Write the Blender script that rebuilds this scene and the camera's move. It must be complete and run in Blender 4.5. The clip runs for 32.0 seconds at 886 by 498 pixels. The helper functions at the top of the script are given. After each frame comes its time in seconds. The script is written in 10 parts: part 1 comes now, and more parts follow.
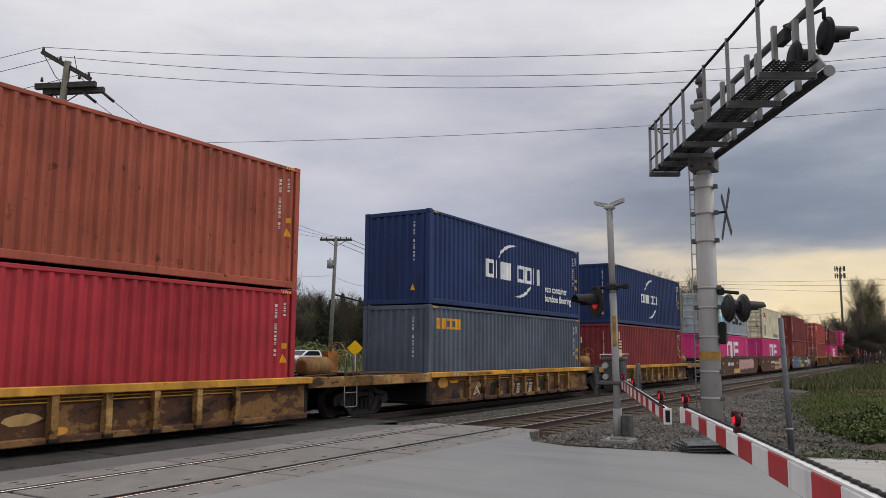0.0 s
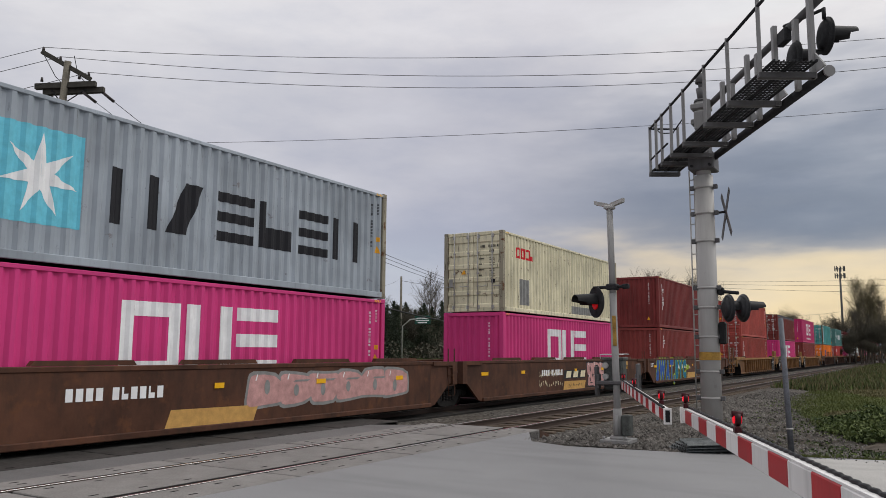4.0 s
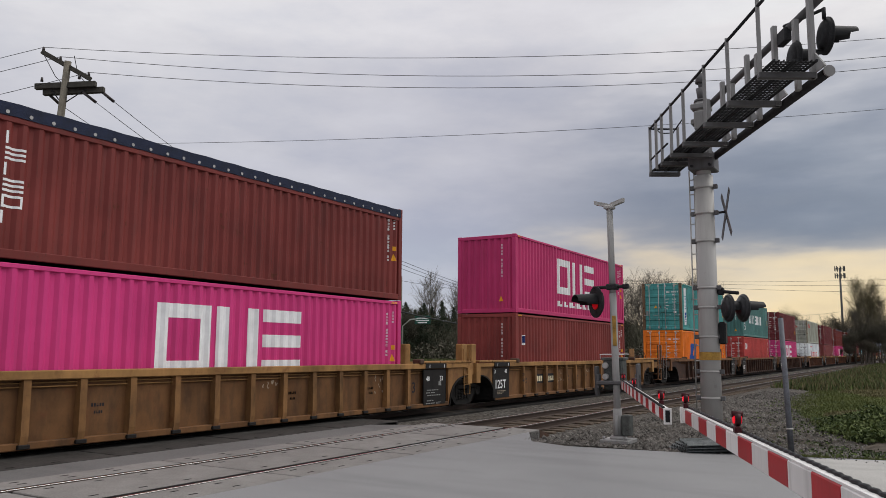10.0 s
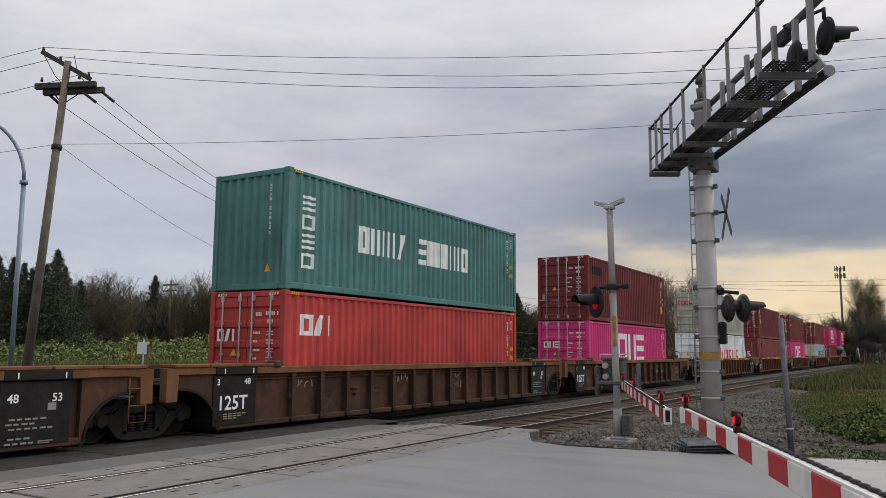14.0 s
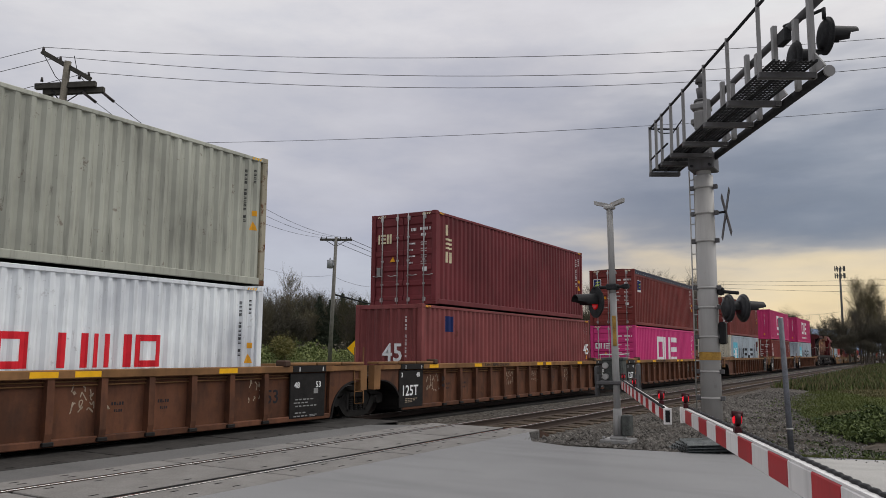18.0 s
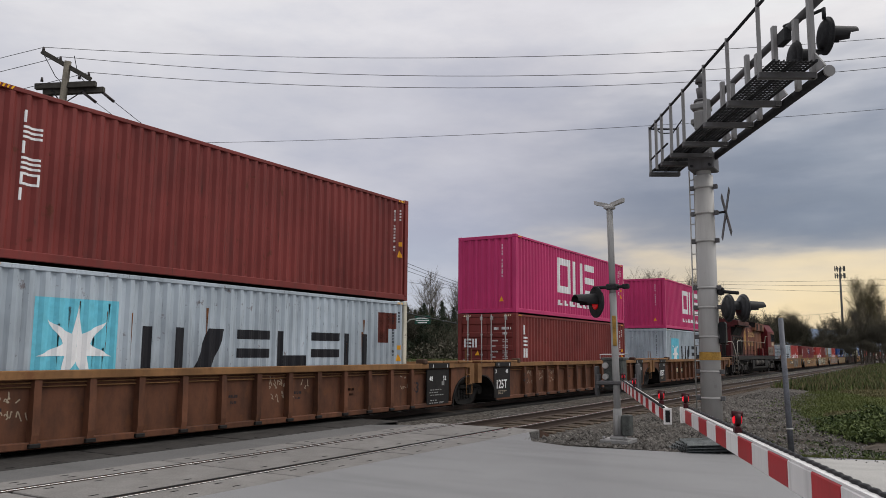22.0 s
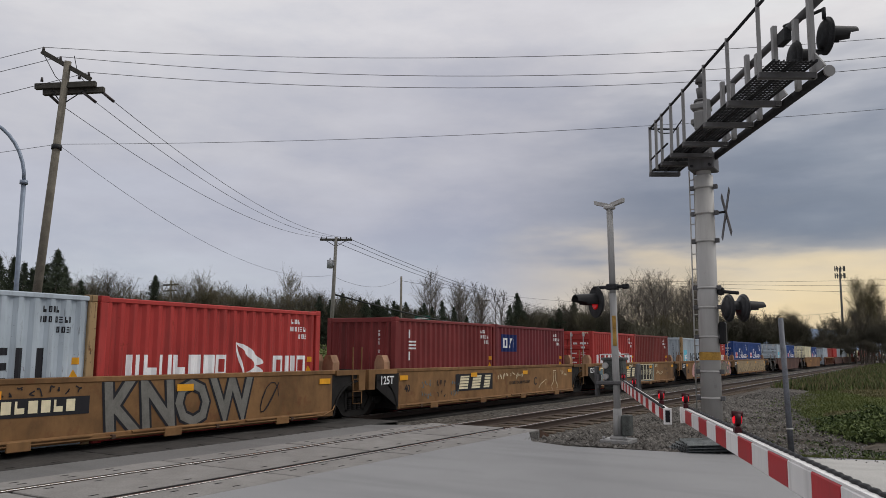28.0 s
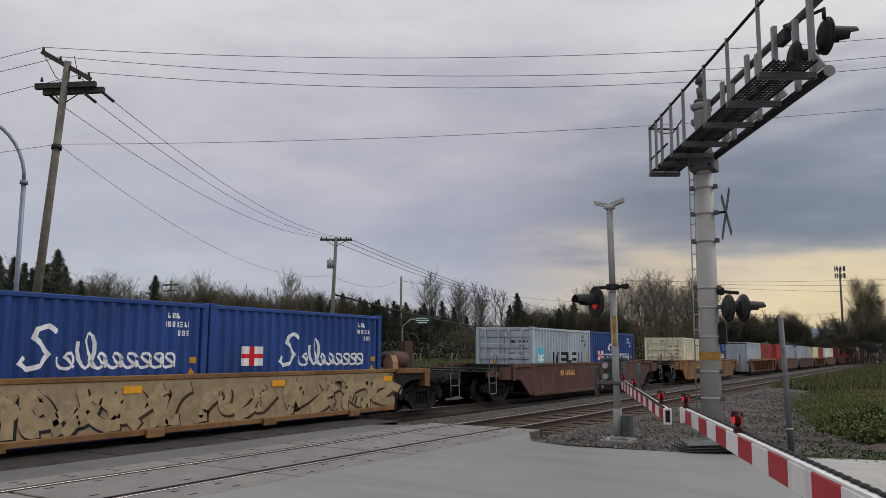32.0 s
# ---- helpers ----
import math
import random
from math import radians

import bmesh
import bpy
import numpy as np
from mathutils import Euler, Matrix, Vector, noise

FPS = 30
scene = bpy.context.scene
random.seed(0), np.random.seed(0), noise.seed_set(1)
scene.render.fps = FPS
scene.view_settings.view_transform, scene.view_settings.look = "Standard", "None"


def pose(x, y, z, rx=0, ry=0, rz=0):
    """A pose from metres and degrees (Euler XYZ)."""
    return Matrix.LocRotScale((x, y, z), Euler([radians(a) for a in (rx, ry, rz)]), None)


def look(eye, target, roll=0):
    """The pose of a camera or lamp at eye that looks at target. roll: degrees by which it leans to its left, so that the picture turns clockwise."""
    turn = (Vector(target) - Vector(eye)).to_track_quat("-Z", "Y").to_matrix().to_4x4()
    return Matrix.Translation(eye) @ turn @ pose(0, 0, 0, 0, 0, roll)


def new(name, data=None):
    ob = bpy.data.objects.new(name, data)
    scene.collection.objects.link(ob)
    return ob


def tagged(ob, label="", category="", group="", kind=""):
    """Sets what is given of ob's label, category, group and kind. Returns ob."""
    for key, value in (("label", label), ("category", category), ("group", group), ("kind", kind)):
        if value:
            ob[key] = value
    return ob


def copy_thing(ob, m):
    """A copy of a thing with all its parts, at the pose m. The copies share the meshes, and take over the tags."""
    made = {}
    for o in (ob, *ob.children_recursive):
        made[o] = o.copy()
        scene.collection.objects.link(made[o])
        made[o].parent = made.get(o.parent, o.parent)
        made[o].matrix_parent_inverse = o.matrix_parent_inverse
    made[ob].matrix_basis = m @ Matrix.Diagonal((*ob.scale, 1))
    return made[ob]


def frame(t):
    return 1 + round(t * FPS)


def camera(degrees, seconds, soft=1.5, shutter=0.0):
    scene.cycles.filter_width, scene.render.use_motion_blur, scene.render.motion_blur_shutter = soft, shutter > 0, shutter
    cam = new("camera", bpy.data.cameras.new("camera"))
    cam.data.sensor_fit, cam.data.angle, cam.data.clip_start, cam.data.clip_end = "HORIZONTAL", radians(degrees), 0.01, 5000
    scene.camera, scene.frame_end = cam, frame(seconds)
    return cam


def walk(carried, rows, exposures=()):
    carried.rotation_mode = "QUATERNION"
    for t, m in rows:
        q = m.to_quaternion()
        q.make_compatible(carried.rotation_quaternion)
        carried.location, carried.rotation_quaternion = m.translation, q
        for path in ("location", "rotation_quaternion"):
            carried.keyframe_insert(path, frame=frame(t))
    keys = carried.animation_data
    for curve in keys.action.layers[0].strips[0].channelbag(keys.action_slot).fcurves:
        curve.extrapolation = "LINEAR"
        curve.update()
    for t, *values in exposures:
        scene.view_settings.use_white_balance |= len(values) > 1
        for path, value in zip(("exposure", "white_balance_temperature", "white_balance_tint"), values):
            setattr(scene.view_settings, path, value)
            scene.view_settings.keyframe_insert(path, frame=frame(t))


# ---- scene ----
# Double-stack container train passing a level crossing under an overcast sky.
# +y runs along the track away from the camera, rail tops lie at z = 0, the train runs towards -y.

# ---- camera ----
YAW, PITCH = radians(31.135), radians(7.376)
EYE = Vector((0.0, 0.0, 1.72))
AIM = EYE + Vector((-math.sin(YAW) * math.cos(PITCH), math.cos(YAW) * math.cos(PITCH), math.sin(PITCH)))
cam = camera(58.636, 32.0, soft=0.45)
walk(cam, [(0.0, look(EYE, AIM, 0.4355)), (32.0, look(EYE, AIM, 0.4355))], exposures=[(0.0, 0.06), (6.0, 0.0), (12.0, 0.03), (16.5, 0.0), (18.0, -0.05), (19.5, 0.07), (22.0, 0.05), (24.0, 0.0), (27.0, -0.06), (30.0, -0.13), (32.0, -0.15)])


# ---- small node and mesh helpers ----
def lin(r, g, b):
    """Linear colour from 0..255 display values."""
    out = []
    for c in (r, g, b):
        c /= 255.0
        out.append(c / 12.92 if c < 0.04045 else ((c + 0.055) / 1.055) ** 2.4)
    return (*out, 1.0)


def node(nt, kind, **sets):
    n = nt.nodes.new(kind)
    for k, v in sets.items():
        if k in n.inputs:
            n.inputs[k].default_value = v
    return n


def ramp(nt, fac, stops):
    n = nt.nodes.new("ShaderNodeValToRGB")
    e = n.color_ramp.elements
    while len(e) < len(stops):
        e.new(0.5)
    for k, (pos, col) in enumerate(stops):
        e[k].position, e[k].color = pos, col
    nt.links.new(fac, n.inputs[0])
    return n


def math_node(nt, op, a, b=None, clamp=False):
    n = nt.nodes.new("ShaderNodeMath")
    n.operation, n.use_clamp = op, clamp
    for k, v in enumerate((a, b)):
        if v is None:
            continue
        if isinstance(v, (int, float)):
            n.inputs[k].default_value = v
        else:
            nt.links.new(v, n.inputs[k])
    return n.outputs[0]


def mixc(nt, fac, a, b, mode="MIX"):
    n = nt.nodes.new("ShaderNodeMix")
    n.data_type, n.blend_type = "RGBA", mode
    for k, v in ((0, fac), (6, a), (7, b)):
        if isinstance(v, (int, float)):
            n.inputs[k].default_value = v
        elif isinstance(v, tuple):
            n.inputs[k].default_value = v
        else:
            nt.links.new(v, n.inputs[k])
    return n.outputs[2]


def noise_of(nt, vec, scale, detail=4.0, rough=0.55):
    n = nt.nodes.new("ShaderNodeTexNoise")
    n.inputs["Scale"].default_value, n.inputs["Detail"].default_value = scale, detail
    n.inputs["Roughness"].default_value = rough
    nt.links.new(vec, n.inputs["Vector"])
    return n.outputs[0]


def scaled(nt, vec, sx, sy, sz):
    m = nt.nodes.new("ShaderNodeMapping")
    m.inputs["Scale"].default_value = (sx, sy, sz)
    nt.links.new(vec, m.inputs["Vector"])
    return m.outputs[0]


def bump_to(nt, bsdf, height, strength, distance):
    b = nt.nodes.new("ShaderNodeBump")
    b.inputs["Strength"].default_value, b.inputs["Distance"].default_value = strength, distance
    nt.links.new(height, b.inputs["Height"])
    nt.links.new(b.outputs[0], bsdf.inputs["Normal"])


# ---- world: overcast sky with a break of warm light low along the line ----
SUN_DIR = Vector((0.5, 0.42, 0.76)).normalized()


def build_world():
    w = bpy.data.worlds.new("overcast_sky")
    scene.world = w
    w.use_nodes = True
    nt = w.node_tree
    nt.nodes.clear()
    out = nt.nodes.new("ShaderNodeOutputWorld")
    bg = nt.nodes.new("ShaderNodeBackground")
    tc = nt.nodes.new("ShaderNodeTexCoord")
    vec = tc.outputs["Generated"]
    sep = nt.nodes.new("ShaderNodeSeparateXYZ")
    nt.links.new(vec, sep.inputs[0])
    z = sep.outputs[2]
    sky = nt.nodes.new("ShaderNodeTexSky")
    sky.sky_type, sky.sun_disc = "NISHITA", False
    sky.sun_elevation, sky.sun_rotation = math.asin(SUN_DIR.z), math.atan2(SUN_DIR.x, SUN_DIR.y)
    # cloud layer: height gradient, streaked by stretched noise
    streak = noise_of(nt, scaled(nt, vec, 1.2, 1.2, 5.5), 2.0, 4.0, 0.5)
    fine = noise_of(nt, scaled(nt, vec, 2.0, 2.0, 9.0), 4.0, 4.0, 0.55)
    wob = math_node(nt, "ADD", math_node(nt, "MULTIPLY", math_node(nt, "SUBTRACT", streak, 0.5), 0.26),
                    math_node(nt, "MULTIPLY", math_node(nt, "SUBTRACT", fine, 0.5), 0.06))
    zz = math_node(nt, "ADD", z, wob, True)
    away = ramp(nt, zz, [(0.0, lin(196, 203, 212)), (0.07, lin(197, 201, 212)), (0.17, lin(187, 189, 203)),
                         (0.27, lin(200, 200, 208)), (0.40, lin(226, 224, 227)), (1.0, (1.0, 0.99, 1.0, 1))])
    glow = ramp(nt, zz, [(0.0, lin(214, 196, 170)), (0.045, lin(250, 226, 178)), (0.105, lin(226, 211, 186)),
                         (0.13, lin(152, 156, 166)), (0.19, lin(114, 125, 143)), (0.265, lin(174, 178, 188)), (0.32, lin(252, 249, 246)), (0.38, (1.05, 1.02, 0.98, 1)),
                         (1.0, (1.0, 0.99, 1.0, 1))])
    for r_ in (away, glow):
        r_.color_ramp.interpolation = "B_SPLINE"
    dot = nt.nodes.new("ShaderNodeVectorMath")
    dot.operation = "DOT_PRODUCT"
    nt.links.new(vec, dot.inputs[0])
    dot.inputs[1].default_value = (-0.02, 0.995, 0.09)
    side = ramp(nt, dot.outputs["Value"], [(0.875, (0, 0, 0, 1)), (0.988, (1, 1, 1, 1))])
    side.color_ramp.interpolation = "EASE"
    cloud = mixc(nt, side.outputs[0], away.outputs[0], glow.outputs[0])
    # a duller bank of cloud between the open sky and the glow
    bank = ramp(nt, dot.outputs["Value"], [(0.62, (1, 1, 1, 1)), (0.82, (0.955, 0.95, 0.963, 1)), (0.92, (0.852, 0.845, 0.868, 1)), (0.972, (0.92, 0.915, 0.93, 1)), (0.994, (1, 1, 1, 1))])
    cloud = mixc(nt, 1.0, cloud, bank.outputs[0], "MULTIPLY")
    puff = noise_of(nt, scaled(nt, vec, 1.6, 1.6, 4.5), 2.6, 6.0, 0.6)
    cloud = mixc(nt, 1.0, cloud, ramp(nt, puff, [(0.3, (0.86, 0.88, 0.92, 1)), (0.5, (1.0, 1.0, 1.0, 1)), (0.7, (1.1, 1.1, 1.09, 1))]).outputs[0], "MULTIPLY")
    under = mixc(nt, math_node(nt, "GREATER_THAN", z, -0.002), lin(110, 112, 108), cloud)
    dim = mixc(nt, 1.0, sky.outputs[0], (0.1, 0.1, 0.1, 1), "MULTIPLY")
    col = mixc(nt, 0.94, dim, under)
    nt.links.new(col, bg.inputs[0])
    bg.inputs[1].default_value = 1.0
    nt.links.new(bg.outputs[0], out.inputs[0])


build_world()
sun = new("sun", bpy.data.lights.new("sun", "SUN"))
sun.data.energy, sun.data.angle, sun.data.color = 1.25, radians(40), (1.0, 0.97, 0.92)
sun.matrix_world = look(Vector((0, 0, 40)), Vector((0, 0, 40)) - SUN_DIR)


# ---- materials ----
MATS = {}


def base_mat(name):
    m = bpy.data.materials.new(name)
    m.use_nodes = True
    nt = m.node_tree
    b = nt.nodes["Principled BSDF"]
    b.inputs["Specular IOR Level"].default_value = 0.22
    tc = nt.nodes.new("ShaderNodeTexCoord")
    return m, nt, b, tc.outputs["Object"]


def plain(name, col, rough=0.6, metal=0.0, vary=0.18, scale=6.0, bump=0.0, emit=None):
    """A surface with grain and blotches in its colour."""
    if name in MATS:
        return MATS[name]
    m, nt, b, vec = base_mat(name)
    n1 = noise_of(nt, vec, scale, 5.0)
    n2 = noise_of(nt, vec, scale * 9.0, 3.0)
    dark = tuple(c * (1 - vary * 1.6) for c in col[:3]) + (1,)
    light = tuple(min(1.0, c * (1 + vary)) for c in col[:3]) + (1,)
    c1 = ramp(nt, n1, [(0.3, dark), (0.7, light)])
    c2 = mixc(nt, 0.35 * min(1.0, vary * 4), c1.outputs[0], ramp(nt, n2, [(0.35, dark), (0.65, light)]).outputs[0])
    nt.links.new(c2, b.inputs["Base Color"])
    b.inputs["Roughness"].default_value, b.inputs["Metallic"].default_value = rough, metal
    if bump:
        bump_to(nt, b, n2, 0.6, bump)
    if emit:
        b.inputs["Emission Color"].default_value = (*emit[:3], 1)
        b.inputs["Emission Strength"].default_value = emit[3]
    MATS[name] = m
    return m


def steel_paint(name, col, wear=0.4, rust=(0.09, 0.035, 0.018, 1), rough=0.55, dirt=0.5, fade=0.25):
    """Weathered paint on steel: faded blotches, vertical dirt runs, rust spots along the edges."""
    if name in MATS:
        return MATS[name]
    m, nt, b, vec = base_mat(name)
    info = nt.nodes.new("ShaderNodeObjectInfo")
    shift = nt.nodes.new("ShaderNodeVectorMath")
    shift.operation = "ADD"
    nt.links.new(vec, shift.inputs[0])
    nt.links.new(math_node(nt, "MULTIPLY", info.outputs["Random"], 37.0), shift.inputs[1])
    v = shift.outputs[0]
    big = noise_of(nt, v, 0.55, 4.0)
    runs = noise_of(nt, scaled(nt, v, 5.0, 5.0, 0.45), 1.6, 5.0, 0.6)
    spots = noise_of(nt, v, 3.2, 8.0, 0.68)
    grain = noise_of(nt, v, 60.0, 2.0)
    pale = tuple(min(1.0, c * (1 + fade) + 0.02 * fade) for c in col[:3]) + (1,)
    deep = tuple(c * (1 - fade) for c in col[:3]) + (1,)
    c = ramp(nt, big, [(0.3, deep), (0.7, pale)]).outputs[0]
    grime = ramp(nt, runs, [(0.50, (0, 0, 0, 1)), (0.72, (1, 1, 1, 1))]).outputs[0]
    c = mixc(nt, math_node(nt, "MULTIPLY", grime, dirt * 0.5), c, (0.05, 0.045, 0.04, 1))
    sp = ramp(nt, spots, [(0.66 - 0.10 * wear, (0, 0, 0, 1)), (0.70 - 0.08 * wear, (1, 1, 1, 1))]).outputs[0]
    c = mixc(nt, math_node(nt, "MULTIPLY", sp, min(1.0, wear * 2.0)), c, rust)
    drips = noise_of(nt, scaled(nt, v, 9.0, 9.0, 1.1), 1.5, 6.0, 0.7)
    dp = ramp(nt, drips, [(0.64 - 0.06 * wear, (0, 0, 0, 1)), (0.70 - 0.06 * wear, (1, 1, 1, 1))]).outputs[0]
    c = mixc(nt, math_node(nt, "MULTIPLY", dp, min(0.9, wear * 1.8)), c, (0.045, 0.026, 0.018, 1))
    chips = noise_of(nt, v, 14.0, 3.0, 0.6)
    cp = ramp(nt, chips, [(0.70 - 0.04 * wear, (0, 0, 0, 1)), (0.74 - 0.04 * wear, (1, 1, 1, 1))]).outputs[0]
    c = mixc(nt, math_node(nt, "MULTIPLY", cp, min(0.8, 0.15 + wear)), c, (0.05, 0.03, 0.022, 1))
    nt.links.new(c, b.inputs["Base Color"])
    rg = math_node(nt, "ADD", math_node(nt, "MULTIPLY", sp, 0.25), rough, True)
    nt.links.new(rg, b.inputs["Roughness"])
    bump_to(nt, b, math_node(nt, "ADD", spots, math_node(nt, "MULTIPLY", grain, 0.2)), 0.25, 0.006)
    MATS[name] = m
    return m


def grimy_paint(name, col, rust=(0.14, 0.055, 0.024, 1), soot=0.8):
    """Old freight-car paint: soot blotches, dark runs, worn rusty patches and pale scrapes."""
    if name in MATS:
        return MATS[name]
    m, nt, b, vec = base_mat(name)
    info = nt.nodes.new("ShaderNodeObjectInfo")
    shift = nt.nodes.new("ShaderNodeVectorMath")
    shift.operation = "ADD"
    nt.links.new(vec, shift.inputs[0])
    nt.links.new(math_node(nt, "MULTIPLY", info.outputs["Random"], 53.0), shift.inputs[1])
    v = shift.outputs[0]
    big = noise_of(nt, v, 0.7, 6.0, 0.62)
    mid = noise_of(nt, v, 2.6, 6.0, 0.65)
    runs = noise_of(nt, scaled(nt, v, 2.0, 2.2, 0.8), 1.7, 6.0, 0.6)
    fine = noise_of(nt, v, 22.0, 4.0, 0.6)
    c = ramp(nt, big, [(0.32, tuple(q * 0.55 for q in col[:3]) + (1,)), (0.5, tuple(q * 0.9 for q in col[:3]) + (1,)), (0.7, tuple(min(1, q * 1.25) for q in col[:3]) + (1,))]).outputs[0]
    c = mixc(nt, math_node(nt, "MULTIPLY", ramp(nt, runs, [(0.44, (0, 0, 0, 1)), (0.74, (1, 1, 1, 1))]).outputs[0], 0.75 * soot), c, (0.022, 0.017, 0.014, 1))
    c = mixc(nt, math_node(nt, "MULTIPLY", ramp(nt, mid, [(0.56, (0, 0, 0, 1)), (0.68, (1, 1, 1, 1))]).outputs[0], 0.6), c, rust)
    c = mixc(nt, math_node(nt, "MULTIPLY", ramp(nt, fine, [(0.6, (0, 0, 0, 1)), (0.75, (1, 1, 1, 1))]).outputs[0], 0.25), c, (0.03, 0.024, 0.02, 1))
    nt.links.new(c, b.inputs["Base Color"])
    b.inputs["Roughness"].default_value = 0.75
    bump_to(nt, b, math_node(nt, "ADD", mid, math_node(nt, "MULTIPLY", fine, 0.3)), 0.35, 0.01)
    MATS[name] = m
    return m


def flaking_paint(name, under, mid, over):
    """Three coats of old paint that flaked away in hard-edged patches."""
    m, nt, b, vec = base_mat(name)
    info = nt.nodes.new("ShaderNodeObjectInfo")
    shift = nt.nodes.new("ShaderNodeVectorMath")
    shift.operation = "ADD"
    nt.links.new(vec, shift.inputs[0])
    nt.links.new(math_node(nt, "MULTIPLY", info.outputs["Random"], 71.0), shift.inputs[1])
    n1 = noise_of(nt, scaled(nt, shift.outputs[0], 1.0, 1.0, 1.6), 1.1, 8.0, 0.66)
    n2 = noise_of(nt, shift.outputs[0], 18.0, 4.0, 0.6)
    c = ramp(nt, n1, [(0.40, under), (0.44, mid), (0.52, mid), (0.56, over)]).outputs[0]
    c = mixc(nt, math_node(nt, "MULTIPLY", ramp(nt, n2, [(0.5, (0, 0, 0, 1)), (0.7, (1, 1, 1, 1))]).outputs[0], 0.5), c, under)
    nt.links.new(c, b.inputs["Base Color"])
    b.inputs["Roughness"].default_value = 0.75
    bump_to(nt, b, n1, 0.4, 0.01)
    MATS[name] = m
    return m


class Shape:
    """Collects the corners and faces of one mesh."""

    def __init__(self):
        self.v, self.f, self.smooth = [], [], []

    def face(self, pts, smooth=False):
        k = len(self.v)
        self.v += [tuple(p) for p in pts]
        self.f.append(tuple(range(k, k + len(pts))))
        self.smooth.append(smooth)
        return self

    def grid(self, k, quads, smooth=False):
        for q in quads:
            self.f.append(tuple(k + i for i in q))
            self.smooth.append(smooth)

    def box(self, x0, x1, y0, y1, z0, z1):
        k = len(self.v)
        self.v += [(x, y, z) for z in (z0, z1) for y in (y0, y1) for x in (x0, x1)]
        self.grid(k, ((0, 2, 3, 1), (4, 5, 7, 6), (0, 1, 5, 4), (2, 6, 7, 3), (0, 4, 6, 2), (1, 3, 7, 5)))
        return self

    def cbox(self, x0, x1, y0, y1, z0, z1, c=0.01):
        """A box with chamfered edges."""
        c = min(c, (x1 - x0) * 0.45, (y1 - y0) * 0.45, (z1 - z0) * 0.45)
        lo, hi = (x0, y0, z0), (x1, y1, z1)
        idx = {}
        for sx in (0, 1):
            for sy in (0, 1):
                for sz in (0, 1):
                    corner = [(lo, hi)[s][a] for a, s in enumerate((sx, sy, sz))]
                    for ax in range(3):
                        p = list(corner)
                        for b in range(3):
                            if b != ax:
                                p[b] += c * (1 - 2 * (sx, sy, sz)[b])
                        idx[sx, sy, sz, ax] = len(self.v)
                        self.v.append(tuple(p))
        fs = []
        for ax in range(3):
            b, d = (ax + 1) % 3, (ax + 2) % 3
            for s in (0, 1):
                ring = []
                for sb, sd in ((0, 0), (1, 0), (1, 1), (0, 1)):
                    key = [0, 0, 0]
                    key[ax], key[b], key[d] = s, sb, sd
                    ring.append(idx[(*key, ax)])
                fs.append(ring if s else ring[::-1])
        for ax in range(3):
            b, d = (ax + 1) % 3, (ax + 2) % 3
            for sb in (0, 1):
                for sd in (0, 1):
                    q = []
                    for sa, fx in ((0, b), (1, b), (1, d), (0, d)):
                        key = [0, 0, 0]
                        key[ax], key[b], key[d] = sa, sb, sd
                        q.append(idx[(*key, fx)])
                    fs.append(q if (sb + sd) % 2 == 0 else q[::-1])
        for sx in (0, 1):
            for sy in (0, 1):
                for sz in (0, 1):
                    t = [idx[sx, sy, sz, a] for a in range(3)]
                    fs.append(t if (sx + sy + sz) % 2 else t[::-1])
        for q in fs:
            self.f.append(tuple(q))
            self.smooth.append(False)
        return self

    def tube(self, p, q, r0, r1=None, n=8, caps=True):
        r1 = r0 if r1 is None else r1
        p, q = Vector(p), Vector(q)
        d = (q - p)
        if d.length < 1e-6:
            return self
        d.normalize()
        a = d.orthogonal().normalized()
        b = d.cross(a)
        k = len(self.v)
        for c, r in ((p, r0), (q, r1)):
            for i in range(n):
                t = 2 * math.pi * i / n
                self.v.append(tuple(c + (a * math.cos(t) + b * math.sin(t)) * r))
        self.grid(k, [(i, (i + 1) % n, n + (i + 1) % n, n + i) for i in range(n)], True)
        if caps:
            self.f += [tuple(k + i for i in range(n - 1, -1, -1)), tuple(k + n + i for i in range(n))]
            self.smooth += [False, False]
        return self

    def pipe(self, pts, r, n=6):
        """A bent rod: one skin from the first point to the last."""
        pts = [Vector(p) for p in pts]
        k = len(self.v)
        a = None
        for i, p in enumerate(pts):
            d = (pts[min(i + 1, len(pts) - 1)] - pts[max(i - 1, 0)]).normalized()
            a = d.orthogonal().normalized() if a is None else (a - d * a.dot(d)).normalized()
            b = d.cross(a)
            for j in range(n):
                t = 2 * math.pi * j / n
                self.v.append(tuple(p + (a * math.cos(t) + b * math.sin(t)) * r))
        m = len(pts)
        self.grid(k, [(i * n + j, i * n + (j + 1) % n, (i + 1) * n + (j + 1) % n, (i + 1) * n + j) for i in range(m - 1) for j in range(n)], True)
        self.f += [tuple(k + j for j in range(n - 1, -1, -1)), tuple(k + (m - 1) * n + j for j in range(n))]
        self.smooth += [False, False]
        return self

    def slab(self, poly, axis, a, b):
        """A flat outline given in the two other axes, thickened from a to b along axis (0 x, 1 y, 2 z)."""
        def put(u, w, h):
            return ((h, u, w), (u, h, w), (u, w, h))[axis]
        n, k = len(poly), len(self.v)
        self.v += [put(u, w, a) for u, w in poly] + [put(u, w, b) for u, w in poly]
        self.f += [tuple(k + i for i in range(n)), tuple(k + n + i for i in range(n - 1, -1, -1))]
        self.smooth += [False, False]
        self.grid(k, [(i, n + i, n + (i + 1) % n, (i + 1) % n) for i in range(n)])
        return self

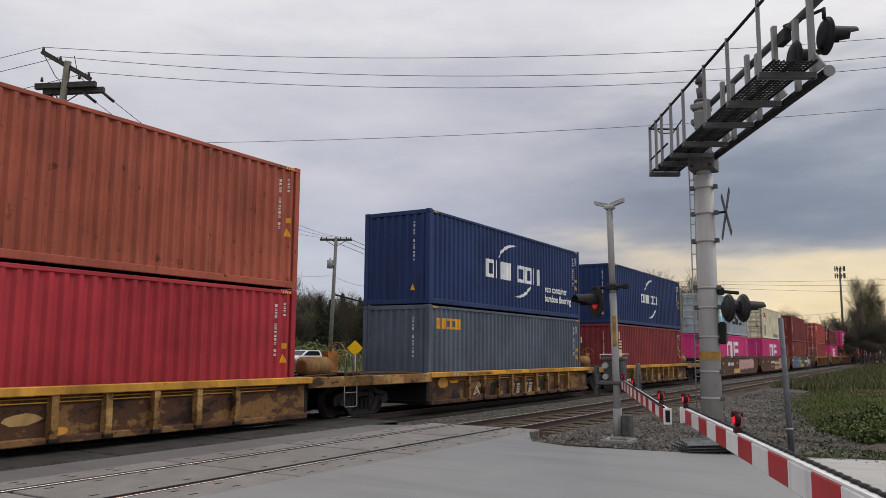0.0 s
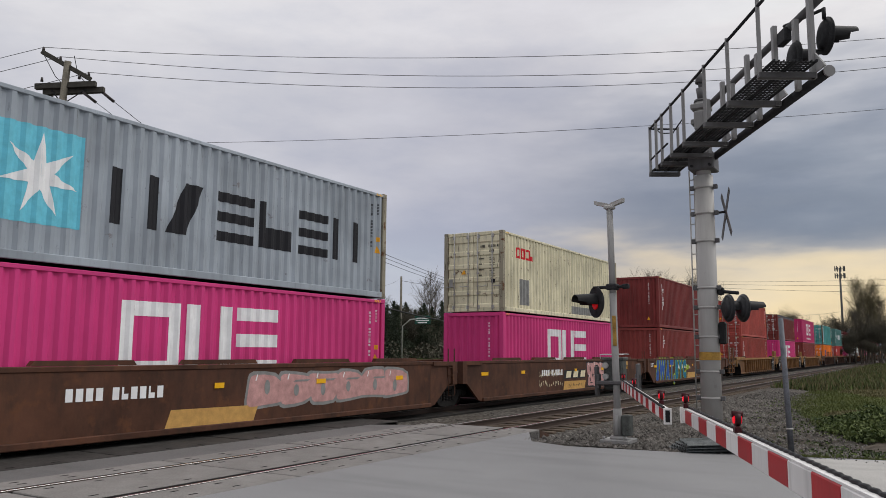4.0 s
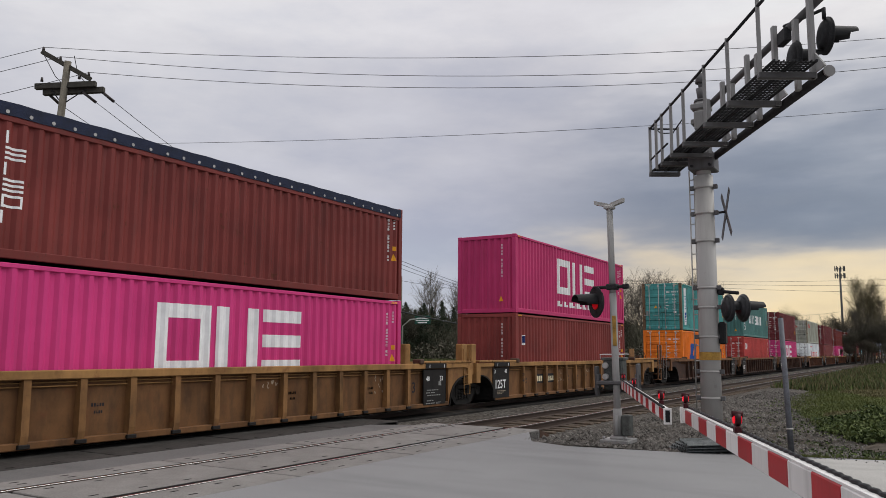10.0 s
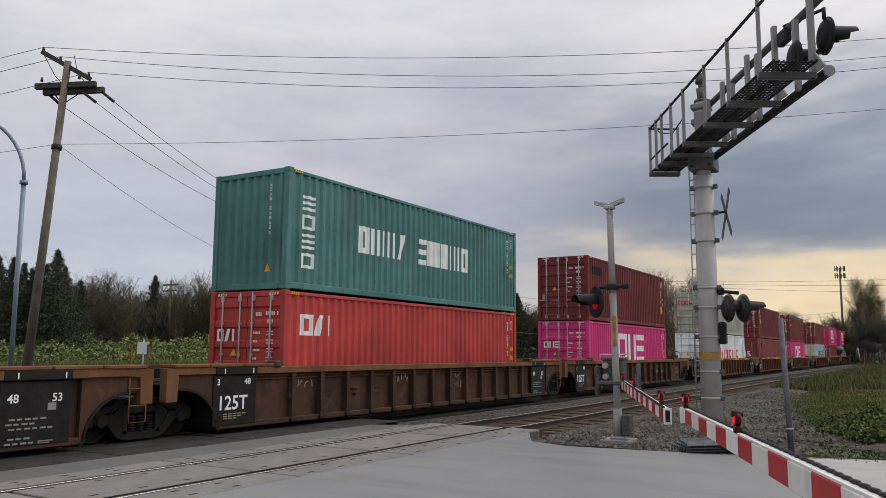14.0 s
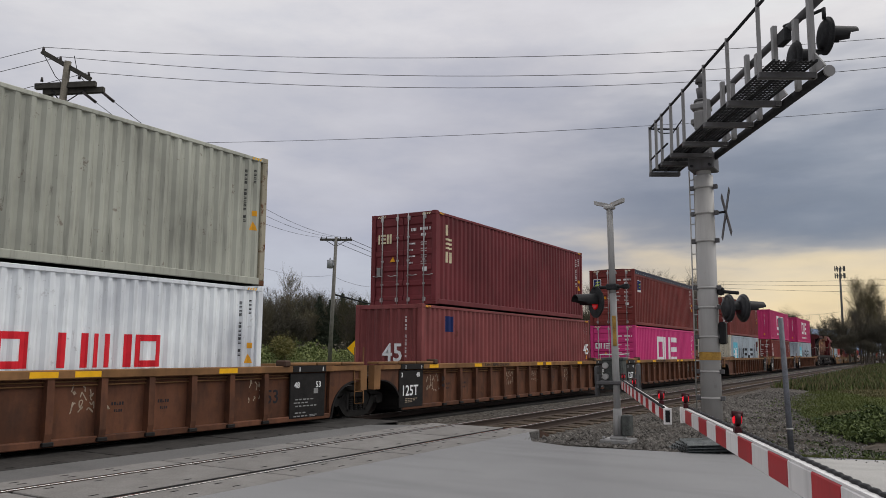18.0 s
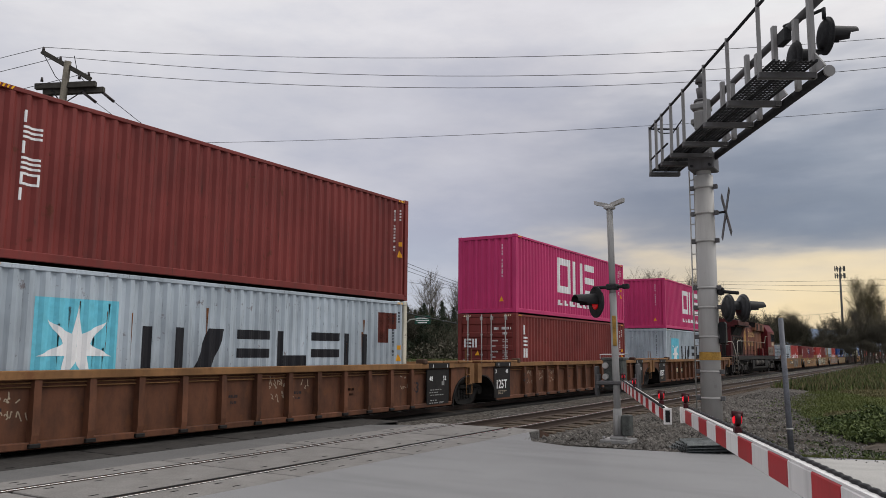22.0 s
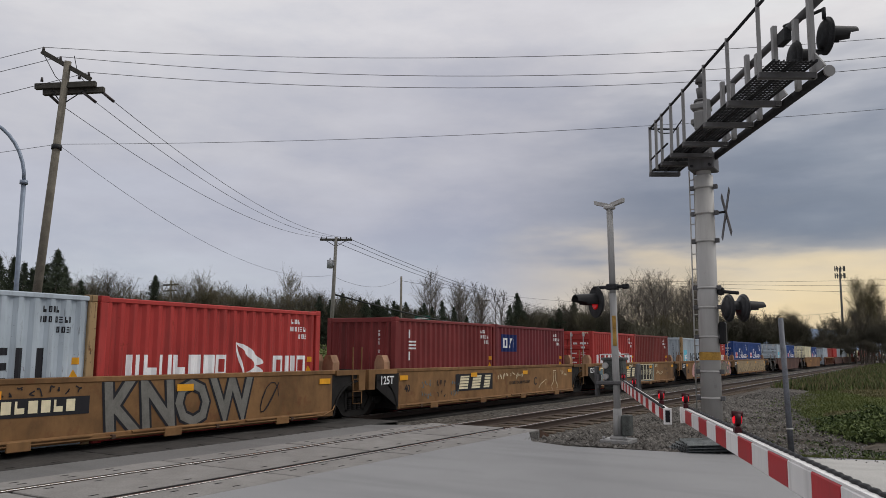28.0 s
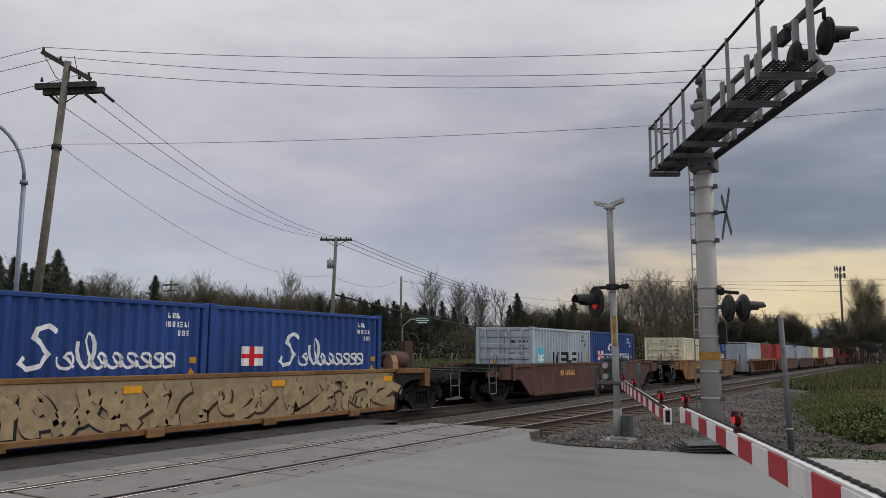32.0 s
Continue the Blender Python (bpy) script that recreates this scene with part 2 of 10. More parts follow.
    def mesh(self, name, mat=None):
        me = bpy.data.meshes.new(name)
        me.from_pydata(self.v, [], self.f)
        me.polygons.foreach_set("use_smooth", self.smooth)
        if mat:
            me.materials.append(mat)
        me.validate()
        return me


def fixnormals(me):
    bm = bmesh.new()
    bm.from_mesh(me)
    bmesh.ops.recalc_face_normals(bm, faces=bm.faces)
    bm.to_mesh(me)
    bm.free()
    return me


CACHE = {}


def part(name, shape, material, parent, label="", loc=None, key=None):
    """One mesh object under a thing or part; a key lets alike pieces share their mesh."""
    if key is not None and key in CACHE:
        me = CACHE[key]
    else:
        s = shape() if callable(shape) else shape
        me = fixnormals(s.mesh(name, material))
        if key is not None:
            CACHE[key] = me
    ob = new(name, me)
    if parent:
        ob.parent = parent
    if loc:
        ob.location = loc
    if material and me.materials[0] != material:
        ob.material_slots[0].link = "OBJECT"
        ob.material_slots[0].material = material
    if label:
        tagged(ob, label)
    if name in ("code_marking", "data_plate", "hazard_stripe", "tick_mark", "marking", "lifting_slot", "lettering_bar", "swirl", "graffiti", "springs"):
        ob["kind"] = "stuff"
    return ob


def thing(name, label, category, group="", kind="", loc=(0, 0, 0)):
    ob = new(name)
    ob.empty_display_size = 0.2
    ob.location = loc
    return tagged(ob, label, category, group, kind)


def text_mesh(text, size, mat, align="LEFT", bold=0.014):
    """Lettering as a flat mesh in its own x-y plane."""
    key = ("text", text, size, align, bold)
    if key in CACHE:
        return CACHE[key]
    cu = bpy.data.curves.new("lettering", "FONT")
    cu.body, cu.size, cu.align_x, cu.resolution_u = text, size, align, 2
    cu.extrude = 0.001
    cu.offset = bold * size
    ob = bpy.data.objects.new("lettering", cu)
    scene.collection.objects.link(ob)
    me = bpy.data.meshes.new_from_object(ob.evaluated_get(bpy.context.evaluated_depsgraph_get()))
    bpy.data.objects.remove(ob)
    me.materials.clear()
    me.materials.append(mat)
    CACHE[key] = me
    return me


def sprayed(text, car, x, y0, y1, z0, z1, fill, line, lean=0.0, fat=0.03):
    """Painted letters that fill a stretch of a car's side, each with a wider outline behind it."""
    widths = []
    for ch in text:
        me = text_mesh(ch, 1.0, fill, bold=fat)
        xs, ys = [v.co.x for v in me.vertices], [v.co.y for v in me.vertices]
        widths.append((min(xs), max(xs), min(ys), max(ys)))
    total = sum(b - a for a, b, c, d in widths)
    k = (y1 - y0) / (total * 1.04)
    y = y0
    for i, (ch, (a, b, c, d)) in enumerate(zip(text, widths)):
        tall = (z1 - z0) / (d - c) if d - c > 0.4 else (z1 - z0) / 0.7
        base = z0 + (0.03 if i % 2 else 0.0) - (c * tall if d - c > 0.4 else 0.0)
        for off, mat, bold in ((0.0, line, fat + 0.045), (0.004, fill, fat)):
            ob = new("graffiti", text_mesh(ch, 1.0, mat, bold=bold))
            ob.parent = car
            turn = Matrix(((0, 0, 1, 0), (1, 0, 0, 0), (0, 1, 0, 0), (0, 0, 0, 1)))
            slant = Matrix(((1, lean, 0, 0), (0, 1, 0, 0), (0, 0, 1, 0), (0, 0, 0, 1)))
            me = ob.data.copy()
            me.transform(Matrix.Translation((x + off + 0.0006 * (i % 3), y - a * k, base)) @ turn @ slant @ Matrix.Diagonal((k, tall, 1, 1)))
            ob.data = me
            if me.materials[0] != mat:
                me.materials[0] = mat
        y += (b - a) * k * 1.04


def side_text(text, size, mat, parent, x, y, z, name="lettering"):
    """Lettering on a side that faces +x: reads along +y."""
    ob = new(name, text_mesh(text, size, mat))
    ob.parent = parent
    ob.matrix_local = Matrix.Translation((x, y, z)) @ Matrix(((0, 0, 1, 0), (1, 0, 0, 0), (0, 1, 0, 0), (0, 0, 0, 1)))
    if ob.data.materials[0] != mat:
        ob.material_slots[0].link = "OBJECT"
        ob.material_slots[0].material = mat
    return ob


# ---- the train's travel ----
TRACK_X = -13.735
MOVING = []


def travelled(t):
    return 13.08 * t + 0.0275 * t * t


def rides(ob, s, z=0.0):
    """ob travels with the train: its origin lies s metres along it."""
    MOVING.append((ob, s, z))
    ob.location = (TRACK_X, s, z)
    return ob


# ---- paints ----
def paint(name, rgb, **kw):
    return steel_paint("paint_" + name, lin(*rgb), **kw)


PAINT = {
    "rust": paint("rust", (157, 80, 61), wear=0.45, dirt=0.6), "red": paint("red", (162, 46, 54), wear=0.1),
    "navy": paint("navy", (32, 51, 94), wear=0.15), "slate": paint("slate", (84, 92, 104), wear=0.35),
    "tex": paint("maroon", (126, 48, 50), wear=0.2), "grey": paint("grey", (156, 164, 172), wear=0.2, dirt=0.4),
    "pink": paint("pink", (204, 60, 124), wear=0.04, dirt=0.25, fade=0.12), "pink_deep": paint("deep_pink", (188, 55, 107), wear=0.05, dirt=0.25, fade=0.12),
    "cream": paint("cream", (222, 214, 184), wear=0.42, dirt=0.9), "oxide": paint("oxide", (117, 47, 46), wear=0.15),
    "oxide_light": paint("light_oxide", (130, 57, 53), wear=0.2), "brick": paint("brick_red", (168, 72, 64), wear=0.3, dirt=0.8),
    "brick_dull": paint("dull_brick", (150, 63, 55), wear=0.25, dirt=0.7), "brown": paint("brown", (116, 49, 45), wear=0.3),
    "green": paint("sea_green", (74, 148, 146), wear=0.45, dirt=0.7), "teal": paint("dull_green", (80, 124, 121), wear=0.3, dirt=0.6),
    "orange": paint("orange", (240, 122, 34), wear=0.22, dirt=0.5), "coral": paint("coral", (178, 66, 63), wear=0.2),
    "wine": paint("wine", (108, 44, 48), wear=0.2), "sage": paint("sage", (166, 167, 155), wear=0.25, dirt=0.7),
    "white": paint("white", (226, 230, 236), wear=0.12, dirt=0.5), "rose": paint("rose", (128, 67, 66), wear=0.2),
    "hs_red": paint("signal_red", (164, 56, 52), wear=0.2, dirt=0.6), "blue": paint("blue", (38, 68, 128), wear=0.15, dirt=0.5),
    "pale": paint("pale_grey", (168, 178, 186), wear=0.3, dirt=0.5),
}
INK = {
    "white": plain("ink_white", lin(236, 236, 236), 0.6, vary=0.08, scale=3), "black": plain("ink_black", lin(36, 36, 40), 0.6, vary=0.1),
    "yellow": plain("ink_yellow", lin(240, 180, 30), 0.5, vary=0.08), "skyblue": plain("ink_skyblue", lin(110, 196, 216), 0.6, vary=0.1),
    "blue": plain("ink_blue", lin(40, 84, 160), 0.6, vary=0.12), "red": plain("ink_red", lin(216, 40, 52), 0.6, vary=0.08),
    "amber": plain("ink_amber", lin(226, 160, 40), 0.6, vary=0.1), "cream": plain("ink_cream", lin(226, 214, 180), 0.6, vary=0.1),
    "navy": plain("ink_navy", lin(28, 44, 96), 0.6, vary=0.1), "pinkwash": plain("ink_pink_wash", lin(196, 150, 146), 0.7, vary=0.2),
    "grey": plain("ink_grey", lin(140, 140, 138), 0.7, vary=0.15), "teal": plain("ink_teal", lin(20, 110, 140), 0.6, vary=0.15),
    "lime": plain("ink_lime", lin(170, 196, 50), 0.6, vary=0.1), "slate": plain("ink_slate", lin(92, 112, 118), 0.6, vary=0.15),
    "tan": plain("ink_tan", lin(200, 156, 90), 0.7, vary=0.15),
}
DARK = plain("dark_steel", (0.021, 0.019, 0.018, 1), 0.65, 0.2, vary=0.35, scale=4)
RUSTY = steel_paint("rusty_steel", (0.075, 0.042, 0.028, 1), wear=0.5, dirt=0.4, rough=0.75)
STEEL = plain("worn_steel", (0.42, 0.42, 0.43, 1), 0.3, 0.95, vary=0.15, scale=5)
GALV = plain("galvanised_rod", lin(176, 174, 172), 0.45, 0.15, vary=0.25, scale=8)
TARP = plain("blue_tarpaulin", lin(24, 33, 58), 0.5, vary=0.3, scale=5, bump=0.01)
WHEEL = plain("wheel_rust", (0.024, 0.017, 0.014, 1), 0.7, 0.0, vary=0.45, scale=3)
CASTING = plain("cast_side_frame", (0.022, 0.02, 0.018, 1), 0.7, 0.1, vary=0.4, scale=4)
IRON = plain("grab_iron_steel", (0.22, 0.2, 0.185, 1), 0.5, 0.3, vary=0.35, scale=8)
CHALK = plain("ink_chalk", lin(168, 152, 132), 0.8, vary=0.25, scale=9)

# ---- containers ----
PERIOD, DEEP = 0.279, 0.05


def corrugation(y, y0):
    """How far the side sheet steps back at y."""
    u = (y - y0) % PERIOD
    if u < 0.072:
        return 0.0
    if u < 0.140:
        return DEEP * (u - 0.072) / 0.068
    if u < 0.211:
        return DEEP
    return DEEP * (0.279 - u) / 0.068


def breaks(y0, y1):
    out, k = [y0], 0
    while True:
        for u in (0.0, 0.072, 0.140, 0.211):
            y = y0 + k * PERIOD + u
            if y0 < y < y1:
                out.append(y)
            if y >= y1:
                return out + [y1]
        k += 1


def corrugated(y0, y1, z0, z1, x):
    """A sheet facing +x with upright folds."""
    s = Shape()
    ys = breaks(y0, y1)
    for y in ys:
        d = x - corrugation(y, y0)
        s.v += [(d, y, z0), (d, y, z1)]
    s.grid(0, [(2 * i, 2 * i + 2, 2 * i + 3, 2 * i + 1) for i in range(len(ys) - 1)])
    return s


def clip(poly, lo, hi):
    """The part of a flat outline with lo <= y <= hi."""
    for lim, sign in ((lo, 1), (hi, -1)):
        out = []
        for i, a in enumerate(poly):
            b = poly[i - 1]
            ia, ib = sign * (a[0] - lim) >= -1e-9, sign * (b[0] - lim) >= -1e-9
            if ia != ib:
                t = (lim - b[0]) / (a[0] - b[0])
                out.append((lim, b[1] + t * (a[1] - b[1])))
            if ia:
                out.append(a)
        poly = out
        if len(poly) < 3:
            return []
    return poly


def painted(polys, y0, y1, x):
    """Flat outlines laid over the folds of a corrugated side."""
    s = Shape()
    ys = breaks(y0, y1)
    for i, poly in enumerate(polys):
        a, b = min(p[0] for p in poly), max(p[0] for p in poly)
        for lo, hi in zip(ys[:-1], ys[1:]):
            if hi <= a or lo >= b:
                continue
            c = clip(poly, lo, hi)
            if c:
                s.face([(x - corrugation(min(max(y, y0 + 1e-6), y1), y0) + 0.004 + 0.0004 * (i % 7), y, z) for y, z in c])
    return s


def rect(y, z, w, h, lean=0.0):
    return [(y, z), (y + w, z), (y + w + lean, z + h), (y + lean, z + h)]


def disc(y, z, r, n=16, r2=None):
    r2 = r2 or r
    return [(y + r * math.cos(2 * math.pi * i / n), z + r2 * math.sin(2 * math.pi * i / n)) for i in range(n)]


def arc(y, z, r, a0, a1, w, n=8, squash=1.0):
    """A crescent stroke as a row of quads."""
    out = []
    for i in range(n):
        t0, t1 = (a0 + (a1 - a0) * (i + k) / n for k in (0, 1))
        w0, w1 = (w * math.sin(math.pi * (i + k) / n) ** 0.6 if 0 < i + k < n else 0.01 for k in (0, 1))
        p = lambda t, q: (y + (r + q) * math.cos(t), z + squash * (r + q) * math.sin(t))
        out.append([p(t0, -w0 / 2), p(t0, w0 / 2), p(t1, w1 / 2), p(t1, -w1 / 2)])
    return out


def signs(kinds, y, z, h, w=0.62, gap=0.14, lean=0.0):
    """A row of plain marks: r ring, p pair of bars, t three bars, b block, s slanted block, i bar, h half block."""
    out = []
    t = 0.2 * h
    for k in kinds:
        ww = w * h
        if k == "r":
            out += [rect(y, z, t, h), rect(y + ww - t, z, t, h), rect(y + t, z, ww - 2 * t, t), rect(y + t, z + h - t, ww - 2 * t, t)]
        elif k == "p":
            out += [rect(y, z, t * 1.15, h, lean), rect(y + ww - t * 1.15, z, t * 1.15, h, lean)]
        elif k == "t":
            out += [rect(y, z + j * (h - t) / 2, ww, t, 0) for j in range(3)]
        elif k == "b":
            out += [rect(y, z, ww, h, lean)]
        elif k == "s":
            out += [rect(y, z, ww * 0.45, h, ww * 0.4)]
        elif k == "i":
            ww = t
            out += [rect(y, z, t, h, lean)]
        elif k == "h":
            out += [rect(y, z, t, h, lean), rect(y + t, z, ww - t, h * 0.45, lean)]
        elif k == " ":
            ww = w * h * 0.6
        y += ww + gap * h
    return out


def stack_marks(kinds, y, z_top, h, w=0.7, gap=0.25):
    """Plain marks one below the other."""
    out = []
    for k in kinds:
        out += signs(k, y, z_top - h, h, w)
        z_top -= h * (1 + gap)
    return out


HALF = 1.219
Y_IN = 0.16


def container(name, s, z, length, height, mat, label, door=False, group="containers on the train", far=False, tarp=False, edge=None, end_mat=None):
    """A shipping container: y from its near end, x across, z from its floor."""
    root = thing(name, label, "shipping container", group)
    L, H = length, height
    k = (L, H)
    edge = edge or mat
    for y in (0, L - 0.16):
        for x in (-HALF, HALF - 0.16)[1 if far else 0:]:
            part("corner_post", lambda: Shape().cbox(0, 0.16, 0, 0.16, 0.118, H - 0.118, 0.012), edge, root, loc=(x, y, 0), key=("post", H))
            if not far:
                for zz in (0, H - 0.118):
                    yc = y if y == 0 else y - 0.018
                    xc = x if x < 0 else x - 0.002

                    def casting():
                        c = Shape().cbox(0, 0.162, 0, 0.178, 0, 0.118, 0.01)
                        c.slab([(0.05, 0.03), (0.128, 0.03), (0.128, 0.088), (0.05, 0.088)], 0, 0.161, 0.1635)
                        return c
                    part("corner_casting", casting, edge, root, loc=(xc, yc, zz), key=("casting",))
    for x0 in (-HALF, HALF - 0.07):
        if not tarp:
            part("top_rail", lambda: Shape().cbox(0, 0.07, 0.16, L - 0.16, H - 0.11, H - 0.03, 0.01), mat, root, loc=(x0, 0, 0), key=("trail",) + k)
        part("bottom_rail", lambda: Shape().cbox(0, 0.055, 0.16, L - 0.16, 0.02, 0.17, 0.012), mat, root, loc=(x0 if x0 < 0 else x0 + 0.015, 0, 0), key=("brail",) + k)
    part("side_wall", lambda: corrugated(Y_IN, L - Y_IN, 0.165, H - 0.1, HALF - 0.012), mat, root, key=("wall",) + k)
    far_wall = part("side_wall", None, mat, root, key=("wall",) + k)
    far_wall.matrix_local = Matrix.Translation((0, L, 0)) @ Matrix.Rotation(math.pi, 4, "Z")
    if tarp:
        def cover():
            c = Shape()
            n = int(L / 0.4)
            for i in range(n):
                y0, y1 = 0.1 + (L - 0.2) * i / n, 0.1 + (L - 0.2) * (i + 1) / n
                prof = [(-HALF - 0.012, H - 0.24), (-HALF - 0.012, H - 0.02), (-0.6, H + 0.03), (0, H + 0.045), (0.6, H + 0.03), (HALF + 0.012, H - 0.02), (HALF + 0.012, H - 0.24)]
                drop = 0.012 if i % 2 else 0.0
                for (xa, za), (xb, zb) in zip(prof[:-1], prof[1:]):
                    c.face([(xa, y0, za - drop), (xa, y1, za - 0.012 + drop), (xb, y1, zb - 0.012 + drop), (xb, y0, zb - drop)])
            return c
        part("tarpaulin", cover, TARP, root, "dark blue tarpaulin roof cover", key=("tarp",) + k)
        part("top_rail", lambda: Shape().cbox(-HALF, HALF, 0.16, L - 0.16, H - 0.34, H - 0.24, 0.01), mat, root, key=("trailt",) + k)

        def rings():
            r = Shape()
            for i in range(int(L / 0.4)):
                r.tube((HALF + 0.008, 0.3 + 0.4 * i, H - 0.19), (HALF + 0.02, 0.3 + 0.4 * i, H - 0.19), 0.032, n=10)
            return r
        tagged(part("eyelet", rings, GALV, root, "row of metal eyelets along the tarpaulin", key=("eyelet",) + k), kind="stuff")
    else:
        part("roof", lambda: Shape().cbox(-HALF + 0.07, HALF - 0.07, 0.1, L - 0.1, H - 0.06, H - 0.02, 0.01), mat, root, key=("roof",) + k)
    if not far:
        part("floor_frame", lambda: Shape().box(-HALF + 0.06, HALF - 0.06, 0.16, L - 0.16, 0.03, 0.13), DARK, root, key=("floor",) + k)

    # ends: corrugated or with two doors; each is built facing -y at y = 0
    for nm, z0, z1 in (("end_header", H - 0.14, H - 0.01), ("end_sill", 0.01, 0.15))[:0 if far else 2]:
        part(nm, lambda: Shape().cbox(-HALF + 0.16, HALF - 0.16, 0.02, 0.12, z0, z1, 0.01), mat, root, key=(nm, H))
        o = part(nm, None, mat, root, key=(nm, H))
        o.matrix_local = Matrix.Translation((0, L, 0)) @ Matrix.Rotation(math.pi, 4, "Z")

    def end_sheet():
        f = Shape()
        w = HALF - 0.16
        ys = breaks(-w, w)
        for y in ys:
            f.v += [(y, 0.03 + corrugation(y, -w) * 1.25, 0.15), (y, 0.03 + corrugation(y, -w) * 1.25, H - 0.14)]
        f.grid(0, [(2 * i, 2 * i + 2, 2 * i + 3, 2 * i + 1) for i in range(len(ys) - 1)])
        return f
    back = part("end_wall", end_sheet, mat, root, key=("end", H))
    back.matrix_local = Matrix.Translation((0, L, 0)) @ Matrix.Rotation(math.pi, 4, "Z")
    if not door:
        part("end_wall", end_sheet, end_mat or mat, root, key=("end", H) if end_mat is None else None)
    else:
        for sx in (-1, 1):
            def leaf():
                prof = [(0.085, 0.16), (0.085, H - 0.15), (0.03, H - 0.15)]
                n = 5
                for i in range(n - 1, -1, -1):      # pressed panels, recessed between flat bands
                    z0 = 0.26 + (H - 0.5) * i / n
                    z1 = 0.26 + (H - 0.5) * (i + 1) / n - 0.13
                    prof += [(0.03, z1), (0.066, z1 - 0.045), (0.066, z0 + 0.035), (0.03, z0)]
                return Shape().slab(prof + [(0.03, 0.16)], 0, 0.012, 1.045)
            leaf_ob = part("door", leaf, mat, root, key=("leaf", H))
            if sx < 0:
                leaf_ob.matrix_local = Matrix.Diagonal((-1, 1, 1, 1))
            if far:
                continue
            for x in (0.2, 0.78):
                def rod():
                    r = Shape().tube((0, 0.0, 0.04), (0, 0.0, H - 0.03), 0.02, n=6)
                    for zz in (0.1, H - 0.24):
                        r.cbox(-0.03, 0.07, -0.012, 0.032, zz, zz + 0.13, 0.008)
                    for zz in (0.62, 1.36, H - 0.8):
                        r.cbox(-0.045, 0.045, -0.01, 0.032, zz, zz + 0.055, 0.008)
                    r.pipe([(-0.03, -0.02, 0.9), (0.05, -0.03, 0.92), (0.2, -0.03, 0.9), (0.34, -0.02, 0.93)], 0.014, 5)
                    return r
                part("lock_rod", rod, GALV, leaf_ob, "galvanised locking rod with handle", loc=(x, 0, 0), key=("rod", H))
    if not far:
        # hazard stripes on the top edge and the column of small marks near the far end
        if H > 2.7:
            haz = [rect(0.2 + 0.075 * i, H - 0.098, 0.035, 0.055, 0.03) for i in range(4)]
            haz += [rect(L - 0.5 + 0.075 * i, H - 0.098, 0.035, 0.055, 0.03) for i in range(4)]
            if not tarp:
                part("hazard_stripe", lambda: flat_marks(haz, HALF + 0.003), INK["yellow"], root, key=("haz", L, H))
        rows3 = signs("hrph", L - 0.98, H - 0.34, 0.105, 0.5, 0.24) + signs("ipr rthr", L - 1.02, H - 0.51, 0.105, 0.5, 0.24) + signs("rrti", L - 0.72, H - 0.68, 0.105, 0.5, 0.24)
        part("code_marking", lambda: painted(rows3 if L < 7 else [rect(L - 0.66, H - 0.42 - 0.085 * i + dz_, 0.045, 0.016) for i in range(14) if i not in (4, 11) for dz_ in ((0.0, 0.03) if i % 3 else (0.0, 0.022, 0.044))] +
                                           [rect(L - 0.38, H - 0.36 - 0.085 * i + dz_, 0.045, 0.016) for i in range(4) for dz_ in (0.0, 0.03)], Y_IN, L - Y_IN, HALF - 0.012),
             INK["black"] if mat.name in ("paint_grey", "paint_white", "paint_sage", "paint_cream", "paint_pale_grey") else INK["white"], root, key=("code",) + k)
        part("warning_label", lambda: painted([[(L - 0.47, H * 0.42), (L - 0.27, H * 0.42), (L - 0.37, H * 0.42 + 0.2)]], Y_IN, L - Y_IN, HALF - 0.012), INK["amber"], root, key=("warn",) + k)
        part("label_plate", lambda: painted([rect(L - 0.4, H * 0.53, 0.11, 0.12)], Y_IN, L - Y_IN, HALF - 0.012), INK["amber"], root, key=("warn2",) + k)
        if door:
            def papers():
                p = Shape()

                def row(x, zz, n, w, h, skip=()):
                    for i in range(n):
                        if i not in skip:
                            p.slab([(x + w * i, zz), (x + w * (i + 0.58), zz), (x + w * (i + 0.58), zz + h), (x + w * i, zz + h)], 1, 0.022, 0.027)
                row(0.3, H - 0.6, 4, 0.05, 0.09)
                row(0.62, H - 0.59, 8, 0.05, 0.09, (6,))
                row(0.66, H - 0.77, 4, 0.05, 0.085)
                for i in range(4):
                    zz = H - 1.02 - 0.2 * i
                    row(0.24, zz, 5 - i % 2, 0.045, 0.05, (3,) if i % 2 else ())
                    row(0.66, zz + 0.04, 6, 0.036, 0.028, (2,))
                    row(0.66, zz - 0.03, 6, 0.036, 0.028, (3,))
                return p
            pale = mat.name in ("paint_grey", "paint_white", "paint_sage", "paint_cream", "paint_pale_grey")
            part("data_plate", papers, INK["black"] if pale else INK["white"], root, key=("papers", H))
            part("warning_label", lambda: Shape().slab([(-0.5, H * 0.47), (-0.3, H * 0.47), (-0.38, H * 0.47 + 0.17)], 1, 0.02, 0.027), INK["amber"], root, key=("plate", H))
            part("label_plate", lambda: Shape().slab([(-1.0, 0.92), (-0.86, 0.92), (-0.86, 1.2), (-1.0, 1.2)], 1, 0.02, 0.027), INK["grey"], root, "small metal data plate", key=("plate2", H))
            part("label_plate", lambda: Shape().slab([(0.72, 1.02), (0.88, 1.02), (0.88, 1.16), (0.72, 1.16)], 1, 0.02, 0.027), INK["black"] if pale else INK["white"], root, key=("plate3", H))
            part("hazard_stripe", lambda: flat_rows([(x + 0.08 * i, H - 0.11) for x in (-0.98, 0.7) for i in range(4)]), INK["cream"], root, key=("dhaz", H))
        else:
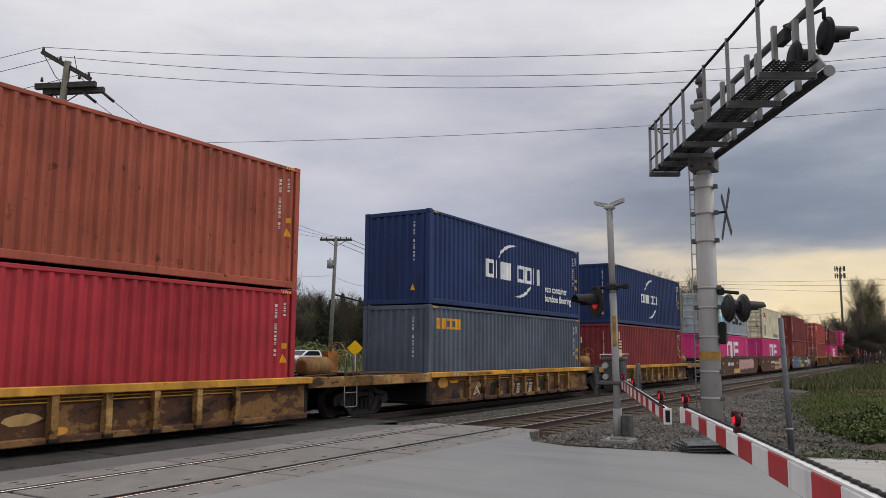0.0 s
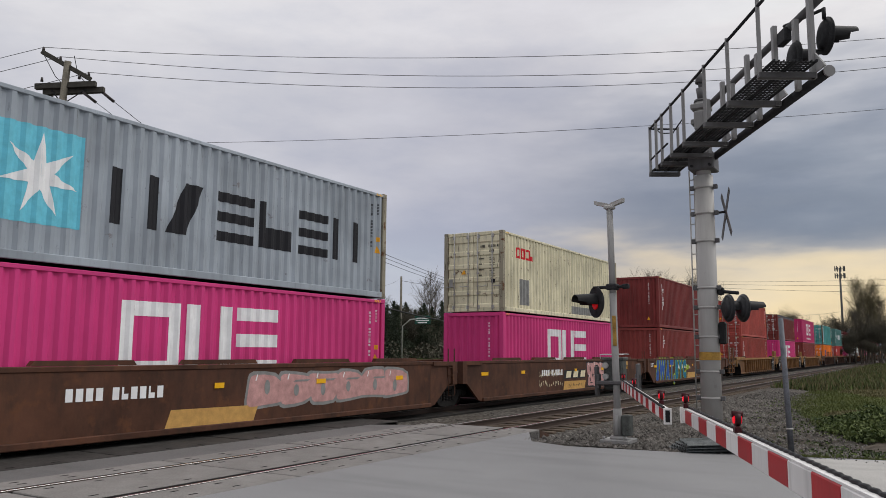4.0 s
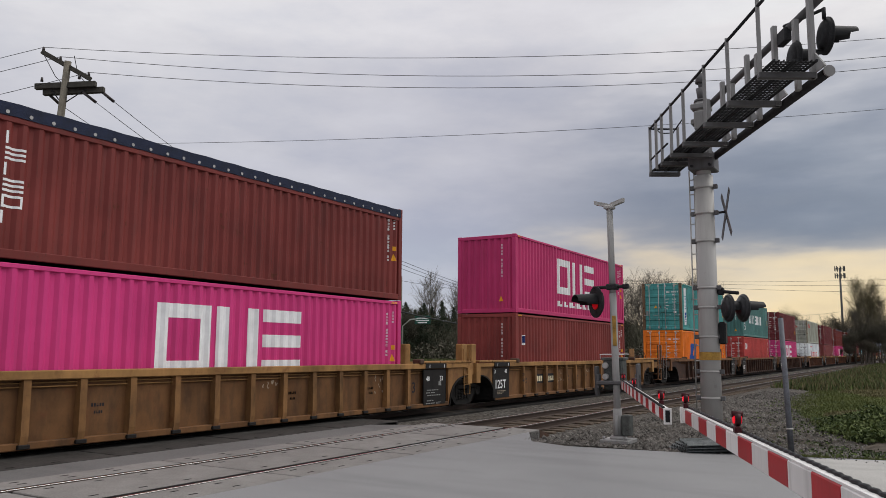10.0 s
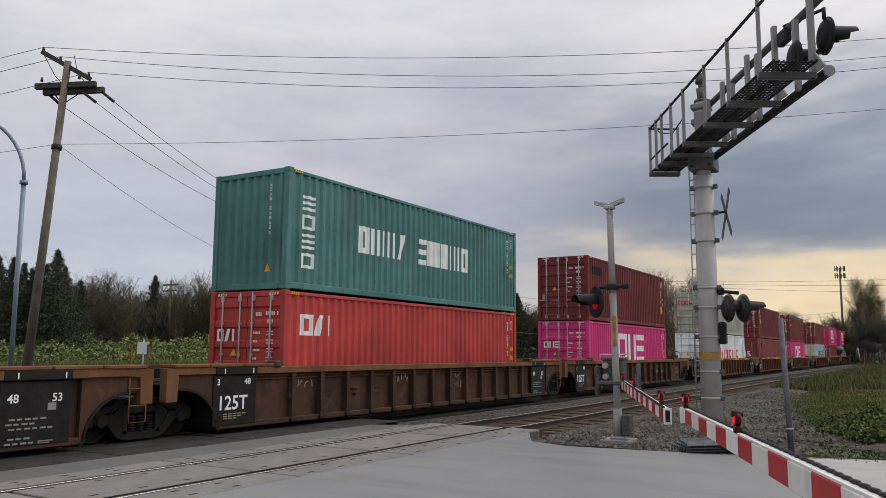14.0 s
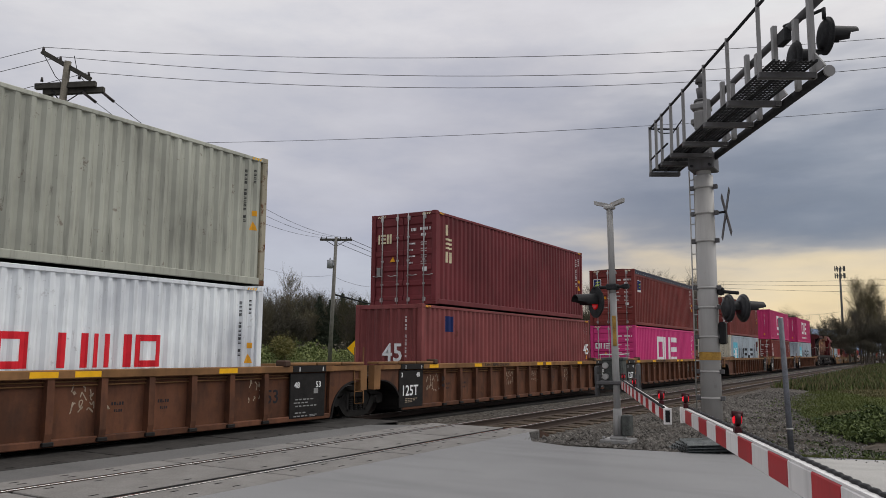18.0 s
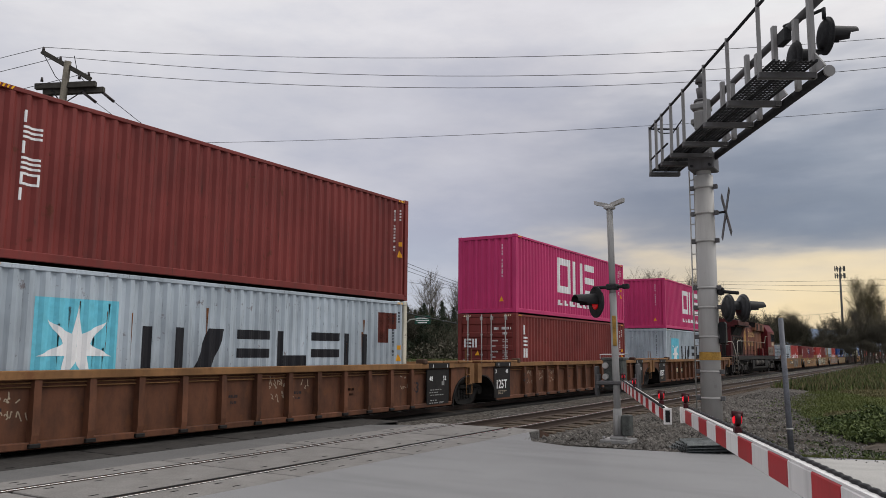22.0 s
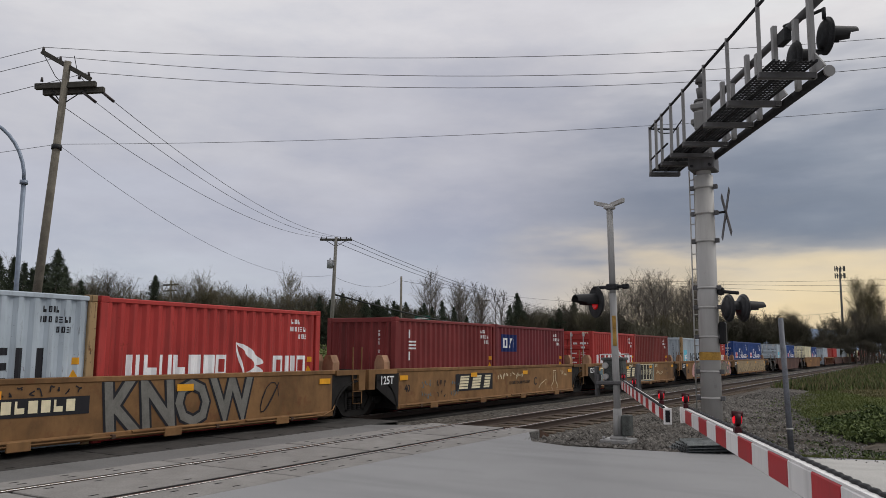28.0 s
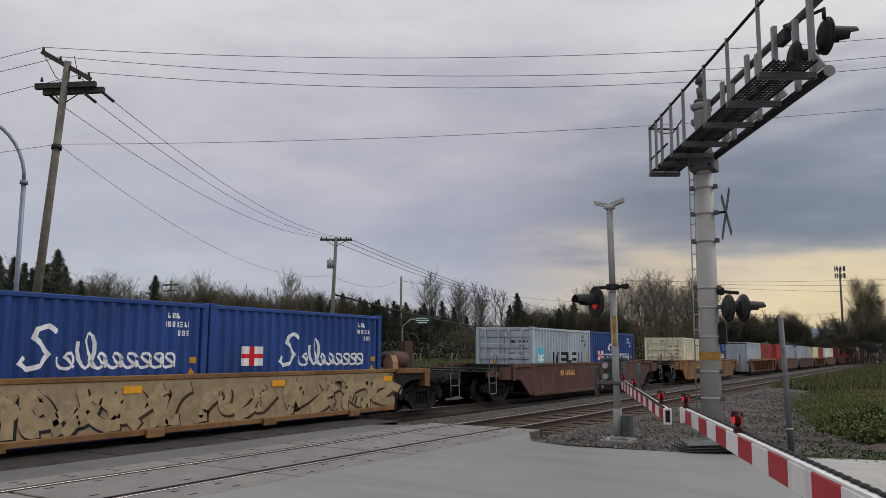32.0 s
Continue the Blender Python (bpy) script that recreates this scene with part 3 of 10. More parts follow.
            part("code_marking", lambda: Shape_rows(0.62, H), INK["black"] if mat.name in ("paint_pale_grey", "paint_grey") else INK["white"], root, key=("endcode", H))
            part("warning_label", lambda: Shape().slab([(0.52, 0.42), (0.7, 0.42), (0.61, 0.62)], 1, 0.02, 0.028), INK["amber"], root, key=("endwarn",))
    rides(root, s, z)
    root["len"] = L
    return root


def flat_rows(spots_):
    """Short slanted strokes on the door header."""
    p = Shape()
    for x, z in spots_:
        p.slab([(x, z), (x + 0.04, z), (x + 0.075, z + 0.06), (x + 0.035, z + 0.06)], 1, 0.012, 0.019)
    return p


def Shape_rows(x, H):
    p = Shape()
    for i in range(11):
        if i == 4:
            continue
        zz = H - 0.42 - 0.115 * i
        for dz_ in (0.0, 0.03, 0.06)[: 2 + i % 2]:
            p.slab([(x, zz + dz_), (x + 0.055, zz + dz_), (x + 0.055, zz + dz_ + 0.017), (x, zz + dz_ + 0.017)], 1, 0.02, 0.028)
    return p


def flat_marks(polys, x):
    s = Shape()
    for p in polys:
        s.face([(x, y, z) for y, z in p])
    return s


def clusters(polys):
    """Outlines sorted into the shapes that touch one another."""
    out = []
    for p in polys:
        box = [min(q[0] for q in p) - 0.012, max(q[0] for q in p) + 0.012, min(q[1] for q in p) - 0.012, max(q[1] for q in p) + 0.012]
        group, keep = [p], []
        for g, b in out:
            if b[0] < box[1] and b[1] > box[0] and b[2] < box[3] and b[3] > box[2]:
                group = g + group
                box = [min(b[0], box[0]), max(b[1], box[1]), min(b[2], box[2]), max(b[3], box[3])]
            else:
                keep.append((g, b))
        out = keep + [(group, box)]
    return out


def emblem(box, polys, ink, name="emblem", label=""):
    """Plain shapes painted on the side that faces the road."""
    L = box["len"]
    if name == "emblem":
        sets = clusters(polys)
        if 1 < len(sets) < 26 and max(b[3] - b[2] for g, b in sets) > 0.3:
            for g, b in sets:
                part("painted_shape", painted(g, Y_IN, L - Y_IN, HALF - 0.012), ink, box, label)
            return None
    return part(name, painted(polys, Y_IN, L - Y_IN, HALF - 0.012), ink, box, label)


def end_emblem(box, polys, ink, y=0.016):
    for g, b in clusters(polys):
        s = Shape()
        for p in g:
            s.slab(p, 1, y, y + 0.008)
        part("painted_shape", s, ink, box)


# the patterns that repeat along the train
def mark_squares(box, y, z, h, small=True):
    y -= 0.13
    emblem(box, signs("r", y, z, h, 0.97, 0.1), INK["white"])
    emblem(box, signs("p", y + h * 1.1, z, h, 0.85, 0.1), INK["white"])
    emblem(box, signs("t", y + h * 2.08, z, h, 0.87, 0.1), INK["white"])
    if small:
        emblem(box, signs("bhbbh bbhbbbh bhbbhbb", y + 0.02, z - 0.36 * h, 0.15 * h, 0.72, 0.24), INK["white"], "marking")


def mark_star(box, y, z, h, y_text, h_text):
    emblem(box, [rect(y, z, h * 0.95, h)], INK["skyblue"])
    cx, cz = y + h * 0.475, z + h * 0.5
    pts = []
    for i in range(14):
        r = h * (0.44 if i % 2 == 0 else 0.15)
        a = math.pi / 2 + math.pi * i / 7
        pts.append((cx + r * math.cos(a), cz + r * math.sin(a)))
    fan = [[(cx, cz), pts[i], pts[(i + 1) % 14]] for i in range(14)]
    L = box["len"]
    part("star", painted(fan, Y_IN, L - Y_IN, HALF - 0.008), INK["white"], box)
    emblem(box, signs("psthtp", y_text, z + (h - h_text) * 0.35, h_text, 1.02, 0.2), INK["black"])


HC, STD, L40, L20, L45 = 2.896, 2.591, 12.192, 6.058, 13.716
LOW, UP = 0.215, 3.13


def stack(s, low_mat, low_label, up_mat, up_label, low_door=False, up_door=False, up_h=HC, low_len=L40, s_low=None, tarp=False, edge_up=None, end_low=None):
    a = container("shipping_container", s if s_low is None else s_low, LOW, low_len, HC, PAINT[low_mat], low_label, low_door, edge=end_low, end_mat=end_low)
    b = container("shipping_container", s, UP, L40, up_h, PAINT[up_mat], up_label, up_door, tarp=tarp, edge=edge_up)
    return a, b


def build_loads():
    on = ", on a double-stack well car"
    rust_edge = steel_paint("rusted_edge", (0.3, 0.27, 0.2, 1), wear=1.0, rust=(0.13, 0.055, 0.025, 1), dirt=1.0)
    brown_edge = steel_paint("brown_rusted_edge", (0.16, 0.1, 0.06, 1), wear=0.8)
    stack(1.9, "red", "bright red corrugated forty-foot container, clean, lower tier", "rust", "faded rust-orange forty-foot container with scuffs, upper tier")
    a, b = stack(19.94, "slate", "slate grey forty-foot container with small yellow mark, lower tier", "navy", "dark blue container with white curved emblem, upper tier")
    emblem(a, signs("rbrrb", 0.45, 2.18, 0.33, 0.75, 0.2), INK["amber"])
    emblem(b, signs("rpb rrp", 3.7, 1.12, 0.62, 0.95, 0.12), INK["white"])
    emblem(b, arc(6.0, 1.45, 1.55, radians(90), radians(155), 0.17, squash=0.62) + arc(5.95, 1.5, 1.5, radians(-90), radians(-25), 0.17, squash=0.62), INK["white"], "swoosh")
    for txt, zz in (("eco container", 0.92), ("bamboo flooring", 0.55)):
        side_text(txt, 0.4, INK["white"], b, HALF + 0.002, 8.5, zz)
    a, b = stack(36.62, "tex", "maroon forty-foot container with white upright marks, lower tier", "navy", "dark blue container with small white emblem, upper tier")
    emblem(a, stack_marks("itp", 0.68, 2.5, 0.34, 0.95), INK["cream"])
    end_emblem(a, signs("itp", -0.95, 1.95, 0.3, 0.6), INK["cream"])
    emblem(b, signs("rpb rrp", 4.34, 1.22, 0.46, 0.95, 0.12), INK["white"])
    emblem(b, arc(6.45, 1.45, 1.5, radians(90), radians(155), 0.16, squash=0.7) + arc(5.7, 1.5, 1.5, radians(-90), radians(-25), 0.16, squash=0.7), INK["white"], "swoosh")
    # smooth-sided brown three-unit car
    a, b = stack(58.25, "pink", "bright pink corrugated container, lower tier, half sunk in the well", "grey", "grey container with pale blue square and white star, rusty door posts", up_door=True, edge_up=rust_edge)
    mark_squares(a, 4.0, 1.0, 1.4, False)
    mark_star(b, 1.35, 0.65, 1.66, 3.5, 1.05)
    a, b = stack(77.6, "pink", "bright pink corrugated container, lower tier, half sunk in the well", "cream", "cream container with brown rust streaks and grey patches", up_door=True, edge_up=rust_edge)
    mark_squares(a, 4.0, 1.0, 1.4, False)
    emblem(b, signs("rrrh", 1.15, 2.0, 0.4, 0.85, 0.08), INK["red"])
    emblem(b, [rect(6.5, 0.19, 2.8, 0.32), rect(1.4, 0.3, 0.9, 0.95)], INK["grey"], "paint_patch")
    a, b = stack(96.98, "oxide_light", "red-brown forty-foot container with white upright marks, lower tier", "oxide", "dark red-brown container with white upright marks, upper tier")
    for c, n in ((a, "iti"), (b, "ititri")):
        emblem(c, stack_marks(n, 0.7, 2.47, 0.2, 1.6, 0.25), INK["white"])
    # ochre ribbed three-unit car
    a, b = stack(120.5, "brick_dull", "brick-red container with white upright marks and door end", "brick", "faded brick-red container darkened by soot at its foot", True, True)
    emblem(a, stack_marks("ititr", 0.7, 2.5, 0.21, 1.5, 0.28), INK["white"])
    for p, ink in ((signs("rsi", 0.58, 1.93, 0.52, 0.75, 0.12), "white"),):
        emblem(b, p, INK[ink])
    end_emblem(b, signs("rsi", -0.95, 2.15, 0.3, 0.7), INK["white"])
    a, b = stack(139.83, "pink", "bright pink corrugated container, lower tier", "brown", "dark brown open-top container with blue tarpaulin roof", False, True, up_h=STD, tarp=True)
    mark_squares(a, 4.0, 1.0, 1.4, False)
    emblem(b, stack_marks("ititri", 0.72, 2.1, 0.21, 1.7, 0.25), INK["white"])
    a, b = stack(159.4, "oxide_light", "red-brown forty-foot container, lower tier", "pink_deep", "deep pink container with white square emblem, upper tier", False, False)
    emblem(a, [rect(0.6, 1.75, 0.3, 0.36)], INK["white"])
    part("painted_shape", painted([rect(0.63, 1.83, 0.24, 0.25)], Y_IN, a["len"] - Y_IN, HALF - 0.008), INK["navy"], a)
    mark_squares(b, 4.1, 0.95, 1.43)
    # dark brown ribbed three-unit car
    a, b = stack(182.7, "orange", "orange container with blue slanted emblem and black marks", "green", "weathered sea-green container with white panel and rust streaks", True, True, edge_up=brown_edge)
    emblem(a, [rect(1.7, 1.1, 0.75, 1.0, 0.4), rect(2.75, 1.1, 0.45, 1.0, 0.35), rect(1.7, 1.1, 1.55, 0.25, 0.05), rect(2.2, 1.85, 1.25, 0.25, 0.05)], INK["blue"])
    emblem(a, signs("pbrbrb i irbi", 4.25, 1.05, 0.76, 0.72, 0.14), INK["black"])
    emblem(b, [rect(0.69, 0.33, 0.55, 2.3)], INK["white"], "panel")
    runs_ = random.Random(8)
    streak_mat = plain("rust_run", (0.07, 0.042, 0.028, 1), 0.85, vary=0.5, scale=5)
    lines_ = []
    for i in range(15):
        y, z, w = 1.6 + 0.7 * i + runs_.uniform(-0.2, 0.2), runs_.uniform(2.2, 2.7), runs_.uniform(0.02, 0.05)
        lines_.append([(y, z), (y + w * 0.3, z - runs_.uniform(0.9, 2.0)), (y + w * 0.6, z - 0.8), (y + w, z)])
    tagged(emblem(b, lines_, streak_mat, "rust_run", "thin dark rust runs"), kind="stuff")
    L = b["len"]
    part("emblem", painted(stack_marks("rrpr bsrp", 0.83, 2.12, 0.18, 1.45, 0.14), Y_IN, L - Y_IN, HALF - 0.006), INK["blue"], b)
    a, b = stack(202.2, "coral", "coral-red container with white emblem, lower tier", "teal", "dull green container with worn white marks", True, False)
    emblem(a, signs("rsi", 0.6, 1.85, 0.5, 0.85, 0.14), INK["white"])
    end_emblem(a, signs("rsi", -0.95, 1.7, 0.3, 0.7), INK["white"])
    emblem(b, stack_marks("trtr", 0.58, 2.3, 0.36, 1.15, 0.3), INK["white"])
    emblem(b, signs("rpips", 2.8, 1.15, 0.72, 0.6, 0.12) + signs("tpibipr", 5.7, 1.12, 0.76, 0.55, 0.12), INK["white"])
    a, b = stack(221.7, "pink", "bright pink corrugated container, lower tier", "wine", "wine-red container with small yellow label, upper tier", True, True)
    mark_squares(a, 4.05, 1.02, 1.4, False)
    end_emblem(a, signs("rpt", -0.95, 1.7, 0.28, 0.85), INK["white"])
    emblem(b, [rect(0.62, 2.08, 1.2, 0.4)], INK["black"])
    emblem(b, [rect(L40 - 0.85, 0.75, 0.45, 0.42)], INK["amber"], "warning_label")
    # brown ribbed three-unit car with yellow flashes
    a, b = stack(245.15, "white", "white container with red marks and two-colour emblem", "sage", "pale grey-green container with red emblem and door end", True, True, edge_up=rust_edge)
    emblem(a, [rect(2.45, 0.95, 0.8, 0.95)], INK["red"])
    part("emblem", painted([[(2.95, 1.85), (3.18, 1.85), (2.98, 1.4), (2.98, 1.0), (2.78, 1.0), (2.78, 1.45)]], Y_IN, L - Y_IN, HALF - 0.006), INK["skyblue"], a)
    emblem(a, signs("ssrpr pipr", 3.6, 1.17, 0.6, 0.95, 0.16), INK["red"])
    emblem(a, signs("bbhbbhbbhbbhbbhb", 2.45, 2.38, 0.13, 0.8, 0.33), INK["red"], "marking")
    emblem(b, signs("rrrh", 1.18, 2.0, 0.42, 0.86, 0.05), INK["red"])
    end_emblem(b, signs("rrrh", -0.95, 2.0, 0.26, 0.85), INK["red"])
    a, b = stack(264.65, "rose", "dull red forty-five-foot container, longer than the one above", "wine", "wine-red container with cream upright marks and door end", False, True, low_len=L45, s_low=263.9)
    emblem(b, stack_marks("itp", 0.66, 2.52, 0.34, 0.95), INK["cream"])
    end_emblem(b, signs("itp", -0.95, 1.95, 0.3, 0.6), INK["cream"])
    emblem(a, [rect(1.43, 2.1, 0.42, 0.48)], INK["navy"])
    t45 = new("lettering", text_mesh("45", 0.75, INK["white"]))
    t45.parent = a
    t45.matrix_local = Matrix.Translation((-0.2, 0.018, 1.2)) @ Matrix.Rotation(math.pi / 2, 4, "X")
    side_text("45", 0.62, INK["white"], a, HALF + 0.002, L45 - 0.78, 1.42)
    a, b = stack(284.2, "pink", "bright pink corrugated container with door end, lower tier", "brown", "brown open-top container with blue tarpaulin roof", True, True, tarp=True)
    mark_squares(a, 3.95, 1.0, 1.4, False)
    end_emblem(a, signs("rpt", -0.95, 1.7, 0.28, 0.85), INK["white"])
    emblem(b, [rect(0.62, 1.74, 0.46, 0.6)], INK["white"])
    L = b["len"]
    part("painted_shape", painted([rect(0.65, 1.84, 0.4, 0.47)], Y_IN, L - Y_IN, HALF - 0.008), INK["navy"], b)
    part("marking", painted([rect(0.7, 1.92, 0.22, 0.09, 0.08), rect(0.72, 2.1, 0.24, 0.08, 0.06)], Y_IN, L - Y_IN, HALF - 0.004), INK["lime"], b)
    end_emblem(b, [rect(-1.0, 1.92, 0.42, 0.5)], INK["white"])
    end_emblem(b, [rect(-0.97, 2.0, 0.36, 0.39)], INK["navy"], 0.011)
    end_emblem(b, [rect(-0.93, 2.06, 0.2, 0.09, 0.08), rect(-0.9, 2.22, 0.2, 0.07, 0.06)], INK["lime"], 0.006)
    # last ribbed car before the locomotive
    # lower box: near end and corner posts streaked cream, sides pale grey
    a, b = stack(307.65, "pale", "pale grey container with star emblem and a rust burst", "brown", "red-brown container with white upright marks and door end", False, True, end_low=steel_paint("cream_end", lin(206, 200, 182), wear=0.55, dirt=1.0))
    mark_star(a, 1.14, 0.7, 1.66, 3.26, 1.0)
    red_lead = plain("red_lead_patch", (0.11, 0.028, 0.02, 1), 0.8, vary=0.4, scale=4)
    emblem(a, [rect(10.8, 1.72, 0.5, 0.82), rect(11.3, 2.1, 0.42, 0.44)], red_lead, "rust_patch")
    orange_rust = plain("orange_rust", (0.2, 0.085, 0.035, 1), 0.85, vary=0.5, scale=6)
    streaks = random.Random(5)
    for i in range(14):
        y, z = streaks.uniform(1.5, 3.1) if i < 9 else streaks.uniform(3.4, 10.4), streaks.uniform(1.5, 2.4)
        emblem(a, [[(y, z), (y + 0.02, z - streaks.uniform(0.3, 0.9)), (y + 0.04, z)]], orange_rust, "rust_patch")
    emblem(b, stack_marks("ititri", 0.7, 2.52, 0.21, 1.6, 0.25), INK["white"])
    a, b = stack(326.95, "brown", "brown container with white upright marks and door end", "pink_deep", "deep pink container with large white square emblem", True, False)
    emblem(a, stack_marks("itp", 0.68, 2.48, 0.34, 0.9), INK["white"])
    end_emblem(a, signs("itp", -0.95, 1.65, 0.32, 0.6), INK["white"])
    mark_squares(b, 4.1, 1.0, 1.43)
    a, b = stack(346.56, "pale", "pale grey container with blue square and star", "pink_deep", "deep pink container with large white square emblem", False, False)
    mark_star(a, 1.2, 0.7, 1.66, 3.34, 1.0)
    mark_squares(b, 4.1, 1.0, 1.43)

    # twenty-foot boxes, two to a well, behind the locomotive
    def twenty(s, mat, label, door=False, far=False, edge=None):
        return container("shipping_container", s, 0.07, L20, STD, PAINT[mat], label, door, "twenty-foot containers", far=far, edge=edge)

    def star20(c):
        emblem(c, [rect(0.42, 0.9, 0.78, 0.92)], INK["skyblue"])
        fan = [[(0.81, 1.38), (0.81 + r0 * math.cos(t), 1.38 + r0 * math.sin(t)), (0.81 + r1 * math.cos(t + 0.4488), 1.38 + r1 * math.sin(t + 0.4488))]
               for i in range(14) for t, r0, r1 in ((math.pi / 2 + i * 0.4488, 0.36 if i % 2 == 0 else 0.13, 0.13 if i % 2 == 0 else 0.36),)]
        part("star", painted(fan, Y_IN, L20 - Y_IN, HALF - 0.008), INK["white"], c)
        emblem(c, signs("psthtp", 1.6, 1.05, 0.6, 0.83, 0.18), INK["black"])

    def script20(c):
        emblem(c, signs("phphbbr", 0.63, 1.1, 0.44, 0.68, 0.14), INK["white"])
        emblem(c, [[(3.3, 1.82), (3.7, 1.72), (4.2, 1.36), (3.95, 1.3), (3.6, 1.6)], [(3.6, 1.1), (3.95, 1.32), (4.3, 1.1)], [(3.3, 1.8), (3.36, 1.8), (3.62, 1.1), (3.56, 1.1)]], INK["white"], "bird_shape")
        emblem(c, signs("rpr", 4.5, 1.08, 0.44, 0.7, 0.14), INK["white"])

    def wave20(c, flag=True):
        pts = [(2.75, 1.92), (2.62, 2.02), (2.4, 1.96), (2.36, 1.82), (2.5, 1.7), (2.62, 1.55), (2.5, 1.36), (2.28, 1.3), (2.12, 1.4), (2.2, 1.5)]
        emblem(c, ribbon(pts, 0.09), INK["white"], "swirl")
        for k_, (y, tall) in enumerate(((2.72, 0), (3.1, 1), (3.35, 0), (3.66, 0), (3.98, 0), (4.3, 0), (4.6, 0), (4.86, 0))):
            hh = 0.62 if tall else 0.27
            loop = [(y + 0.13 + 0.13 * math.cos(t_) + 0.02 * t_, 1.3 + hh / 2 + hh / 2 * math.sin(t_)) for t_ in (2.6 + 0.52 * q for q in range(13))]
            emblem(c, ribbon(loop + [(y + 0.4, 1.32)], 0.055), INK["white"], "swirl")
        if flag:
            emblem(c, [rect(0.95, 1.3, 0.62, 0.42)], INK["white"])
            part("emblem", painted([rect(1.2, 1.3, 0.1, 0.42), rect(0.95, 1.47, 0.62, 0.09)], Y_IN, L20 - Y_IN, HALF - 0.006), INK["red"], c)

    orange_edge = steel_paint("orange_rusted_edge", (0.3, 0.2, 0.1, 1), wear=1.0, rust=(0.14, 0.06, 0.025, 1), dirt=1.0)
    star20(twenty(390.6, "pale", "pale grey twenty-foot container with star emblem, grimy", True, edge=orange_edge))
    script20(twenty(396.72, "hs_red", "red twenty-foot container with white marks"))
    c = twenty(406.0, "oxide", "maroon twenty-foot container with white upright marks")
    emblem(c, stack_marks("iti", 0.7, 2.25, 0.24, 1.5, 0.3), INK["white"])
    c = twenty(412.1, "wine", "wine-red twenty-foot container with navy emblem", False)
    emblem(c, [rect(0.42, 1.65, 1.3, 0.6)], INK["navy"])
    part("emblem", painted(signs("rsi", 0.62, 1.78, 0.34, 0.95, 0.16), Y_IN, L20 - Y_IN, HALF - 0.006), INK["white"], c)
    script20(twenty(421.42, "hs_red", "red twenty-foot container with white marks and door end", True))
    twenty(427.54, "brown", "brown twenty-foot container, plain")
    star20(twenty(436.82, "pale", "pale grey twenty-foot container with star emblem and rusty corner", False, edge=orange_edge))
    script20(twenty(442.95, "hs_red", "red twenty-foot container with white marks"))
    wave20(twenty(452.1, "blue", "blue twenty-foot container with white script shapes", True))
    wave20(twenty(458.2, "blue", "blue twenty-foot container with white script shapes"))
    star20(twenty(474.0, "pale", "pale grey twenty-foot container with star emblem", True))
    wave20(twenty(480.15, "blue", "blue twenty-foot container with white script shapes"))
    twenty(496.1, "cream", "cream twenty-foot container with door end", True)
    wave20(twenty(502.2, "blue", "blue twenty-foot container with white script shapes"))
    rnd = random.Random(5)
    s = 517.0
    seq = ["pale", "brick_dull", "coral", "grey", "pale", "grey", "cream", "brick_dull", "white", "cream", "oxide", "brown", "brick_dull", "wine", "oxide", "pale", "brown", "brick_dull", "oxide", "grey"]
    for i in range(40):
        m1, m2 = seq[2 * i % 20], seq[(2 * i + 1) % 20]
        names = {"hs_red": "red", "pale": "pale grey", "wine": "wine-red", "oxide": "maroon", "brick_dull": "brick-red"}
        twenty(s, m1, names.get(m1, m1) + " twenty-foot container far back in the train", False, True)
        twenty(s + 6.12, m2, names.get(m2, m2) + " twenty-foot container far back in the train", False, True)
        s += 15.4 if i % 5 != 4 else 19.6


# ---- well cars ----
def wheelset(parent, y, s_car, radius=0.42, name="wheelset"):
    def build():
        w = Shape()
        prof = [(0.0, 0.62), (0.095, 0.62), (0.12, 0.645), (0.12, 0.7), (radius - 0.06, 0.72), (radius - 0.05, 0.69), (radius + 0.03, 0.69), (radius + 0.03, 0.72), (radius, 0.735), (radius - 0.01, 0.82), (radius - 0.05, 0.83), (radius - 0.06, 0.78), (0.16, 0.76), (0.13, 0.82), (0.0, 0.82)]
        n = 24
        for sgn in (1, -1):
            k = len(w.v)
            for i in range(n):
                t = 2 * math.pi * i / n
                w.v += [(sgn * x, r * math.cos(t), r * math.sin(t)) for r, x in prof]
            m = len(prof)
            for i in range(n):
                j = (i + 1) % n
                for q in range(m - 1):
                    w.f.append((k + i * m + q, k + j * m + q, k + j * m + q + 1, k + i * m + q + 1))
                    w.smooth.append(True)
            for i in range(6):
                t = 2 * math.pi * i / 6
                w.tube((sgn * 0.7, 0.24 * math.cos(t), 0.24 * math.sin(t)), (sgn * 0.79, 0.24 * math.cos(t), 0.24 * math.sin(t)), 0.035, n=6)
        w.tube((-0.9, 0, 0), (0.9, 0, 0), 0.085, n=10)
        return w
    o = part(name, build, WHEEL, parent, "rust-dark steel wheels with worn treads", loc=(0, y, radius), key=("wheelset", radius))
    WHEELS.append((o, s_car, y, radius))
    return o


WHEELS = []


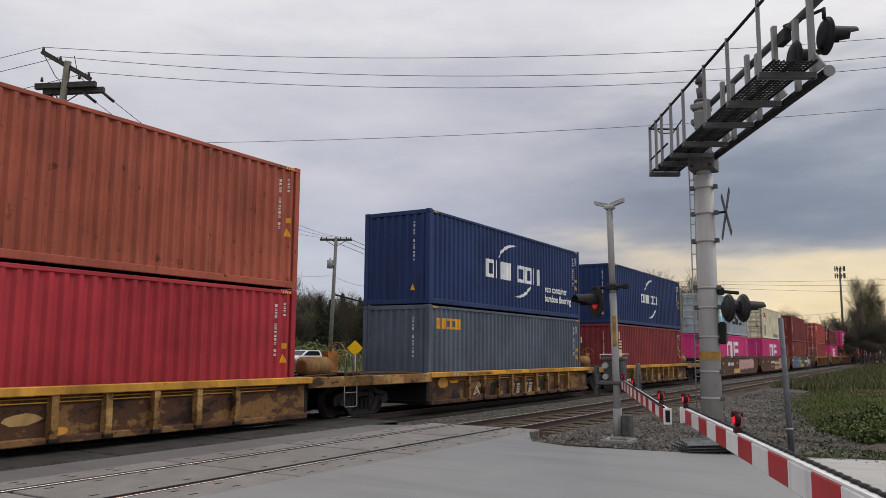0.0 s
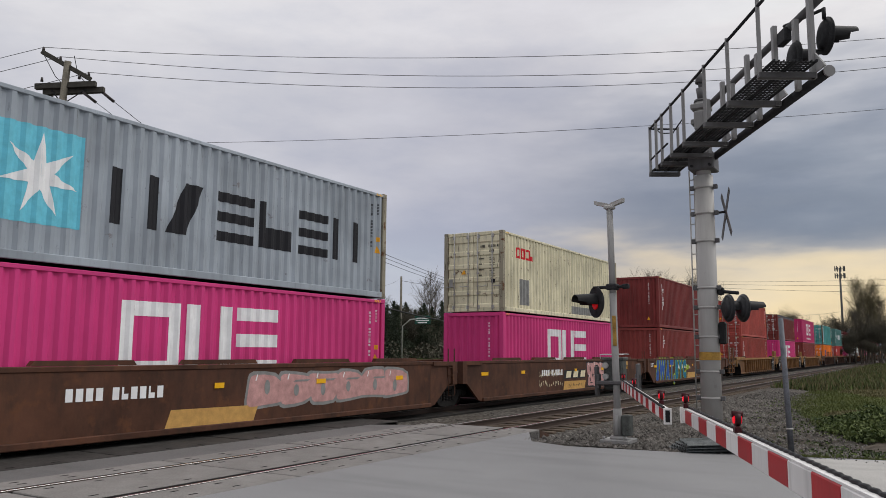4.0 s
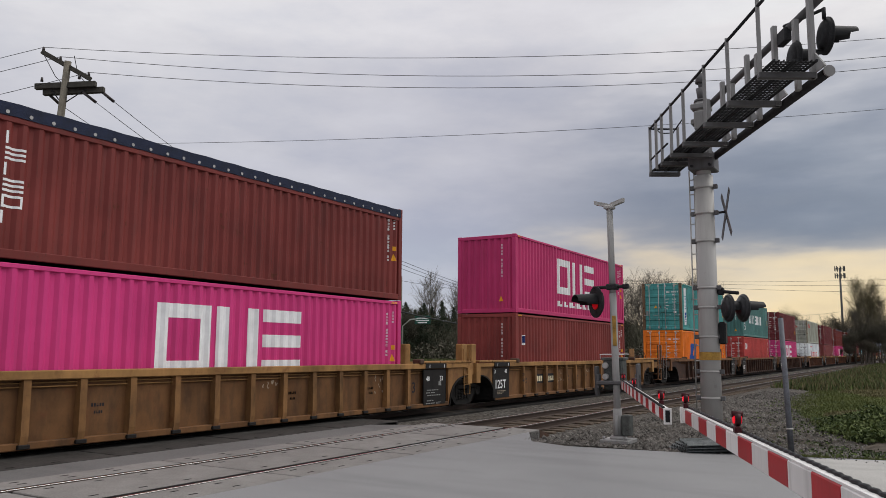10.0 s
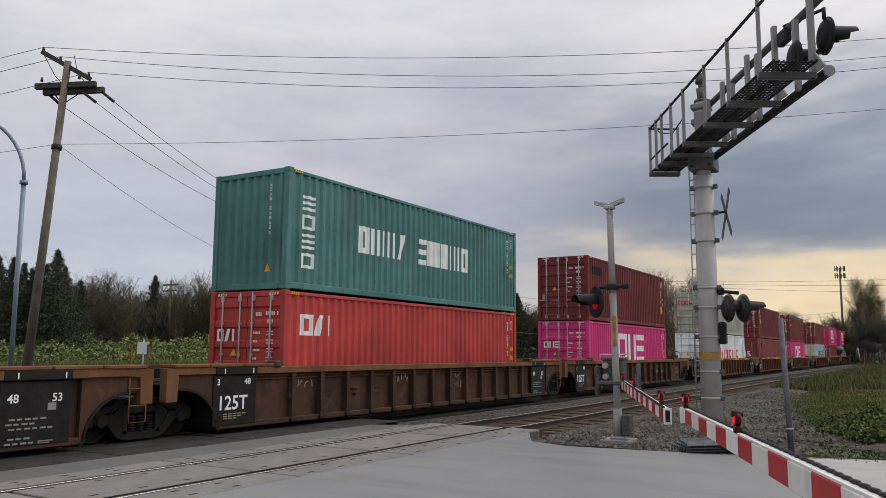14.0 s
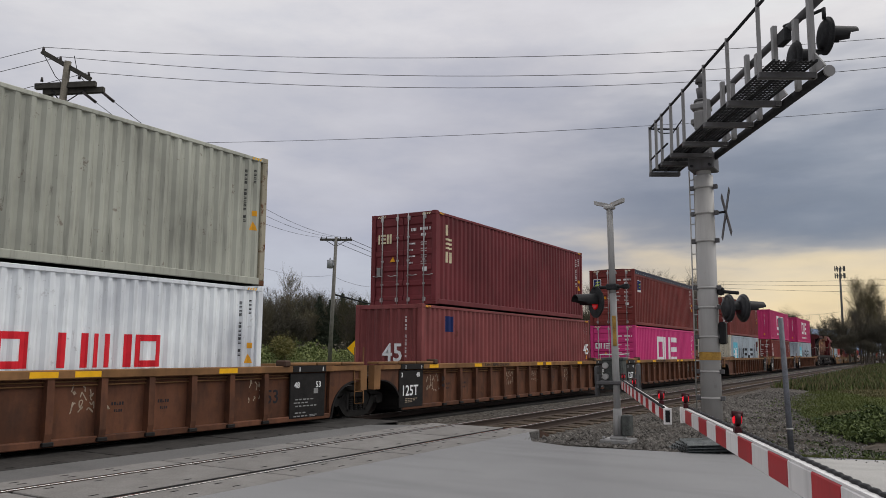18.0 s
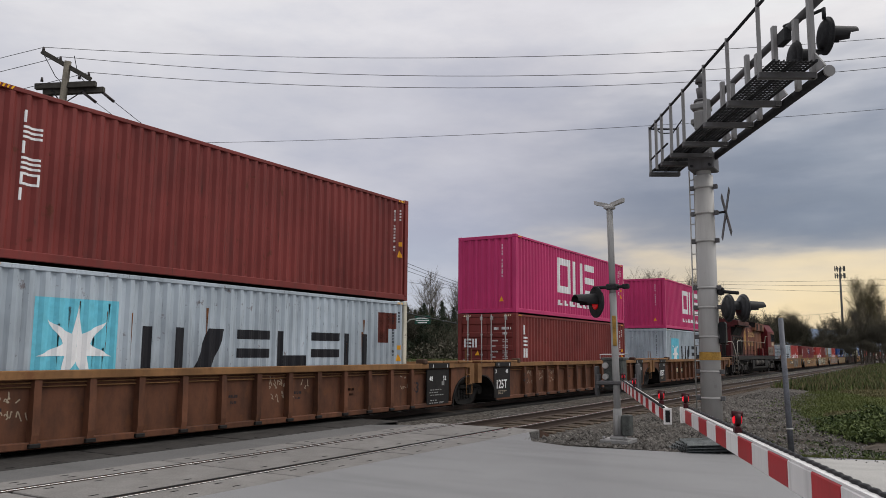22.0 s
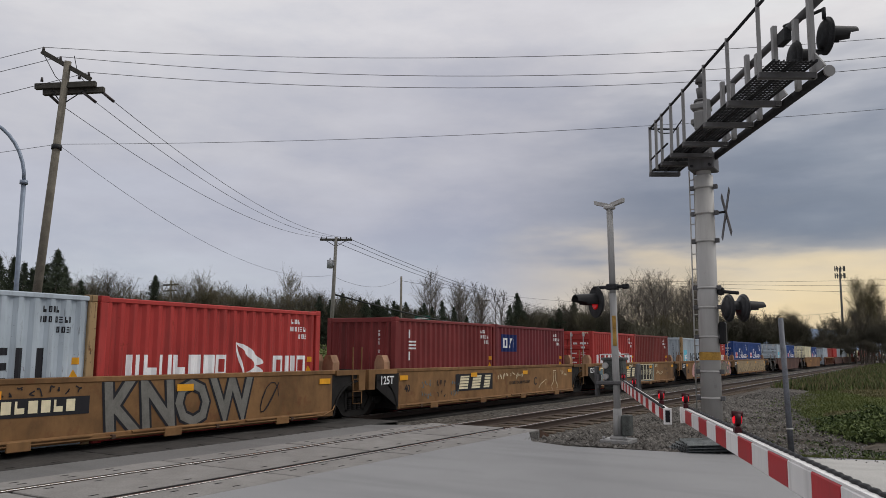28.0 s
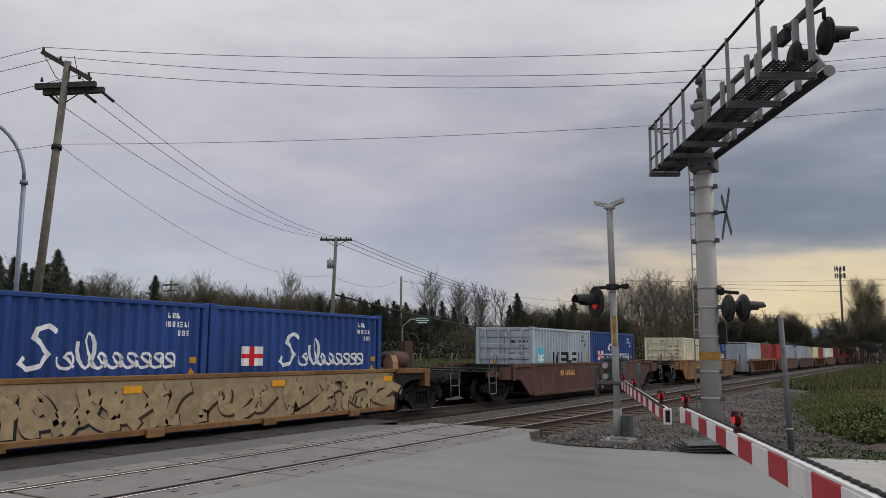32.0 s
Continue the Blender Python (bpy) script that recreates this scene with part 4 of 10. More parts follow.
def truck(car, y, s_car, base=1.78):
    """A two-axle freight truck centred y along the car."""
    def frame_shape():
        t = Shape()
        for x in (-1.08, 0.94):
            x1 = x + 0.14
            # top and bottom members with open windows between them
            t.slab(smooth_outline([(-1.15, 0.36), (-1.15, 0.56), (-0.95, 0.64), (-0.7, 0.68), (-0.45, 0.8), (0.0, 0.83), (0.45, 0.8), (0.7, 0.68), (0.95, 0.64), (1.15, 0.56), (1.15, 0.36), (1.04, 0.34), (0.98, 0.45), (0.72, 0.52), (0.42, 0.68), (0.0, 0.7), (-0.42, 0.68), (-0.72, 0.52), (-0.98, 0.45), (-1.04, 0.34)], 3), 0, x, x1)
            t.slab(smooth_outline([(-0.86, 0.52), (-0.66, 0.56), (-0.5, 0.34), (-0.34, 0.21), (0.0, 0.19), (0.34, 0.21), (0.5, 0.34), (0.66, 0.56), (0.86, 0.52), (0.66, 0.26), (0.44, 0.07), (0.0, 0.05), (-0.44, 0.07), (-0.66, 0.26)], 3), 0, x, x1)
            t.slab([(-0.62, 0.5), (-0.42, 0.7), (-0.34, 0.7), (-0.34, 0.2), (-0.4, 0.2)], 0, x + 0.02, x1 - 0.02)
            t.slab([(0.62, 0.5), (0.42, 0.7), (0.34, 0.7), (0.34, 0.2), (0.4, 0.2)][::-1], 0, x + 0.02, x1 - 0.02)
            for y0, y1 in ((-0.42, -0.31), (0.31, 0.42)):
                t.cbox(x, x1, y0, y1, 0.15, 0.74, 0.015)
            for yy in (-0.89, 0.89):
                t.cbox(x - 0.02, x1 + 0.02, yy - 0.15, yy + 0.15, 0.34, 0.55, 0.03)
                t.tube((x - 0.06, yy, 0.42), (x1 + 0.06, yy, 0.42), 0.1, n=12)
        t.cbox(-1.08, 1.08, -0.3, 0.3, 0.52, 0.66, 0.03)
        t.cbox(-0.94, 0.94, -0.24, 0.24, 0.5, 0.82, 0.05)
        return t
    tr = part("truck", frame_shape, CASTING, car, "black cast steel side frames and bolster", loc=(0, y, 0), key=("truck",))

    def coil():
        t = Shape()
        for i in range(6):
            t.tube((0, 0, 0.2 + 0.048 * i), (0, 0, 0.228 + 0.048 * i), 0.08, n=8)
            t.tube((0, 0, 0.228 + 0.048 * i), (0, 0, 0.248 + 0.048 * i), 0.05, n=6, caps=False)
        return t
    for yy in (-0.19, 0.0, 0.19):
        part("spring", coil, CASTING, tr, "dark coil spring", loc=(1.02, yy, 0), key=("coil",))
    part("spring_plank", lambda: Shape().cbox(-0.9, 0.9, -0.3, 0.3, 0.14, 0.5, 0.03), DARK, tr, loc=(0, 0, 0), key=("sbed",))
    for yy in (-base / 2, base / 2):
        wheelset(tr, yy, s_car + y)
    return tr


def coupler(car, y, sgn):
    def shape():
        c = Shape().cbox(-0.12, 0.12, -0.2, 0.75, 0.72, 0.92, 0.03)
        c.cbox(-0.2, 0.16, 0.7, 1.0, 0.66, 1.0, 0.06)
        c.pipe([(0.28, 0.0, 0.75), (0.3, 0.4, 0.5), (0.25, 0.8, 0.45), (0.1, 1.0, 0.6)], 0.025)
        return c
    o = part("coupler", shape, DARK, car, "black steel knuckle coupler and air hose", key=("coupler",))
    o.matrix_local = Matrix.Translation((0, y, 0)) @ (Matrix.Rotation(math.pi, 4, "Z") if sgn < 0 else Matrix())
    return o


def scribble(rnd, y0, y1, z0, z1, w):
    """Loose handwriting: rows of small looping strokes."""
    rows = 2 if z1 - z0 > 0.4 else 1
    step = (z1 - z0) / rows
    out = []
    for row in range(rows):
        z, y = z1 - step * (row + 1), y0 + rnd.uniform(0, 0.15)
        while y < y1 - 0.1:
            w_, h_ = rnd.uniform(0.1, 0.2), step * rnd.uniform(0.55, 0.95)
            pts = [(y, z + h_ * rnd.choice((0, 1)))] + [(y + w_ * rnd.random(), z + h_ * rnd.random()) for _ in range(4)] + [(y + w_, z + h_ * rnd.choice((0, 0.5)))]
            curve = []
            for q in range(len(pts) - 2):
                a_, b_, c_ = pts[q:q + 3]
                for m in range(4):
                    u = m / 4
                    curve.append(tuple((1 - u) ** 2 * (a_[k] + b_[k]) / 2 + 2 * u * (1 - u) * b_[k] + u * u * (b_[k] + c_[k]) / 2 for k in (0, 1)))
            out += ribbon(curve, min(w, 0.022))
            y += w_ * rnd.uniform(1.1, 1.3)
    return out


def bubble_row(rnd, y0, y1, z0, z1, n, grow=0.0):
    """Fat rounded shapes side by side, as sprayed fills or their wider outlines."""
    out = []
    w = (y1 - y0) / n
    for i in range(n):
        cy, cz = y0 + w * (i + 0.5), (z0 + z1) / 2 + rnd.uniform(-0.04, 0.04) * (z1 - z0)
        ry, rz = w * 0.56 + grow, (z1 - z0) * 0.48 + grow
        k = 20
        ph, e = rnd.uniform(0, 6), rnd.uniform(0.35, 0.75)
        pts = []
        for j in range(k):
            t = 2 * math.pi * j / k
            c, s_ = math.cos(t), math.sin(t)
            bump = 1 + 0.10 * math.sin(3 * t + ph)
            pts.append((cy + ry * bump * abs(c) ** e * (1 if c > 0 else -1), cz + rz * bump * abs(s_) ** e * (1 if s_ > 0 else -1)))
        out.append(pts)
    return out


def on_side(car, polys, ink, x, name="graffiti", label=""):
    s = Shape()
    for i, p in enumerate(polys):
        xx = x + 0.0004 * (i % 5)
        s.face([(xx, y, z) for y, z in p])
    return part(name, s, ink, car, label)


def ribbon(pts, w):
    """A stroke of even width along a line of points, joined without gaps."""
    sides, n = [], len(pts)
    for i in range(n):
        a, b = pts[max(0, i - 1)], pts[min(n - 1, i + 1)]
        dy, dz = b[0] - a[0], b[1] - a[1]
        d = math.hypot(dy, dz) or 1
        sides.append((-dz / d * w / 2, dy / d * w / 2))
    out = []
    for i in range(n - 1):
        (a, b), (na, nb) = pts[i:i + 2], sides[i:i + 2]
        out.append([(a[0] + na[0], a[1] + na[1]), (b[0] + nb[0], b[1] + nb[1]), (b[0] - nb[0], b[1] - nb[1]), (a[0] - na[0], a[1] - na[1])])
    return out


def smooth_outline(pts, n=4):
    """A closed outline rounded through its points."""
    out, m = [], len(pts)
    for i in range(m):
        a, b, c, d = (pts[(i + k) % m] for k in (-1, 0, 1, 2))
        for j in range(n):
            u = j / n
            out.append(tuple(0.5 * (2 * b[k] + (c[k] - a[k]) * u + (2 * a[k] - 5 * b[k] + 4 * c[k] - d[k]) * u * u + (3 * b[k] - a[k] - 3 * c[k] + d[k]) * u ** 3) for k in (0, 1)))
    return out


def well_car(s_mid, well, style, mats, low_truck=None, high_truck=None, low_end=False, high_end=False, label="grey well car of the train", group="", tank=False, far=False, top=1.36, bottom=0.13, panels=(True, True), ends=None, ladders=("short", "short")):
    """One unit; ends is the shape of the side over the trucks: arch, slant or open. y = 0 at the middle of its well; low means the end that passes the camera first."""
    body, chord, black = mats[:3]
    ends = ends or ("arch" if style == "ribbed" else "slant")
    rib_m = mats[3] if len(mats) > 3 else body
    car = thing("well_car", label, "well car", group)
    h = well / 2
    W = 1.47
    for sgn in (1, -1):
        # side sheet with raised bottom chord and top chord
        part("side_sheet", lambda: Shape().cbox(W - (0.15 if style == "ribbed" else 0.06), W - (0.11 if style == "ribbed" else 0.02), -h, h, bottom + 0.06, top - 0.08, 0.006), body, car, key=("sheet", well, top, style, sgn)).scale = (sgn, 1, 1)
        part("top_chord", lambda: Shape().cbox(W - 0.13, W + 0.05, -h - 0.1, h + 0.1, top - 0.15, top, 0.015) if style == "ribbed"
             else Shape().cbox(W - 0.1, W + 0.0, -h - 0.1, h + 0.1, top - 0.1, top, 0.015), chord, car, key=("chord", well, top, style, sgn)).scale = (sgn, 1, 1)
        part("bottom_chord", lambda: Shape().cbox(W - 0.16, W + (0.0 if style == "ribbed" else 0.03), -h, h, bottom - 0.02, bottom + 0.1, 0.015), body, car, key=("bchord", well, style, sgn)).scale = (sgn, 1, 1)
        if style == "ribbed" and not (far and sgn < 0):
            n = int(round((well - 0.4) / 1.03))
            for i in range(1, n):
                y = -h + 0.2 + (well - 0.4) * i / n
                if abs(y) > h - 1.25:
                    continue

                def rib():
                    return Shape().slab([(-0.1, bottom + 0.02), (-0.1, top - 0.15), (0.045, top - 0.15), (0.06, bottom + 0.2), (0.03, bottom + 0.02)], 1, -0.065, 0.065)
                part("rib", rib, rib_m, car, loc=(sgn * (W - 0.02), y, 0), key=("rib", top, bottom)).scale = (sgn, 1, 1)
                if sgn > 0 and not far:
                    part("rib_foot", lambda: Shape().cbox(-0.08, 0.075, -0.1, 0.1, bottom, bottom + 0.07, 0.01), DARK, car, loc=(W - 0.02, y, 0), key=("rfoot", bottom))
            if sgn > 0 and not far:
                for dz in (0.2, 0.265):
                    part("conduit", lambda: Shape().tube((W - 0.075, -h + 1.0, 0), (W - 0.075, h - 1.0, 0), 0.014, n=5), chord, car, loc=(0, 0, top - dz), key=("conduit", well))
        if far:
            continue
        if style == "ribbed" and black:
            for yy, w_, on in ((-h - 0.18, 1.2, panels[0]), (h - 1.42, 1.22, panels[1])):
                if not on:
                    continue
                part("chord_band", lambda: Shape().cbox(W - 0.02, W + 0.056, 0.02, 0.98, top - 0.146, top + 0.004, 0.006), DARK, car, "black band on the top rail", loc=(0, yy, 0), key=("cband", top)).scale = (sgn, w_, 1)
                if sgn > 0:
                    ticks = [rect(yy + w_ * q + 0.02, z, 0.025, 0.1) for q in (0.18, 0.85) for z in (top - 0.13,)]
                    on_side(car, ticks, INK["white"], W + 0.0575, "tick_mark")
                part("stencil_panel", lambda: Shape().cbox(W - 0.03, W + 0.012, 0, 1.0, bottom + 0.05, top - 0.17, 0.01), DARK, car, "black stencil panel", loc=(0, yy, 0), key=("stp", top, bottom)).scale = (sgn, w_, 1)
    part("well_floor", lambda: Shape().box(-W + 0.06, W - 0.06, -h + 0.1, h - 0.1, bottom - 0.02, bottom + 0.06), DARK, car, key=("wfloor", well, bottom))
    # end structures over the trucks
    for sgn, tr, end, lim in ((-1, low_truck, low_end, low_truck), (1, high_truck, high_end, high_truck)):
        reach = abs(lim) - h if lim is not None else (1.5 if not end else 2.6)
        reach = max(0.8, reach)

        full = reach + (0.7 if end else -0.15)      # how far the full-height side goes
        R = reach + (1.5 if end else -0.15)         # how far the shelf goes
        zc = 0.93 if top > 1.2 else 0.86

        def end_body():
            if ends == "open":
                return Shape().cbox(W - 0.12, W + 0.02, 0, R, top - 0.27, top - 0.02, 0.015)
            if ends == "slant":
                low = [(0, bottom), (0.25, bottom + 0.04), (1.05, 0.74), (full, 0.78)]
            else:
                low = [(0, bottom)] + [(0.08 + 0.95 * (1 - math.cos(radians(9 * i))), bottom + (zc - bottom) * math.sin(radians(9 * i))) for i in range(11)]
                low = [q for q in low if q[0] < full - 0.02]
                low.append((full, low[-1][1]))
            out = low + [(full, top - 0.12), (0, top - 0.12)]
            return Shape().slab(out[::-1], 0, W - 0.1, W - 0.02)
        for sx in (1, -1):
            eb = part("end_frame", end_body, rib_m, car, key=("ebody", round(reach, 2), end, top, bottom, ends))
            eb.matrix_local = Matrix.Translation((0, sgn * h, 0)) @ Matrix.Diagonal((sx, sgn, 1, 1))
        part("centre_sill", lambda: Shape().cbox(-0.4, 0.4, 0, R, 0.6, 1.02, 0.03), DARK, car, "black centre sill", key=("sill", round(R, 2))).matrix_local = Matrix.Translation((0, sgn * h, 0)) @ Matrix.Diagonal((1, sgn, 1, 1))
        if far:
            continue
        flip = Matrix.Translation((0, sgn * h, 0)) @ Matrix.Diagonal((1, sgn, 1, 1))
        part("end_bulkhead", lambda: Shape().cbox(-1.36, 1.36, 0, 0.12, bottom + 0.1, top - 0.05, 0.01), DARK, car, "dark bulkhead at the end of the well", key=("ebulk", top, bottom)).matrix_local = flip
        part("deck_plate", lambda: Shape().cbox(-W + 0.12, W - 0.12, 0.13, R - 0.05, 1.02, 1.06, 0.012), DARK, car, "black deck plate over the truck", key=("edeck", round(R, 2))).matrix_local = flip
        for k_ in range(2 if R > 1.2 else 1):
            part("brake_pipe", lambda: Shape().pipe([(1.15 - 0.5 * k_, 0.1, 1.09), (1.12 - 0.45 * k_, R * 0.5, 1.13), (0.9 - 0.4 * k_, R - 0.05, 1.08)], 0.022), RUSTY, car, key=("epipe", round(R, 2), k_)).matrix_local = flip
        if ends == "arch":
            # black apron curved over the inner wheel
            def apron():
                e = Shape()
                arc_ = [(0.0, bottom - 0.05)] + [(0.09 + 0.94 * (1 - math.cos(radians(9 * i))), bottom + (zc - bottom) * math.sin(radians(9 * i))) for i in range(11)]
                arc_ = [q for q in arc_ if q[0] < full]
                arc_ += [(y - 0.035 * (1 if i else 0), z + 0.035) for i, (y, z) in list(enumerate(arc_))[::-1]]
                return e.slab(arc_, 0, -W - 0.015, W + 0.015)
            part("wheel_apron", apron, DARK, car, "black curved apron over the wheel", key=("apron", round(full, 2), top, bottom)).matrix_local = flip
        if ends != "open":
            def cap():
                q = min(full, 1.75)
                return Shape().slab([(0.1, top - 0.13), (q - 0.26, top - 0.13), (q - 0.24, 0.72), (q + 0.02, 0.72), (q + 0.02, top - 0.01), (0.1, top - 0.01)], 0, W - 0.16, W + 0.035)
            for sx in (1, -1):
                part("end_rail", cap, chord, car, key=("ecap", round(full, 2), top)).matrix_local = flip @ Matrix.Diagonal((sx, 1, 1, 1))
            if end:
                part("post_slot", lambda: Shape().cbox(W + 0.034, W + 0.04, full - 0.17, full - 0.07, 0.84, 1.0, 0.002), DARK, car, key=("pslot", round(full, 2))).matrix_local = flip
                for sx in (1, -1):
                    part("shelf_beam", lambda: Shape().cbox(W - 0.12, W - 0.02, full, R, 0.86, 1.04, 0.015), rib_m, car, "low beam out to the car end", key=("shelf", round(full, 2), round(R, 2))).matrix_local = flip @ Matrix.Diagonal((sx, 1, 1, 1))
        if style == "ribbed" and top > 1.2:
            # flat guard planks lying on the top rail
            for k_ in range(3):
                q0 = -1.5 + (full + 1.4) * k_ / 3
                q1 = -1.5 + (full + 1.4) * (k_ + 1) / 3 - 0.03
                part("guard_plank", lambda: Shape().cbox(W - 0.32, W + 0.06, 0, q1 - q0, top + 0.004, top + 0.07, 0.015), chord, car, "flat guard plank on the top rail", key=("plank", round(q1 - q0, 2), top)).matrix_local = flip @ Matrix.Translation((0, q0, 0))
            part("lock_bracket", lambda: Shape().cbox(W - 0.2, W + 0.09, -1.72, -1.5, top - 0.02, top + 0.13, 0.03), RUSTY, car, "dark locking bracket on the rail", key=("lockb", top)).matrix_local = flip
        rear = ladders[0 if sgn < 0 else 1]
        if end:
            def ladder():
                e = Shape()
                e.pipe([(0.02, 0.0, 1.04), (0.04, 0.0, 0.36), (0.04, 0.05, 0.33), (0.04, 0.45, 0.33), (0.04, 0.5, 0.36), (0.02, 0.5, 1.04)], 0.016)
                e.pipe([(0.03, 0.0, 0.68), (0.03, 0.5, 0.68)], 0.014)
                e.pipe([(0.03, 0.02, 1.0), (0.05, 0.02, 1.58), (0.05, 0.08, 1.64), (0.0, 0.12, 1.62), (0.0, 0.12, 1.1)], 0.016)
                e.pipe([(0.03, 0.5, 1.0), (0.05, 0.5, 1.58), (0.05, 0.44, 1.64), (0.0, 0.4, 1.62), (0.0, 0.4, 1.1)], 0.016)
                return e
            if rear == "tall":
                ladder_rust = grimy_paint("ladder_rust", lin(122, 84, 54), soot=0.6)

                def stiles():
                    e = Shape()
                    for y0, y1 in ((0.0, 0.03), (0.54, 0.5)):
                        e.slab([(y0 - 0.035, 0.28), (y0 + 0.035, 0.28), (y1 + 0.035, 2.16), (y1 - 0.035, 2.16)], 0, -0.035, 0.02)
                    return e.cbox(-0.03, 0.01, 0.0, 0.54, 0.92, 1.12, 0.01).cbox(-0.28, 0.02, 0.0, 0.54, 0.56, 0.6, 0.008).cbox(-0.28, 0.02, 0.0, 0.54, 0.26, 0.3, 0.008)

                def irons():
                    e = Shape()
                    for y in (-0.06, 0.43):
                        e.pipe([(0.0, y + 0.06, 2.12), (0.07, y + 0.02, 2.12), (0.09, y, 2.05), (0.09, y - 0.03, 1.2 if y > 0 else 0.75), (0.02, y - 0.02, 1.12 if y > 0 else 0.7)], 0.012)
                    return e.pipe([(0.03, 0.0, 0.9), (0.05, 0.0, 0.88), (0.05, 0.54, 0.88), (0.03, 0.54, 0.9)], 0.012)
                for x in (-W + 0.02, W - 0.02):
                    at_end = Matrix.Translation((x, sgn * (h + R - 0.62), 0)) @ Matrix.Diagonal((1 if x > 0 else -1, sgn, 1, 1))
                    lo = part("ladder", stiles, ladder_rust, car, "tall flat-bar ladder with steps at the car end", key=("stiles",))
                    lo.matrix_local = at_end
                    part("grab_iron", irons, IRON, lo, "pale bent-rod grab irons", key=("irons",))
            if rear == "short":
                def posts():
                    e = Shape()
                    for y0 in (0.0, 0.56):
                        e.cbox(-0.05, 0.0, y0 - 0.035, y0 + 0.035, 0.86, 1.46, 0.008)
                    return e.cbox(-0.05, 0.0, 0.0, 0.56, 0.9, 1.02, 0.008)

                def stirrup():
                    e = Shape().pipe([(0.0, 0.0, 1.0), (0.03, 0.0, 0.92), (0.03, 0.0, 0.36), (0.03, 0.04, 0.32), (0.03, 0.52, 0.32), (0.03, 0.56, 0.36), (0.03, 0.56, 0.92), (0.0, 0.56, 1.0)], 0.018)
                    for y0 in (0.08, 0.64):
                        e.pipe([(0.0, y0, 1.0), (0.06, y0, 1.02), (0.06, y0, 1.5), (0.03, y0 - 0.02, 1.55), (0.0, y0 - 0.06, 1.5)], 0.014)
                    return e
                for x in (-W + 0.02, W - 0.02):
                    lo = part("ladder", posts, rib_m, car, "short steel posts with a step at the car end", key=("sposts",))
                    lo.matrix_local = Matrix.Translation((x, sgn * (h + R - 0.62), 0)) @ Matrix.Diagonal((1 if x > 0 else -1, sgn, 1, 1))
                    part("stirrup", stirrup, IRON, lo, "pale bent-rod stirrup and grab irons", key=("sstir",))
            elif rear == "rods":
                for x in (-W + 0.02, W - 0.02):
                    lo = part("ladder", ladder, IRON, car, "pale bent-rod step and grab irons at the car end", key=("ladder",))
                    lo.matrix_local = Matrix.Translation((x, sgn * (h + R - 0.5), 0)) @ Matrix.Diagonal((1 if x > 0 else -1, sgn, 1, 1))
            part("platform", lambda: Shape().cbox(-1.35, 1.35, -0.3, 0.3, 1.1, 1.16, 0.01), DARK, car, "dark steel end platform", loc=(0, sgn * (h + R - 0.5), 0), key=("plat",))
            coupler(car, sgn * (h + R - 0.05), sgn)
        else:
            def step():
                e = Shape()
                for yy in (0, 0.36):
                    e.cbox(-0.014, 0.014, yy - 0.016, yy + 0.016, 0.95, 1.8, 0.005)
                e.pipe([(0.02, 0, 0.98), (0.02, 0, 0.4), (0.02, 0.36, 0.4), (0.02, 0.36, 0.98)], 0.013)
                for zz in (0.7, 1.0, 1.22):
                    e.tube((0.02, 0, zz), (0.02, 0.36, zz), 0.014, n=6)
                return e
            if sgn > 0 and top > 1.15:
                part("ladder", step, chord, car, "short ladder between the units", loc=(W, h + reach - 0.62, 0), key=("step",))
    if tank:
        yt = h + 0.9
        ribbed = style == "ribbed" and top > 1.15
    if tank and ribbed:
        part("brake_board", lambda: Shape().cbox(0, 0.05, -0.42, 0.42, 1.5, 1.92, 0.01).cbox(-0.02, 0.03, -0.36, -0.28, 1.02, 1.5, 0.01).cbox(-0.02, 0.03, 0.28, 0.36, 1.02, 1.5, 0.01), rib_m, car, "upright steel board on two legs", loc=(0.6, yt - 0.1, 0), key=("bboard", rib_m.name))
        part("air_tank", lambda: Shape().tube((0, -0.5, 1.3), (0, 0.5, 1.3), 0.15, n=14).cbox(-0.1, 0.1, -0.3, 0.3, 1.02, 1.18, 0.02), DARK, car, "dark air reservoir", loc=(0.1, yt + 0.7, 0), key=("lowtank",))
    elif tank:
        part("air_tank", lambda: Shape().tube((0.35, -0.42, 1.62), (0.35, 0.42, 1.62), 0.24, n=16).tube((0.35, -0.47, 1.62), (0.35, -0.42, 1.62), 0.14, 0.24, n=16).cbox(0.2, 0.5, -0.3, 0.3, 1.15, 1.42, 0.02), RUSTY if top > 1.15 else grimy_paint("tank_ochre", lin(146, 110, 68)), car, "rusty brake reservoir", loc=(0.5, yt, top - 1.4), key=("tank",))

    if tank:
        def brake():
            b_ = Shape()
            n = 14
            for i in range(n):
                t0, t1 = 2 * math.pi * i / n, 2 * math.pi * (i + 1) / n
                b_.tube((0.28 * math.cos(t0), 0, 1.95 + 0.28 * math.sin(t0)), (0.28 * math.cos(t1), 0, 1.95 + 0.28 * math.sin(t1)), 0.018, n=6)
            for i in range(3):
                t0 = 2 * math.pi * i / 3
                b_.tube((0, 0, 1.95), (0.28 * math.cos(t0), 0, 1.95 + 0.28 * math.sin(t0)), 0.014, n=6)
            b_.slab([(-0.1, 1.1), (0.1, 1.1), (0.1, 2.0), (-0.1, 2.0)], 1, -0.45, -0.05)
            return b_
        part("brake_wheel", brake, plain("faded_orange", lin(150, 98, 50), 0.7, vary=0.4) if ends == "open" else RUSTY, car, "ochre hand brake wheel on its stand" if ends == "open" else "hand brake wheel on its stand", loc=(0.75, yt + 1.0, -0.42 if ribbed else min(0.0, 2.2 * (top - 1.24))), key=("brake", ends == "open"))
